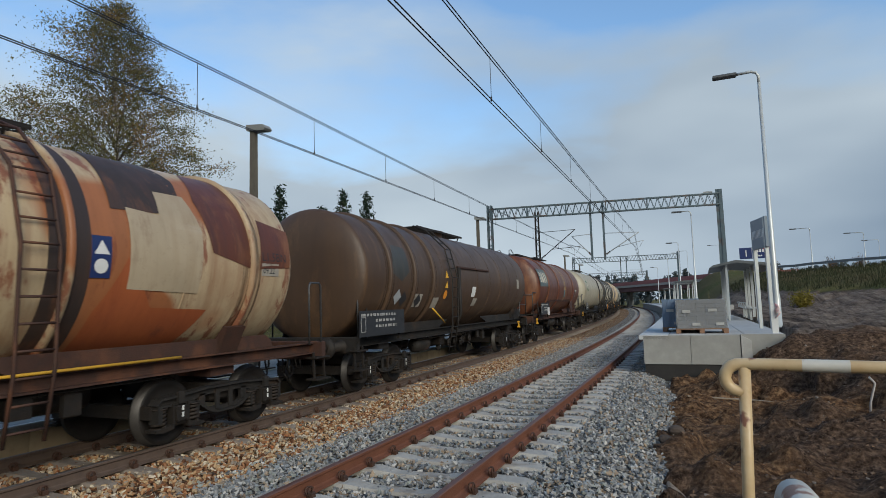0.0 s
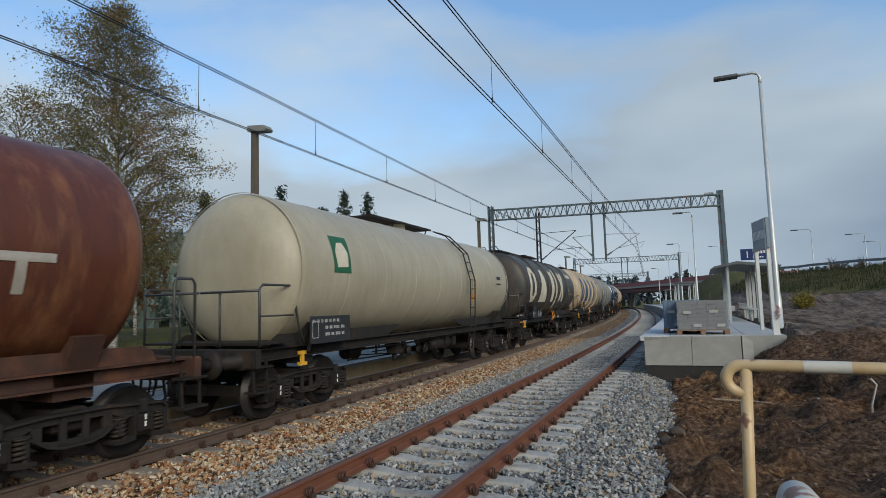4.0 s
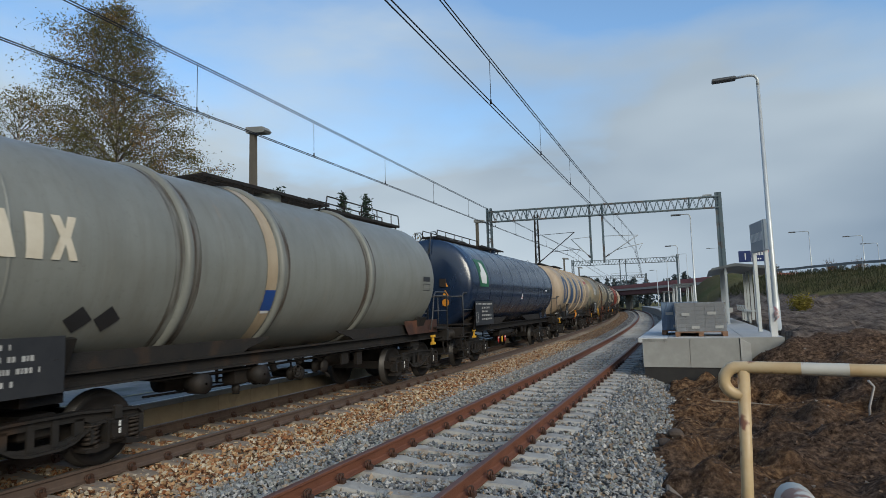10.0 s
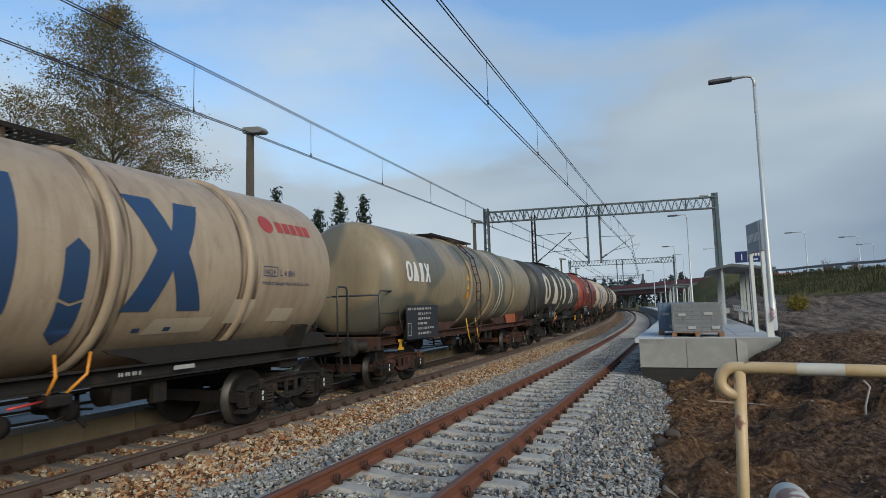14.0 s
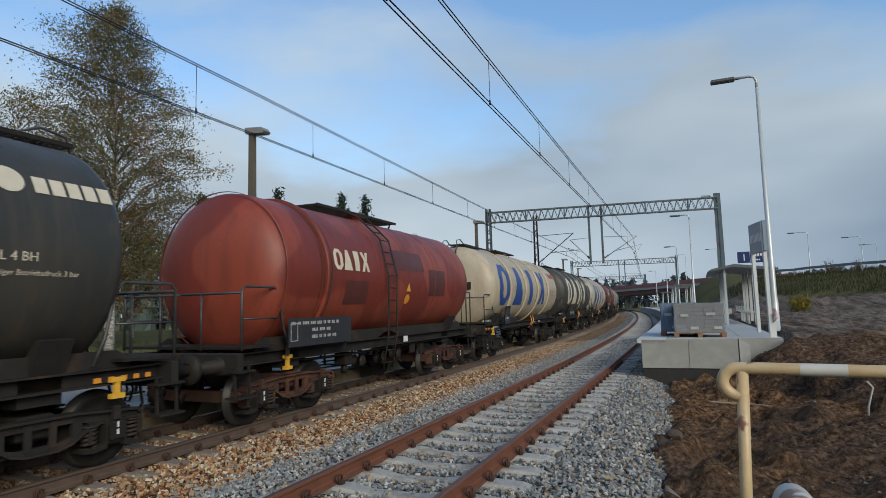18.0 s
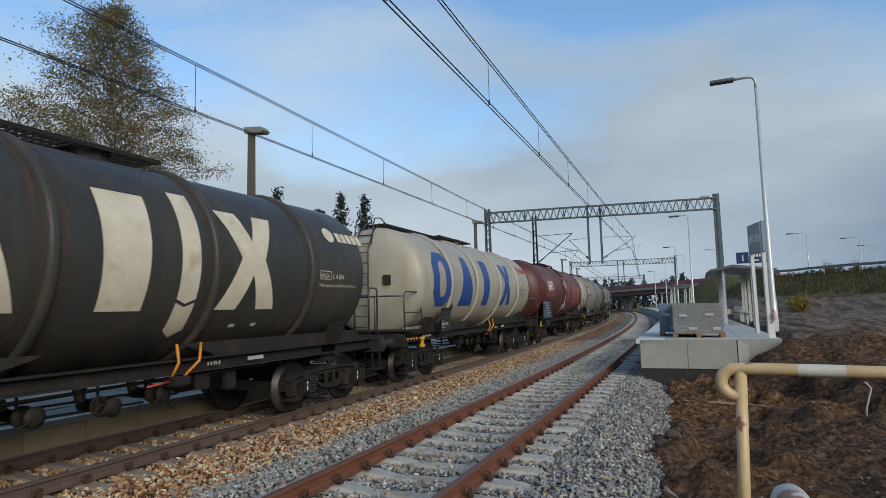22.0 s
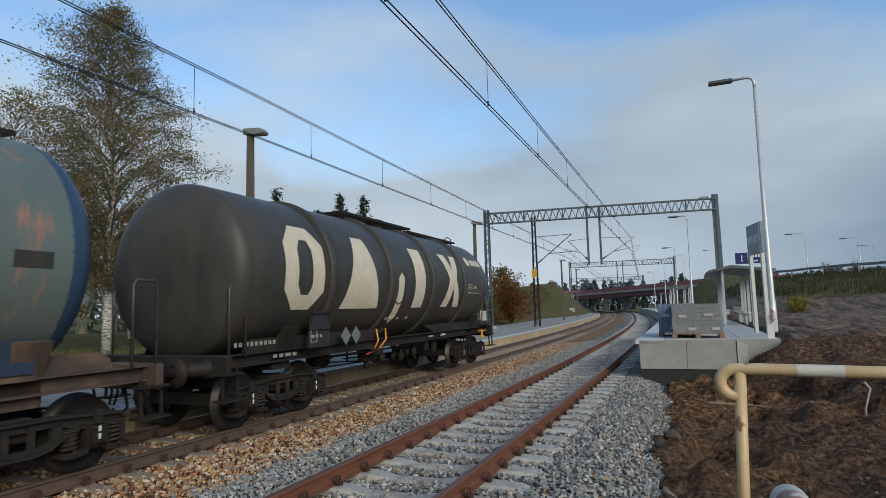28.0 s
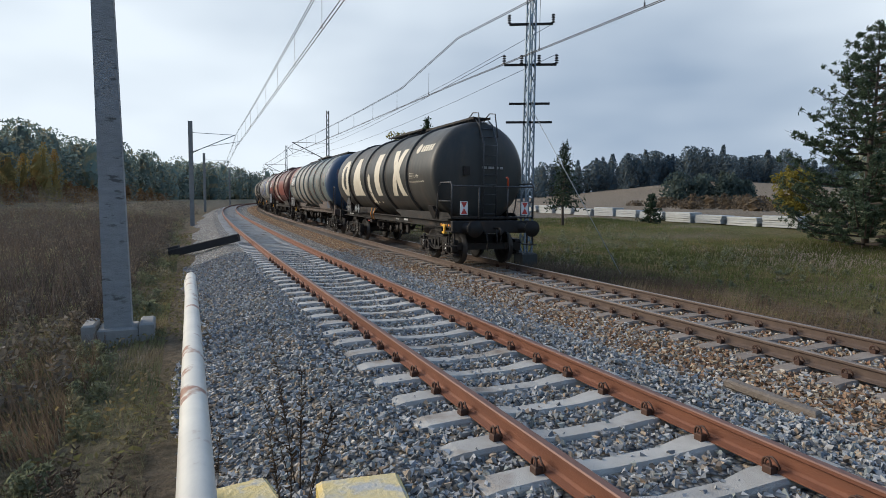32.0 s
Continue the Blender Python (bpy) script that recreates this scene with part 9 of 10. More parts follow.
for p, q in zip(crest, crest[1:]):
    if (q - p).length < 3:
        bm = bmesh.new()
        bar(bm, (p.x, p.y, land_at(p.x, p.y) + 0.65), (q.x, q.y, land_at(q.x, q.y) + 0.65), 0.06, 0.24)
        part("rail", bm, DULL_GALV, t)
for p in crest[::2]:
    bm = bmesh.new()
    z = land_at(p.x, p.y)
    box(bm, p.x - 0.05, p.x + 0.05, p.y - 0.05, p.y + 0.05, z - 0.2, z + 0.7)
    part("post", bm, GALV, t)

# ---- plants ----
WEED_GREY = leaf_mat("grey_green_weeds", (0.20, 0.21, 0.125), (0.14, 0.15, 0.09), (0.25, 0.205, 0.135))
WEED_BROWN = leaf_mat("dark_brown_weeds", (0.16, 0.14, 0.11), (0.105, 0.092, 0.078), (0.21, 0.16, 0.11))
HERB = leaf_mat("herb_leaves", (0.12, 0.14, 0.05), (0.16, 0.11, 0.065), (0.22, 0.17, 0.08))

def cards(name, centres, size, material, rng, flat=0.0, aspect=1.0):
    """Small leaves as turned four-sided blades round the given points."""
    c = np.asarray(centres, float)
    n = len(c)
    a = rng.normal(size=(n, 3))
    a[:, 2] *= 1 - flat
    a /= np.linalg.norm(a, axis=1)[:, None] + 1e-9
    b = rng.normal(size=(n, 3))
    b -= a * np.sum(a * b, 1)[:, None]
    b /= np.linalg.norm(b, axis=1)[:, None] + 1e-9
    s = size * rng.uniform(0.6, 1.3, n)[:, None]
    v = np.stack([c - a * s * aspect, c - b * s * 0.45, c + a * s * aspect, c + b * s * 0.45], 1).reshape(-1, 3)
    f = np.arange(4 * n).reshape(-1, 4)
    me = bpy.data.meshes.new(name)
    me.vertices.add(len(v))
    me.vertices.foreach_set("co", v.astype(np.float32).ravel())
    me.loops.add(f.size)
    me.loops.foreach_set("vertex_index", f.astype(np.int32).ravel())
    me.polygons.add(len(f))
    me.polygons.foreach_set("loop_start", np.arange(0, f.size, 4, dtype=np.int32))
    me.materials.append(material)
    me.update(calc_edges=True)
    return me


def broadleaf(name, x, y, h, spread, seed, leaf, bark, count, size, label, low=0.18, droop=0.25):
    rng = np.random.default_rng(seed)
    z0 = land_at(x, y)
    t = thing(name, Matrix.Translation((x, y, z0 - 0.1)), label, "tree")
    bm = bmesh.new()
    lean = rng.uniform(-0.02, 0.02, 2)
    trunk = [Vector((lean[0] * h * k / 8 + 0.06 * math.sin(k * 1.7 + seed), lean[1] * h * k / 8 + 0.06 * math.cos(k * 1.3), h * k / 8)) for k in range(9)]
    r0 = 0.011 * h + 0.03
    tube(bm, trunk, [r0 * (1 - 0.9 * k / 8) + 0.01 for k in range(9)], 9)
    part("trunk", bm, bark, t)
    bm = bmesh.new()
    pts = []
    nb = int(26 + spread * 6)
    for i in range(nb):
        f = low + (1 - low) * (i + rng.uniform(0, 1)) / nb
        base = trunk[min(7, int(f * 8))].lerp(trunk[min(8, int(f * 8) + 1)], f * 8 - int(f * 8))
        prof = math.sin(math.pi * min(1.0, (f - low) / (1 - low) * 0.86 + 0.14)) ** 0.75
        ln = spread * prof * rng.uniform(0.65, 1.12) + 0.2
        a = i * 2.399 + rng.uniform(-0.4, 0.4)
        d = Vector((math.cos(a), math.sin(a), rng.uniform(0.25, 0.9)))
        p, prev = base, base
        seg = [base]
        for k in range(4):
            p = p + d.normalized() * ln / 4
            d.z -= droop * (k + 1) * 0.42
            d += Vector((rng.uniform(-0.2, 0.2), rng.uniform(-0.2, 0.2), 0))
            seg.append(p)
        tube(bm, seg, [r0 * 0.28, r0 * 0.2, r0 * 0.13, r0 * 0.08, 0.006], 5)
        m = int(count / nb * (0.5 + prof))
        for k in range(m):
            g = rng.uniform(0.22, 1.05) ** 0.8
            j = min(3, int(g * 4))
            q = seg[j].lerp(seg[j + 1], min(1, g * 4 - j))
            sc = 0.10 * spread + 0.12
            if k % 12 == 0:
                c = (q.x + rng.normal(0, sc), q.y + rng.normal(0, sc), q.z + rng.normal(-droop * 0.5, sc))
                tube(bm, [q, Vector(c)], [0.006, 0.003], 3)
            pts.append((c[0] + rng.normal(0, 0.13), c[1] + rng.normal(0, 0.13), c[2] + rng.normal(-0.06, 0.17)))
    part("branchwork", bm, bark if bark is not BIRCH else mat("birch_twig", (0.16, 0.13, 0.11), 0.9), t)
    part("crown", cards("crown", pts, size, leaf, rng), None, t)
    return t


def birch(x, y, h, seed, right, left, low, twigs, per, size, label):
    """A birch: rising limbs, fine hanging twigs and leaves in loose tufts. right and left give the crown's half width at depths below its top."""
    rng = np.random.default_rng(seed)
    t = thing("birch_tree", Matrix.Translation((x, y, land_at(x, y) - 0.1)), label, "tree")
    trunk = [Vector((0.10 * math.sin(k * 0.9 + seed), 0.08 * math.cos(k * 1.1), h * k / 10)) for k in range(11)]
    r0 = 0.012 * h + 0.03
    bm = bmesh.new()
    tube(bm, trunk, [r0 * (1 - 0.93 * k / 10) + 0.008 for k in range(11)], 10)
    part("trunk", bm, BIRCH, t)

    def axis(z):
        k = min(9, max(0, int(z / h * 10)))
        return trunk[k].lerp(trunk[k + 1], z / h * 10 - k)

    limbs, fine, pts = bmesh.new(), bmesh.new(), []
    nb = int(h * 9)
    for i in range(nb):
        f = ((i + rng.uniform(0, 1)) / nb) ** 1.1
        deep = f * h * (1 - low)
        a = i * 2.399 + rng.uniform(-0.3, 0.3)
        side = 0.5 + 0.5 * (math.cos(a) * 0.92 + math.sin(a) * 0.39)
        wide = (np.interp(deep, *right) * side + np.interp(deep, *left) * (1 - side)) * rng.uniform(0.72, 1.06)
        tip_z = h - deep
        base = axis(max(h * low * 0.75, tip_z - 0.45 * wide - 0.2))
        tip = Vector((base.x + math.cos(a) * wide, base.y + math.sin(a) * wide, tip_z))
        seg = [base]
        for k in (0.3, 0.6, 1.0):
            p = base.lerp(tip, k)
            p.z += 0.22 * wide * math.sin(math.pi * k) + rng.uniform(-0.08, 0.08)
            p += Vector((rng.uniform(-0.1, 0.1), rng.uniform(-0.1, 0.1), 0)) * wide * 0.4
            seg.append(p)
        tube(limbs, seg, [0.008 * wide + 0.012, 0.006 * wide + 0.006, 0.004 * wide + 0.004, 0.003], 5)
        n = max(3, int(twigs / nb * (0.35 + wide / 3.0)))
        for k in range(n):
            g = rng.uniform(0.18, 1.0) ** 0.75 * 3
            j = min(2, int(g))
            q = seg[j].lerp(seg[j + 1], g - j)
            b = rng.uniform(0, 6.283)
            ln = rng.uniform(0.25, 0.75) * (0.6 + 0.12 * wide)
            e = q + Vector((math.cos(b) * ln, math.sin(b) * ln, rng.uniform(-0.7, 0.55) * ln))
            tube(fine, [q, q.lerp(e, 0.55) + Vector((0, 0, 0.06)), e], [0.006, 0.004, 0.002], 3)
            m = int(per * rng.uniform(0.4, 1.5))
            g2 = rng.uniform(0.25, 1.1, m)
            c = np.array(q)[None] + (np.array(e) - np.array(q))[None] * g2[:, None] + rng.normal(0, 0.19, (m, 3)) - np.array([0, 0, 0.06])
            pts.append(c)
    part("branchwork", limbs, mat("birch_limb", (0.22, 0.19, 0.165), 0.9, 0, (0.14, 0.11, 0.09), 6, 0.8), t)
    part("twiggery", fine, mat("birch_twig", (0.13, 0.10, 0.085), 0.9), t)
    part("crown", cards("crown", np.concatenate(pts), size, LEAF_BIRCH, rng), None, t)
    return t


def pine(x, y, h, spread, seed, per, label, bare=0.03):
    """A pine: whorls of limbs turned up at their ends, each set with tufts of needles."""
    rng = np.random.default_rng(seed)
    t = thing("pine_tree", Matrix.Translation((x, y, land_at(x, y) - 0.1)), label, "tree")
    bm = bmesh.new()
    r0 = 0.013 * h + 0.03
    tube(bm, [(0.05 * math.sin(k), 0.05 * math.cos(k * 1.4), h * k / 6) for k in range(7)], [r0 * (1 - 0.93 * k / 6) + 0.008 for k in range(7)], 8)
    part("trunk", bm, BARK, t)
    bm = bmesh.new()
    pts = []
    levels = int(h * 2.3)
    for lv in range(levels):
        f = bare + (1 - bare) * (lv + rng.uniform(-0.2, 0.2)) / levels
        f = min(0.985, max(0.01, f))
        for k in range(rng.integers(5, 8)):
            a = k * 1.05 + lv * 0.7 + rng.uniform(-0.3, 0.3)
            ln = spread * (1 - f) ** 0.72 * rng.uniform(0.55, 1.1) + 0.15
            base = Vector((0, 0, h * f))
            mid = base + Vector((math.cos(a) * ln * 0.55, math.sin(a) * ln * 0.55, 0.04 * ln))
            tip = base + Vector((math.cos(a) * ln, math.sin(a) * ln, 0.30 * ln + rng.uniform(-0.1, 0.15)))
            tube(bm, [base, mid, tip], [0.012 * ln + 0.01, 0.009 * ln + 0.006, 0.005], 4)
            for j in range(max(3, int(ln * 5.5))):
                g = rng.uniform(0.28, 1.0)
                q = base.lerp(mid, g / 0.55) if g < 0.55 else mid.lerp(tip, (g - 0.55) / 0.45)
                b = rng.uniform(0, 6.283)
                e = q + Vector((math.cos(b), math.sin(b), rng.uniform(0.0, 0.9))) * rng.uniform(0.08, 0.34)
                pts.append(np.array(e)[None] + rng.normal(0, 0.065, (per, 3)))
    part("branchwork", bm, BARK, t)
    part("crown", cards("crown", np.concatenate(pts), 0.06, LEAF_PINE, rng, aspect=1.9), None, t)
    return t


def conifer(name, x, y, h, spread, seed, leaf, count, size, label, bare=0.06, group=""):
    rng = np.random.default_rng(seed)
    z0 = land_at(x, y)
    t = thing(name, Matrix.Translation((x, y, z0 - 0.1)), label, "tree", group)
    bm = bmesh.new()
    r0 = 0.012 * h + 0.03
    tube(bm, [(0.04 * math.sin(k), 0.04 * math.cos(k * 1.4), h * k / 6) for k in range(7)], [r0 * (1 - 0.93 * k / 6) + 0.008 for k in range(7)], 8)
    part("trunk", bm, BARK, t)
    bm = bmesh.new()
    pts = []
    nb = int(h * 9)
    for i in range(nb):
        f = bare + (1 - bare) * i / nb
        ln = spread * ((1 - f) ** 0.85) * rng.uniform(0.6, 1.15) + 0.12
        a = i * 2.399 + rng.uniform(-0.3, 0.3)
        base = Vector((0, 0, h * f))
        tip = base + Vector((math.cos(a) * ln, math.sin(a) * ln, ln * -0.12 + rng.uniform(-0.15, 0.15)))
        mid = base.lerp(tip, 0.5) + Vector((0, 0, -0.08 * ln))
        tube(bm, [base, mid, tip], [0.03 * ln + 0.008, 0.018 * ln + 0.005, 0.004], 4)
        m = max(3, int(count / nb * (0.35 + ln / spread)))
        for k in range(m):
            g = rng.uniform(0.15, 1.03)
            q = base.lerp(mid, g * 2) if g < 0.5 else mid.lerp(tip, g * 2 - 1)
            sc = 0.05 * spread + 0.05
            pts.append((q.x + rng.normal(0, sc), q.y + rng.normal(0, sc), q.z + rng.normal(-0.1, sc * 0.8)))
    part("branchwork", bm, BARK, t)
    part("crown", cards("crown", pts, size, leaf, rng, aspect=1.3), None, t)
    return t


def bush(x, y, h, w, seed, leaf, count, size, label):
    rng = np.random.default_rng(seed)
    t = thing("bush", Matrix.Translation((x, y, land_at(x, y) - 0.05)), label, "bush")
    bm = bmesh.new()
    pts = []
    for i in range(26):
        a, b = rng.uniform(0, 6.283), rng.uniform(0.15, 0.75)
        tip = Vector((math.cos(a) * w / 2 * b * 1.2, math.sin(a) * w / 2 * b * 1.2, h * rng.uniform(0.6, 1.05) * (1.1 - 0.5 * b)))
        mid = tip * 0.5 + Vector((0, 0, 0.1 * h))
        tube(bm, [(0, 0, 0), mid, tip], [0.03, 0.018, 0.006], 4)
        for k in range(count // 26):
            g = rng.uniform(0.2, 1.02)
            q = mid * (2 * g) if g < 0.5 else mid.lerp(tip, g * 2 - 1)
            sc = 0.11 * w
            pts.append((q.x + rng.normal(0, sc), q.y + rng.normal(0, sc), max(0.05, q.z + rng.normal(0, sc * 0.8))))
    part("branchwork", bm, BARK, t)
    part("foliage", cards("foliage", pts, size, leaf, rng), None, t)
    return t


# beyond the low platform
BIRCH_RIGHT = ((0, 0.9, 1.6, 3.2, 5.1, 7.6, 9.5, 11.5, 13.5), (0.15, 0.9, 1.5, 2.3, 3.8, 4.7, 4.4, 3.0, 1.0))
BIRCH_LEFT = ((0, 0.9, 1.6, 3.2, 5.1, 7.6, 9.5, 11.5, 13.5), (0.15, 1.9, 2.9, 3.4, 3.6, 4.2, 4.2, 3.0, 1.0))
birch(-23.75, 18.5, 16.0, 11, BIRCH_RIGHT, BIRCH_LEFT, 0.20, 4000, 17, 0.055, "tall birch with thin olive and yellowing leaves")
SMALL_CROWN = ((0, 0.8, 2.5, 5.0, 7.5), (0.3, 1.3, 2.5, 3.1, 2.0))
birch(-25.6, 15.5, 11.4, 12, SMALL_CROWN, SMALL_CROWN, 0.22, 1000, 13, 0.055, "smaller birch with thinning leaves beside the taller one")
broadleaf("birch_tree", -30.5, 5.5, 12.5, 3.4, 13, LEAF_BIRCH, BIRCH, 9000, 0.09, "half-bare birch behind the platform", 0.25, 0.3)
for i, (x, y, h) in enumerate(((-32.6, 51.0, 13.6), (-30.4, 51.9, 13.2), (-33.8, 49.0, 11.8), (-36.5, 46.0, 13.5), (-33.0, 56.0, 11.0), (-38.5, 38.5, 12.0), (-28.0, 2.0, 14.0), (-33.0, -4.5, 12.0))):
    conifer("spruce_tree", x, y, h, 2.9, 40 + i, LEAF_SPRUCE, 3800, 0.17, "dark spruce in the belt behind the platform", 0.08, "spruces behind the platform")
for i, (x, y, h, lf) in enumerate(((-29.5, 56.5, 9.5, LEAF_BIRCH), (-27.8, 58.5, 9.0, LEAF_BIRCH), (-25.0, 66.0, 8.0, LEAF_YELLOW), (-22.5, 72.0, 6.5, LEAF_BIRCH), (-28.5, 70.0, 8.5, LEAF_BIRCH), (-36.0, 41.0, 10.5, LEAF_BIRCH), (-40.0, 33.0, 10.0, LEAF_BROWN), (-39.0, 27.0, 9.5, LEAF_BIRCH), (-38.0, 20.0, 11.0, LEAF_BROWN), (-37.0, 10.0, 11.0, LEAF_BIRCH), (-36.0, 0.0, 10.5, LEAF_BROWN), (-30.0, -12.0, 9.5, LEAF_BIRCH))):
    broadleaf("young_tree", x, y, h, 2.4, 60 + i, lf, BARK if i % 2 else BIRCH, 2600, 0.16, "young broadleaved tree with thin autumn leaves", 0.2, 0.2)
bush(-16.8, 56.5, 5.2, 4.6, 71, LEAF_RUST, 3800, 0.13, "rust-red autumn bush behind the platform")
bush(-20.5, 60.0, 3.4, 3.5, 72, LEAF_YELLOW, 1800, 0.13, "orange and yellow shrub behind the platform")
bush(-22.5, 57.0, 2.8, 4.0, 73, LEAF_RUST, 1600, 0.13, "low russet shrub behind the platform")
bush(-24.0, 38.0, 1.6, 3.0, 74, LEAF_BIRCH, 1400, 0.11, "low olive shrub at the edge of the grass")
bush(6.55, 49.0, 1.1, 1.9, 75, LEAF_YELLOW, 1600, 0.09, "small yellow bush on the bank")
for i, (x, y) in enumerate(((12.5, 72), (15.5, 74.5), (8.5, 82), (19, 70))):
    bush(x, y, 1.8, 1.6, 80 + i, LEAF_BROWN, 220, 0.09, "thin leafless shrub on the crest of the bank")
# looking back
pine(-33.8, -21.6, 12.0, 6.0, 91, 22, "broad dark green pine at the field's edge")
pine(-41.5, -15.5, 10.5, 3.4, 94, 8, "dark green pine among russet oaks", 0.08)
broadleaf("oak_tree", -37.6, -19.6, 12.0, 4.2, 92, LEAF_BROWN, BARK, 11000, 0.11, "oak with russet brown leaves", 0.12, 0.05)
broadleaf("oak_tree", -37.0, -12.5, 10.0, 3.8, 93, LEAF_BROWN, BARK, 7000, 0.10, "oak with thinning brown leaves", 0.14, 0.05)
broadleaf("young_tree", -55.0, -41.3, 4.8, 1.9, 95, LEAF_YELLOW, BARK, 3500, 0.16, "orange-leaved tree beyond the slabs", 0.1, 0.1)
conifer("spruce_tree", -28.6, -42.2, 7.0, 2.2, 96, LEAF_SPRUCE, 1900, 0.13, "single open-branched spruce in the field", 0.27)
conifer("spruce_tree", -39.0, -43.4, 2.9, 1.3, 97, LEAF_SPRUCE, 1400, 0.13, "small bushy spruce before the slabs", 0.02)
conifer("spruce_tree", -24.5, -62.0, 10.5, 1.9, 98, LEAF_SPRUCE, 2200, 0.2, "dark spruce beyond the train", 0.1)
broadleaf("young_tree", -22.5, -66.0, 9.0, 2.4, 99, LEAF_YELLOW, BIRCH, 1500, 0.2, "yellowing birch beyond the train", 0.2, 0.2)


def woods(name, spots, leaf, label, seed, size=0.5, per=170):
    """A belt of far trees in one mesh: a lumpy dark heart to each crown, with leaf clumps all over it."""
    rng = np.random.default_rng(seed)
    pts, verts, faces = [], [], []
    for x, y, z, h, w, kind in spots:
        n = int(per * rng.uniform(0.8, 1.2))
        f = rng.uniform(0.08, 1.0, n)

        def prof(f):
            return (1 - f) * 0.9 + 0.08 if kind else np.sin(np.pi * np.clip(f * 0.86 + 0.10, 0, 1)) ** 0.6
        rad = w * prof(f) * np.sqrt(rng.uniform(0.4, 1.1, n))
        a = rng.uniform(0, 6.283, n)
        pts.append(np.stack([x + rad * np.cos(a), y + rad * np.sin(a), z + f * h], 1))
        k0 = len(verts)
        lev = (-0.05, 0.1, 0.3, 0.5, 0.7, 0.86, 0.97)
        for f in lev:
            for j in range(7):
                r_ = w * float(prof(np.float64(max(f, 0.05)))) * rng.uniform(0.22, 0.5)
                b = j * 0.8976 + f * 3
                verts.append((x + r_ * math.cos(b), y + r_ * math.sin(b), z + f * h * 0.93 + rng.uniform(-0.04, 0.03) * h))
        for i in range(len(lev) - 1):
            for j in range(7):
                faces.append((k0 + i * 7 + j, k0 + i * 7 + (j + 1) % 7, k0 + i * 7 + 7 + (j + 1) % 7, k0 + i * 7 + 7 + j))
        faces.append(tuple(k0 + (len(lev) - 1) * 7 + j for j in range(7)))
    me = cards(name, np.concatenate(pts), size, leaf, rng)
    bm = bmesh.new()
    bm.from_mesh(me)
    heart = quick_mesh("heart", verts, faces, leaf)
    bm.from_mesh(heart)
    bm.to_mesh(me)
    bm.free()
    bpy.data.meshes.remove(heart)
    return tagged(new(name, me), label, "woods", kind="stuff")


def belt(rng, a, b, depth, n, h0, h1, w, cone=0.45):
    out = []
    for _ in range(n):
        f, k = rng.uniform(0, 1), rng.uniform(0, 1)
        x, y = a[0] + (b[0] - a[0]) * f + depth[0] * k, a[1] + (b[1] - a[1]) * f + depth[1] * k
        out.append((x, y, 0.2, rng.uniform(h0, h1), w * rng.uniform(0.8, 1.3), rng.uniform() < cone))
    return out


rng0 = np.random.default_rng(5)
woods("pine_wood", belt(rng0, (34, -62), (4, -150), (25, 0), 150, 9, 13, 3.6, 0.15) + belt(rng0, (4, -150), (-30, -235), (20, -10), 90, 8, 12, 3.6, 0.15), LEAF_FAR_HAZE, "dark pine wood along the line", 31, 0.36, 340)
woods("autumn_edge", belt(rng0, (30, -50), (12, -100), (8, 0), 20, 5, 9, 2.2), LEAF_EDGE, "yellow and russet trees at the wood's edge", 32, 0.12, 1000)
woods("understory", belt(rng0, (26, -44), (3, -130), (14, 0), 150, 1.5, 3.5, 2.0), LEAF_BROWN, "brown scrub under the wood's edge", 38, 0.16, 150)
woods("far_scrub", belt(rng0, (-70, -60), (-110, -140), (-30, 0), 34, 1.2, 3.0, 3.0), LEAF_DULL, "russet scrub across the dry field", 39, 0.25, 200)
# hill and field trees: haze is tinted into their bluish leaf colours
woods("hill_wood", [(x, y, land_at(x, y) - 0.8, h, w, k) for x, y, z, h, w, k in belt(rng0, (-260, -150), (-110, -270), (-30, -40), 150, 12, 17, 5)], leaf_mat("haze_tinted_hill", (0.115, 0.155, 0.175), (0.09, 0.125, 0.145), (0.16, 0.16, 0.135)), "hazy wooded hill beyond the field", 33, 0.55, 700)
woods("field_wood", belt(rng0, (-121, -100), (-103, -109), (-10, -10), 16, 6, 8.5, 3.2), leaf_mat("haze_tinted_copse", (0.085, 0.115, 0.10), (0.06, 0.085, 0.078), (0.11, 0.125, 0.09)), "dark trees across the field", 34, 0.55, 420)
woods("side_wood", belt(rng0, (-75, 0), (-50, 70), (-15, 0), 60, 9, 13, 2.8), LEAF_FAR_HAZE, "mixed wood behind the station", 35, 0.32, 500)
woods("side_wood_back", belt(rng0, (-70, 0), (-62, -45), (-15, 0), 45, 8, 11, 3), LEAF_FAR_HAZE, "mixed wood beyond the field's edge", 36, 0.32, 500)
# trees behind the bridge take their haze from the blue-grey leaf colour alone
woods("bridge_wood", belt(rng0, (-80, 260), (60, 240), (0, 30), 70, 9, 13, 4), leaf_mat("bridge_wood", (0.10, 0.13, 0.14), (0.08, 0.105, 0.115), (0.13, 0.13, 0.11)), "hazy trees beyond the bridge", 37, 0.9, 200)


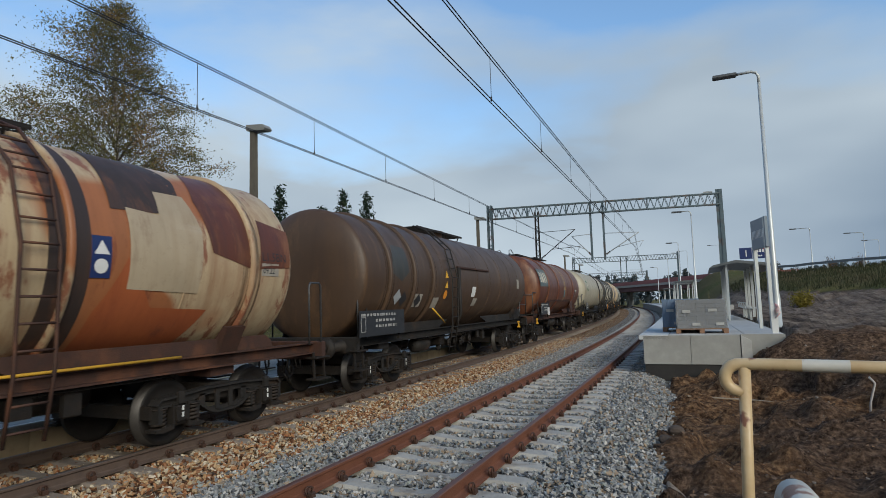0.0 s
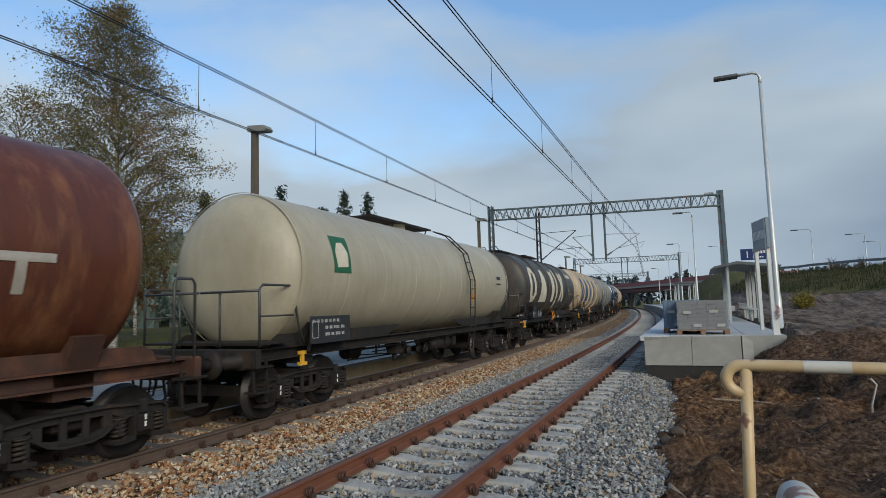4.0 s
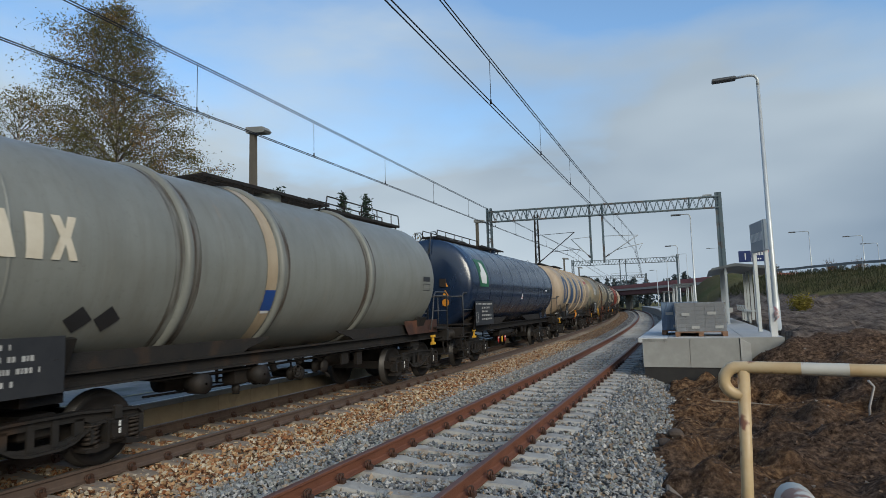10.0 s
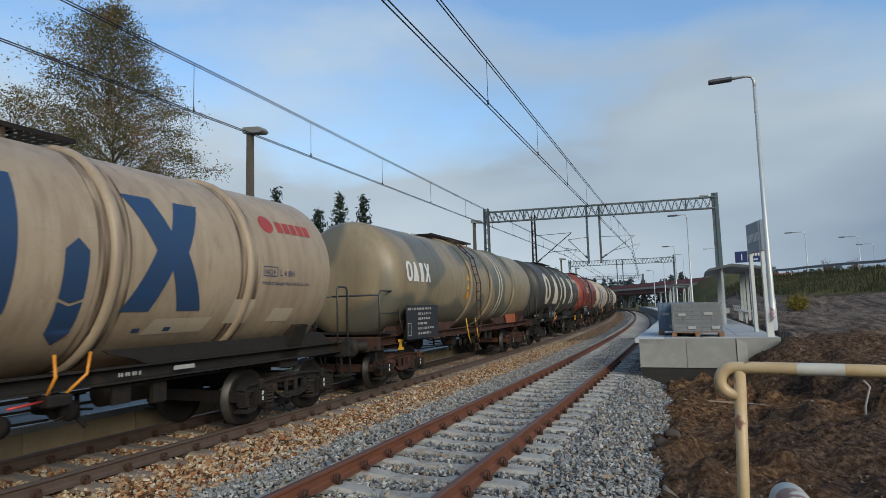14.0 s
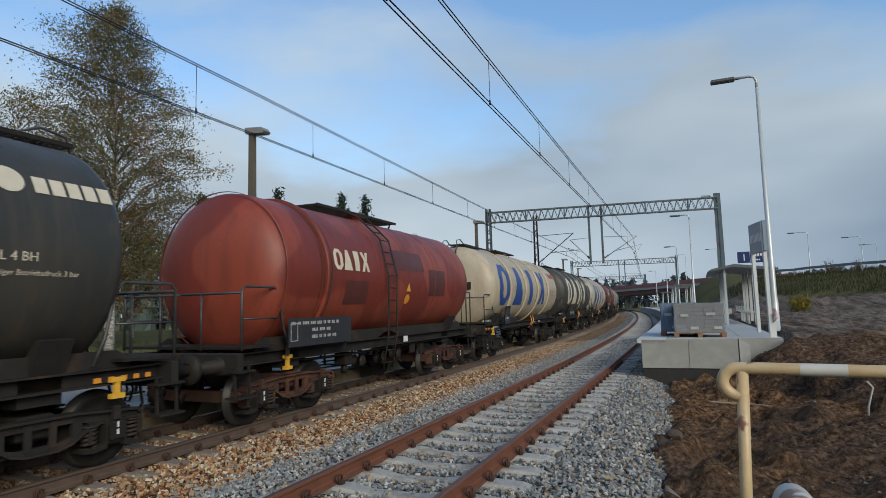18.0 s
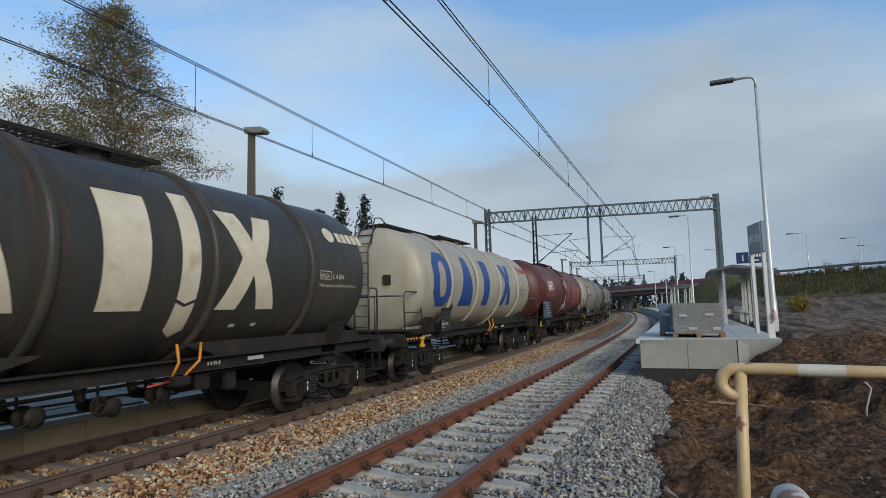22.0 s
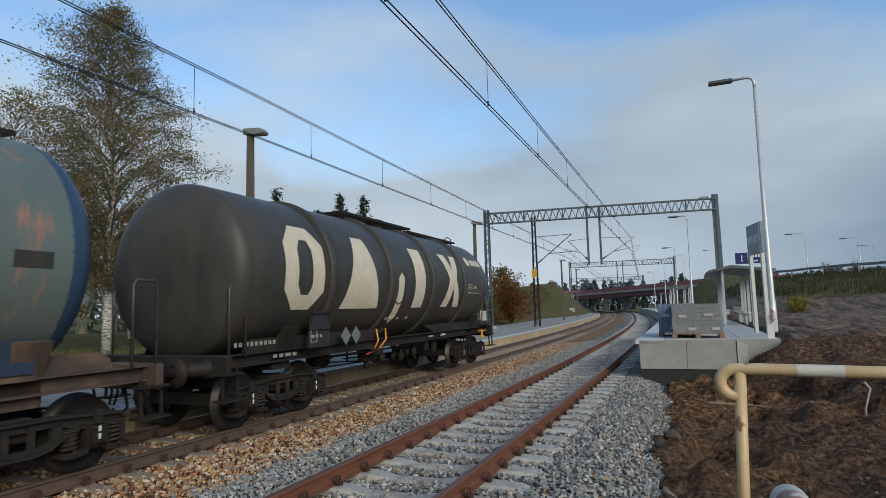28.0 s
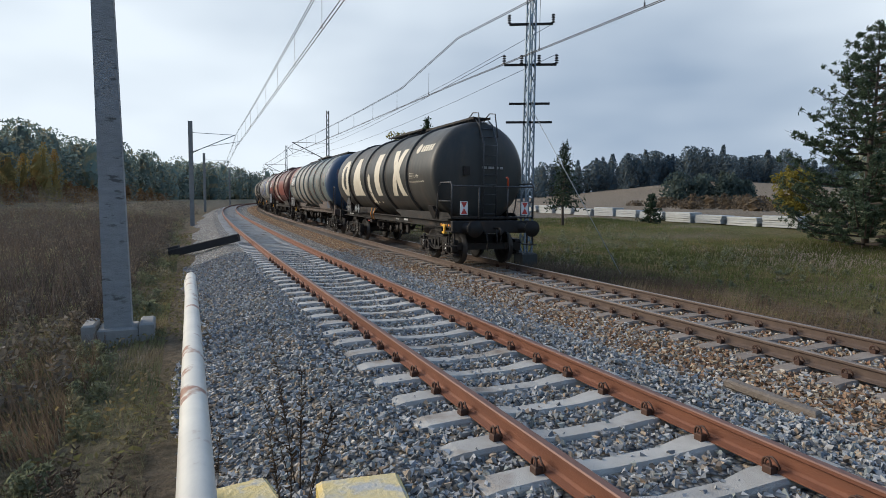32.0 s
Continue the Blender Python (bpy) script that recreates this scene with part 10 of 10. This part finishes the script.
def blades(name, x, y, h, material, label, seed, w=0.006):
    rng = np.random.default_rng(seed)
    n = len(x)
    z = land(x, y)
    a = rng.uniform(0, 6.283, n)
    hh = h * rng.uniform(0.5, 1.3, n)
    dx, dy = np.cos(a), np.sin(a)
    lean = rng.uniform(0.1, 0.6, n) * hh
    b = a + rng.normal(0, 0.8, n)
    v = np.stack([np.stack([x - dx * w, y - dy * w, z - 0.03], 1), np.stack([x + dx * w, y + dy * w, z - 0.03], 1), np.stack([x + np.cos(b) * lean, y + np.sin(b) * lean, z + hh], 1)], 1).reshape(-1, 3)
    f = np.arange(3 * n).reshape(-1, 3)
    me = bpy.data.meshes.new(name)
    me.vertices.add(len(v))
    me.vertices.foreach_set("co", v.astype(np.float32).ravel())
    me.loops.add(f.size)
    me.loops.foreach_set("vertex_index", f.astype(np.int32).ravel())
    me.polygons.add(len(f))
    me.polygons.foreach_set("loop_start", np.arange(0, f.size, 3, dtype=np.int32))
    me.materials.append(material)
    me.update(calc_edges=True)
    return tagged(new(name, me), label, "grass", kind="stuff")


def strip(seed, n, s0, s1, u0, u1, power=1.0):
    rng = np.random.default_rng(seed)
    s = s0 + (s1 - s0) * rng.uniform(0, 1, n) ** power
    u = u0 + (u1 - u0) * rng.uniform(0, 1, n) ** 1.3
    t = np.interp(s, LS, LT)
    return np.interp(s, LS, LX) - u * np.cos(t), np.interp(s, LS, LY) - u * np.sin(t)


blades("verge_grass", *strip(1, 36000, -3.5, -26, -3.4, -11, 1.4), 0.22, VERGE_BLADE, "tangled grass on the verge", 1, 0.008)
blades("verge_weeds", *strip(2, 44000, -7, -60, -4.2, -17, 1.2), 0.62, DRY_STALK, "tall dry brown weeds on the verge", 2, 0.006)
_hx, _hy = strip(21, 30000, -2.5, -40, -3.0, -13, 1.3)
_kx, _ky = strip(22, 30000, -4, -45, 8.2, 30, 1.2)
_hr = np.random.default_rng(23)
for _name, _x, _y, _m, _lab in (("verge_herbs", _hx, _hy, HERB, "low herbs and fallen leaves on the verge"), ("field_herbs", _kx, _ky, HERB, "low herbs among the field's grass")):
    _keep = np.sin(_x * 1.9 + np.sin(_y * 1.3) * 2) + np.cos(_y * 1.6 + _x) > -0.5
    _x, _y = _x[_keep], _y[_keep]
    tagged(new(_name, cards(_name, np.stack([_x, _y, land(_x, _y) + _hr.uniform(0.0, 0.16, len(_x))], 1), 0.038, _m, _hr, 0.4)), _lab, "herbs", kind="stuff")
blades("field_grass", *strip(3, 76000, -4, -52, 8.2, 34, 1.1), 0.19, GRASS_BLADE, "rough autumn grass beyond the old track", 3, 0.014)
blades("trackside_grass", *strip(8, 12000, -4, -42, 7.3, 10.2, 1.2), 0.34, DRY_STALK, "dry bleached grass along the old track", 8, 0.007)
blades("yard_grass", *strip(4, 12000, 14, 62, 11.9, 26, 1.0), 0.25, GRASS_BLADE, "grass behind the low platform", 4, 0.014)
blades("path_grass", *strip(6, 9000, 3.5, -4.5, 8.6, 20, 1.0), 0.2, GRASS_BLADE, "short grass beside the path", 6, 0.010)
_r = np.random.default_rng(9)
_x, _y = _r.uniform(2, 30, 30000), _r.uniform(38, 78, 30000)
_k = land(_x, _y) > 2.0
blades("bank_grass", _x[_k], _y[_k], 0.4, BANK_BLADE, "grass on the road bank", 9, 0.025)


def weed_clumps(name, s0, s1, u0, u1, clumps, per, h0, h1, leaf, label, seed, size=0.055):
    """Uneven mounds of tall weeds, each a cloud of small leaves thinning upwards."""
    rng = np.random.default_rng(seed)
    x, y = strip(seed, clumps, s0, s1, u0, u1, 1.15)
    z = land(x, y)
    h = rng.uniform(h0, h1, clumps) * (0.5 + 0.5 * rng.uniform(0, 1, clumps))
    k = np.repeat(np.arange(clumps), per)
    f = rng.uniform(0, 1, len(k)) ** 1.3
    wide = h[k] * 0.55 * (1.05 - 0.7 * f)
    pts = np.stack([x[k] + rng.normal(0, 0.6, len(k)) * wide, y[k] + rng.normal(0, 0.6, len(k)) * wide, z[k] + f * h[k]], 1)
    tagged(new(name, cards(name, pts, size, leaf, rng, 0.0, 1.25)), label, "weeds", kind="stuff")


weed_clumps("weed_thicket", -5.5, -24, -4.0, -12, 360, 150, 0.3, 0.9, WEED_GREY, "tangled grey-green weeds on the verge", 51, 0.026)
weed_clumps("brown_thicket", -7, -40, -4.2, -17, 700, 80, 0.7, 1.6, WEED_BROWN, "tall dead brown weeds along the verge", 52, 0.042)
weed_clumps("verge_scrub", -24, -85, -3.9, -26, 700, 75, 1.0, 2.3, WEED_BROWN, "head-high brown scrub between the line and the wood", 54)
weed_clumps("green_scrub", -14, -60, -3.7, -20, 320, 60, 0.5, 1.3, WEED_GREY, "grey-green bushes along the verge", 55)
blades("dead_stalks", *strip(9, 17000, -13, -48, -4.4, -22, 1.2), 1.15, leaf_mat("dead_stalks", (0.10, 0.082, 0.072), (0.065, 0.055, 0.05), (0.15, 0.115, 0.085)), "tall dead weed stalks on the verge", 10, 0.011)
weed_clumps("bank_scrub", 56, 125, 15, 46, 300, 60, 0.8, 2.4, LEAF_BROWN, "brown scrub over the bank behind the low platform", 56, 0.13)
weed_clumps("bramble_patch", -6, -40, 10, 26, 220, 55, 0.2, 0.6, WEED_GREY, "low green brambles in the rough field", 53)


def dry_plant(x, y, h, seed):
    rng = random.Random(seed)
    t = thing("dry_weed", Matrix.Translation((x, y, land_at(x, y) - 0.03)), "dry brown seed-headed weed", "weed", "dry weeds")
    bm = bmesh.new()
    for i in range(5):
        a = rng.uniform(0, 6.28)
        tip = Vector((math.cos(a) * 0.22 * h, math.sin(a) * 0.22 * h, h * rng.uniform(0.7, 1.0)))
        mid = tip * 0.5 + Vector((0, 0, 0.06))
        tube(bm, [(0, 0, 0), mid, tip], [0.006, 0.004, 0.002], 4)
        for k in range(26):
            f = rng.uniform(0.4, 1.0)
            p = mid.lerp(tip, f * 2 - 1) if f > 0.5 else mid * (f * 2)
            q = p + Vector((rng.uniform(-1, 1), rng.uniform(-1, 1), rng.uniform(-0.3, 1))) * 0.035
            tube(bm, [p, q], [0.004, 0.007], 4)
    part("stem", bm, DRY_STALK, t)


for i, (x, y, h) in enumerate(((0.42, -4.3, 1.0), (0.55, -4.9, 0.9), (0.25, -4.4, 0.8), (-0.55, -4.6, 1.25), (-0.75, -5.4, 1.4), (0.8, -5.4, 0.8), (-0.2, -5.8, 0.8))):
    dry_plant(x, y, h, i)

# clods and odd bits on the dug soil
_r = np.random.default_rng(12)
CRUMBS = stone_mat("soil_crumbs", [(0.12, 0.08, 0.056), (0.09, 0.06, 0.043), (0.16, 0.10, 0.06), (0.065, 0.044, 0.032), (0.11, 0.074, 0.053), (0.14, 0.10, 0.072), (0.085, 0.058, 0.043), (0.21, 0.175, 0.145)])
cx, cy = _r.uniform(-0.75, 7.5, 40000), 4.0 + 13.0 * _r.uniform(0, 1, 40000) ** 1.2
cz = land(cx, cy)
shape = np.stack([pebble(_r) for _ in range(24)])[_r.integers(0, 24, 40000)]
sz = 0.006 + 0.03 * _r.uniform(0, 1, 40000) ** 14
ta, tb = _r.uniform(0, 6.283, 40000)[:, None], _r.uniform(0, 6.283, 40000)[:, None]
sx, sy, sw = shape[:, :, 0], shape[:, :, 1], shape[:, :, 2]
sy, sw = sy * np.cos(tb) - sw * np.sin(tb), sy * np.sin(tb) + sw * np.cos(tb)
sx, sy = sx * np.cos(ta) - sy * np.sin(ta), sx * np.sin(ta) + sy * np.cos(ta)
shape = np.stack([sx, sy, sw * 0.8], 2)
v = (shape * sz[:, None, None] + np.stack([cx, cy, cz], 1)[:, None, :]).reshape(-1, 3)
f = (OCTA[None] + 6 * np.arange(40000)[:, None, None]).reshape(-1, 3)
tagged(new("soil_clods", quick_mesh("soil_clods", v.tolist(), f.tolist(), CRUMBS)), "clods and pebbles on the dug soil", "soil", kind="stuff")
for i, (x, y, ln, a, tilt) in enumerate(((0.15, 13.4, 1.1, 104, 4), (0.85, 12.6, 0.5, 76, 3))):
    t = thing("discarded_plank", Matrix.Translation((x, y, land_at(x, y) + 0.02)) @ Matrix.Rotation(radians(a), 4, "Z") @ Matrix.Rotation(radians(tilt), 4, "X"), "weathered pale plank lying on the soil", "plank", "planks on the soil")
    bm = bmesh.new()
    box(bm, -0.03, 0.03, -ln / 2, ln / 2, -0.012, 0.012, bevel=0.004)
    part("board", bm, mat("pale_wood", (0.30, 0.24, 0.17), 0.85, 0, (0.20, 0.155, 0.11), 8, 0.8), t)
for i, (x, y) in enumerate(((-0.62, 9.6), (-0.5, 10.3))):
    t = thing("boulder", Matrix.Translation((x, y, land_at(x, y) + 0.05)), "lumpy grey-brown stone at the edge of the ballast", "stone", "loose stones")
    bm = bmesh.new()
    bmesh.ops.create_icosphere(bm, subdivisions=2, radius=0.12)
    for vv in bm.verts:
        vv.co *= 1 + 0.35 * noise.noise(vv.co * 6 + Vector((i * 3.0, 0, 0)))
        vv.co.z *= 0.7
    part("stone", bm, mat("boulder_stone", (0.09, 0.065, 0.048), 0.9, 0, (0.05, 0.037, 0.028), 8, 0.8, 0.5, 30), t)
t = thing("broken_slab", Matrix.Translation((-0.36, 7.45, land_at(-0.36, 7.45) + 0.02)) @ Matrix.Rotation(radians(6), 4, "Z") @ Matrix.Rotation(radians(34), 4, "Y"), "broken concrete slab wedged at the edge of the ballast", "slab")
bm = bmesh.new()
box(bm, -0.16, 0.16, -0.42, 0.42, -0.04, 0.04, bevel=0.02)
for vv in bm.verts:
    vv.co += Vector((noise.noise(vv.co * 5), noise.noise(vv.co * 5 + Vector((3, 0, 0))), 0)) * 0.04
part("slab", bm, mat("soiled_concrete", (0.22, 0.18, 0.14), 0.9, 0, (0.14, 0.11, 0.085), 6, 0.9, 0.6, 40), t)
t = thing("broken_slab", Matrix.Translation((-5.33, -5.12, -0.24)) @ Matrix.Rotation(radians(12), 4, "Z") @ Matrix.Rotation(radians(-6), 4, "X"), "pale concrete slab lying between the two tracks", "slab")
bm = bmesh.new()
box(bm, -0.07, 0.07, -0.45, 0.45, -0.05, 0.04, bevel=0.02)
part("slab", bm, MATS["soiled_concrete"], t)
t = thing("plastic_conduit", Matrix.Translation((2.42, 11.95, land_at(2.42, 11.95))), "bent pale plastic conduit sticking out of the soil", "conduit")
bm = bmesh.new()
tube(bm, [(0.0, 0.0, -0.1), (0.02, 0.0, 0.18), (0.10, -0.02, 0.50), (0.02, -0.05, 0.60)], 0.018, 8)
part("tube", bm, mat("pale_plastic", (0.45, 0.42, 0.40), 0.5, 0, (0.35, 0.32, 0.30), 6, 0.7), t)

# ---- the train's run ----
SPEED_T, SPEED_V = (0, 8, 14, 22, 27.9, 28.1, 32), (8.3, 8.4, 8.75, 8.65, 8.9, 9.03, 9.23)


def run(t):
    """Metres that the train has gone by t seconds."""
    n = 400
    return sum(float(np.interp(t * (i + 0.5) / n, SPEED_T, SPEED_V)) for i in range(n)) * t / n


def wagon_pose(k, t):
    mid, half = (GAPS[k] + GAPS[k + 1]) / 2 - run(t), LEN[k] / 2 - 3.0
    p, q = on_line(mid - half, TRACK_GAP, OLD_Z), on_line(mid + half, TRACK_GAP, OLD_Z)
    d = q - p
    return Matrix.Translation((p + q) / 2) @ Matrix.Rotation(math.atan2(-d.x, d.y), 4, "Z")


def motions():
    times = [t * 0.5 for t in range(65)]
    for k, w in enumerate(WAGONS):
        walk(w, [(t, wagon_pose(k, t)) for t in times])


motions()
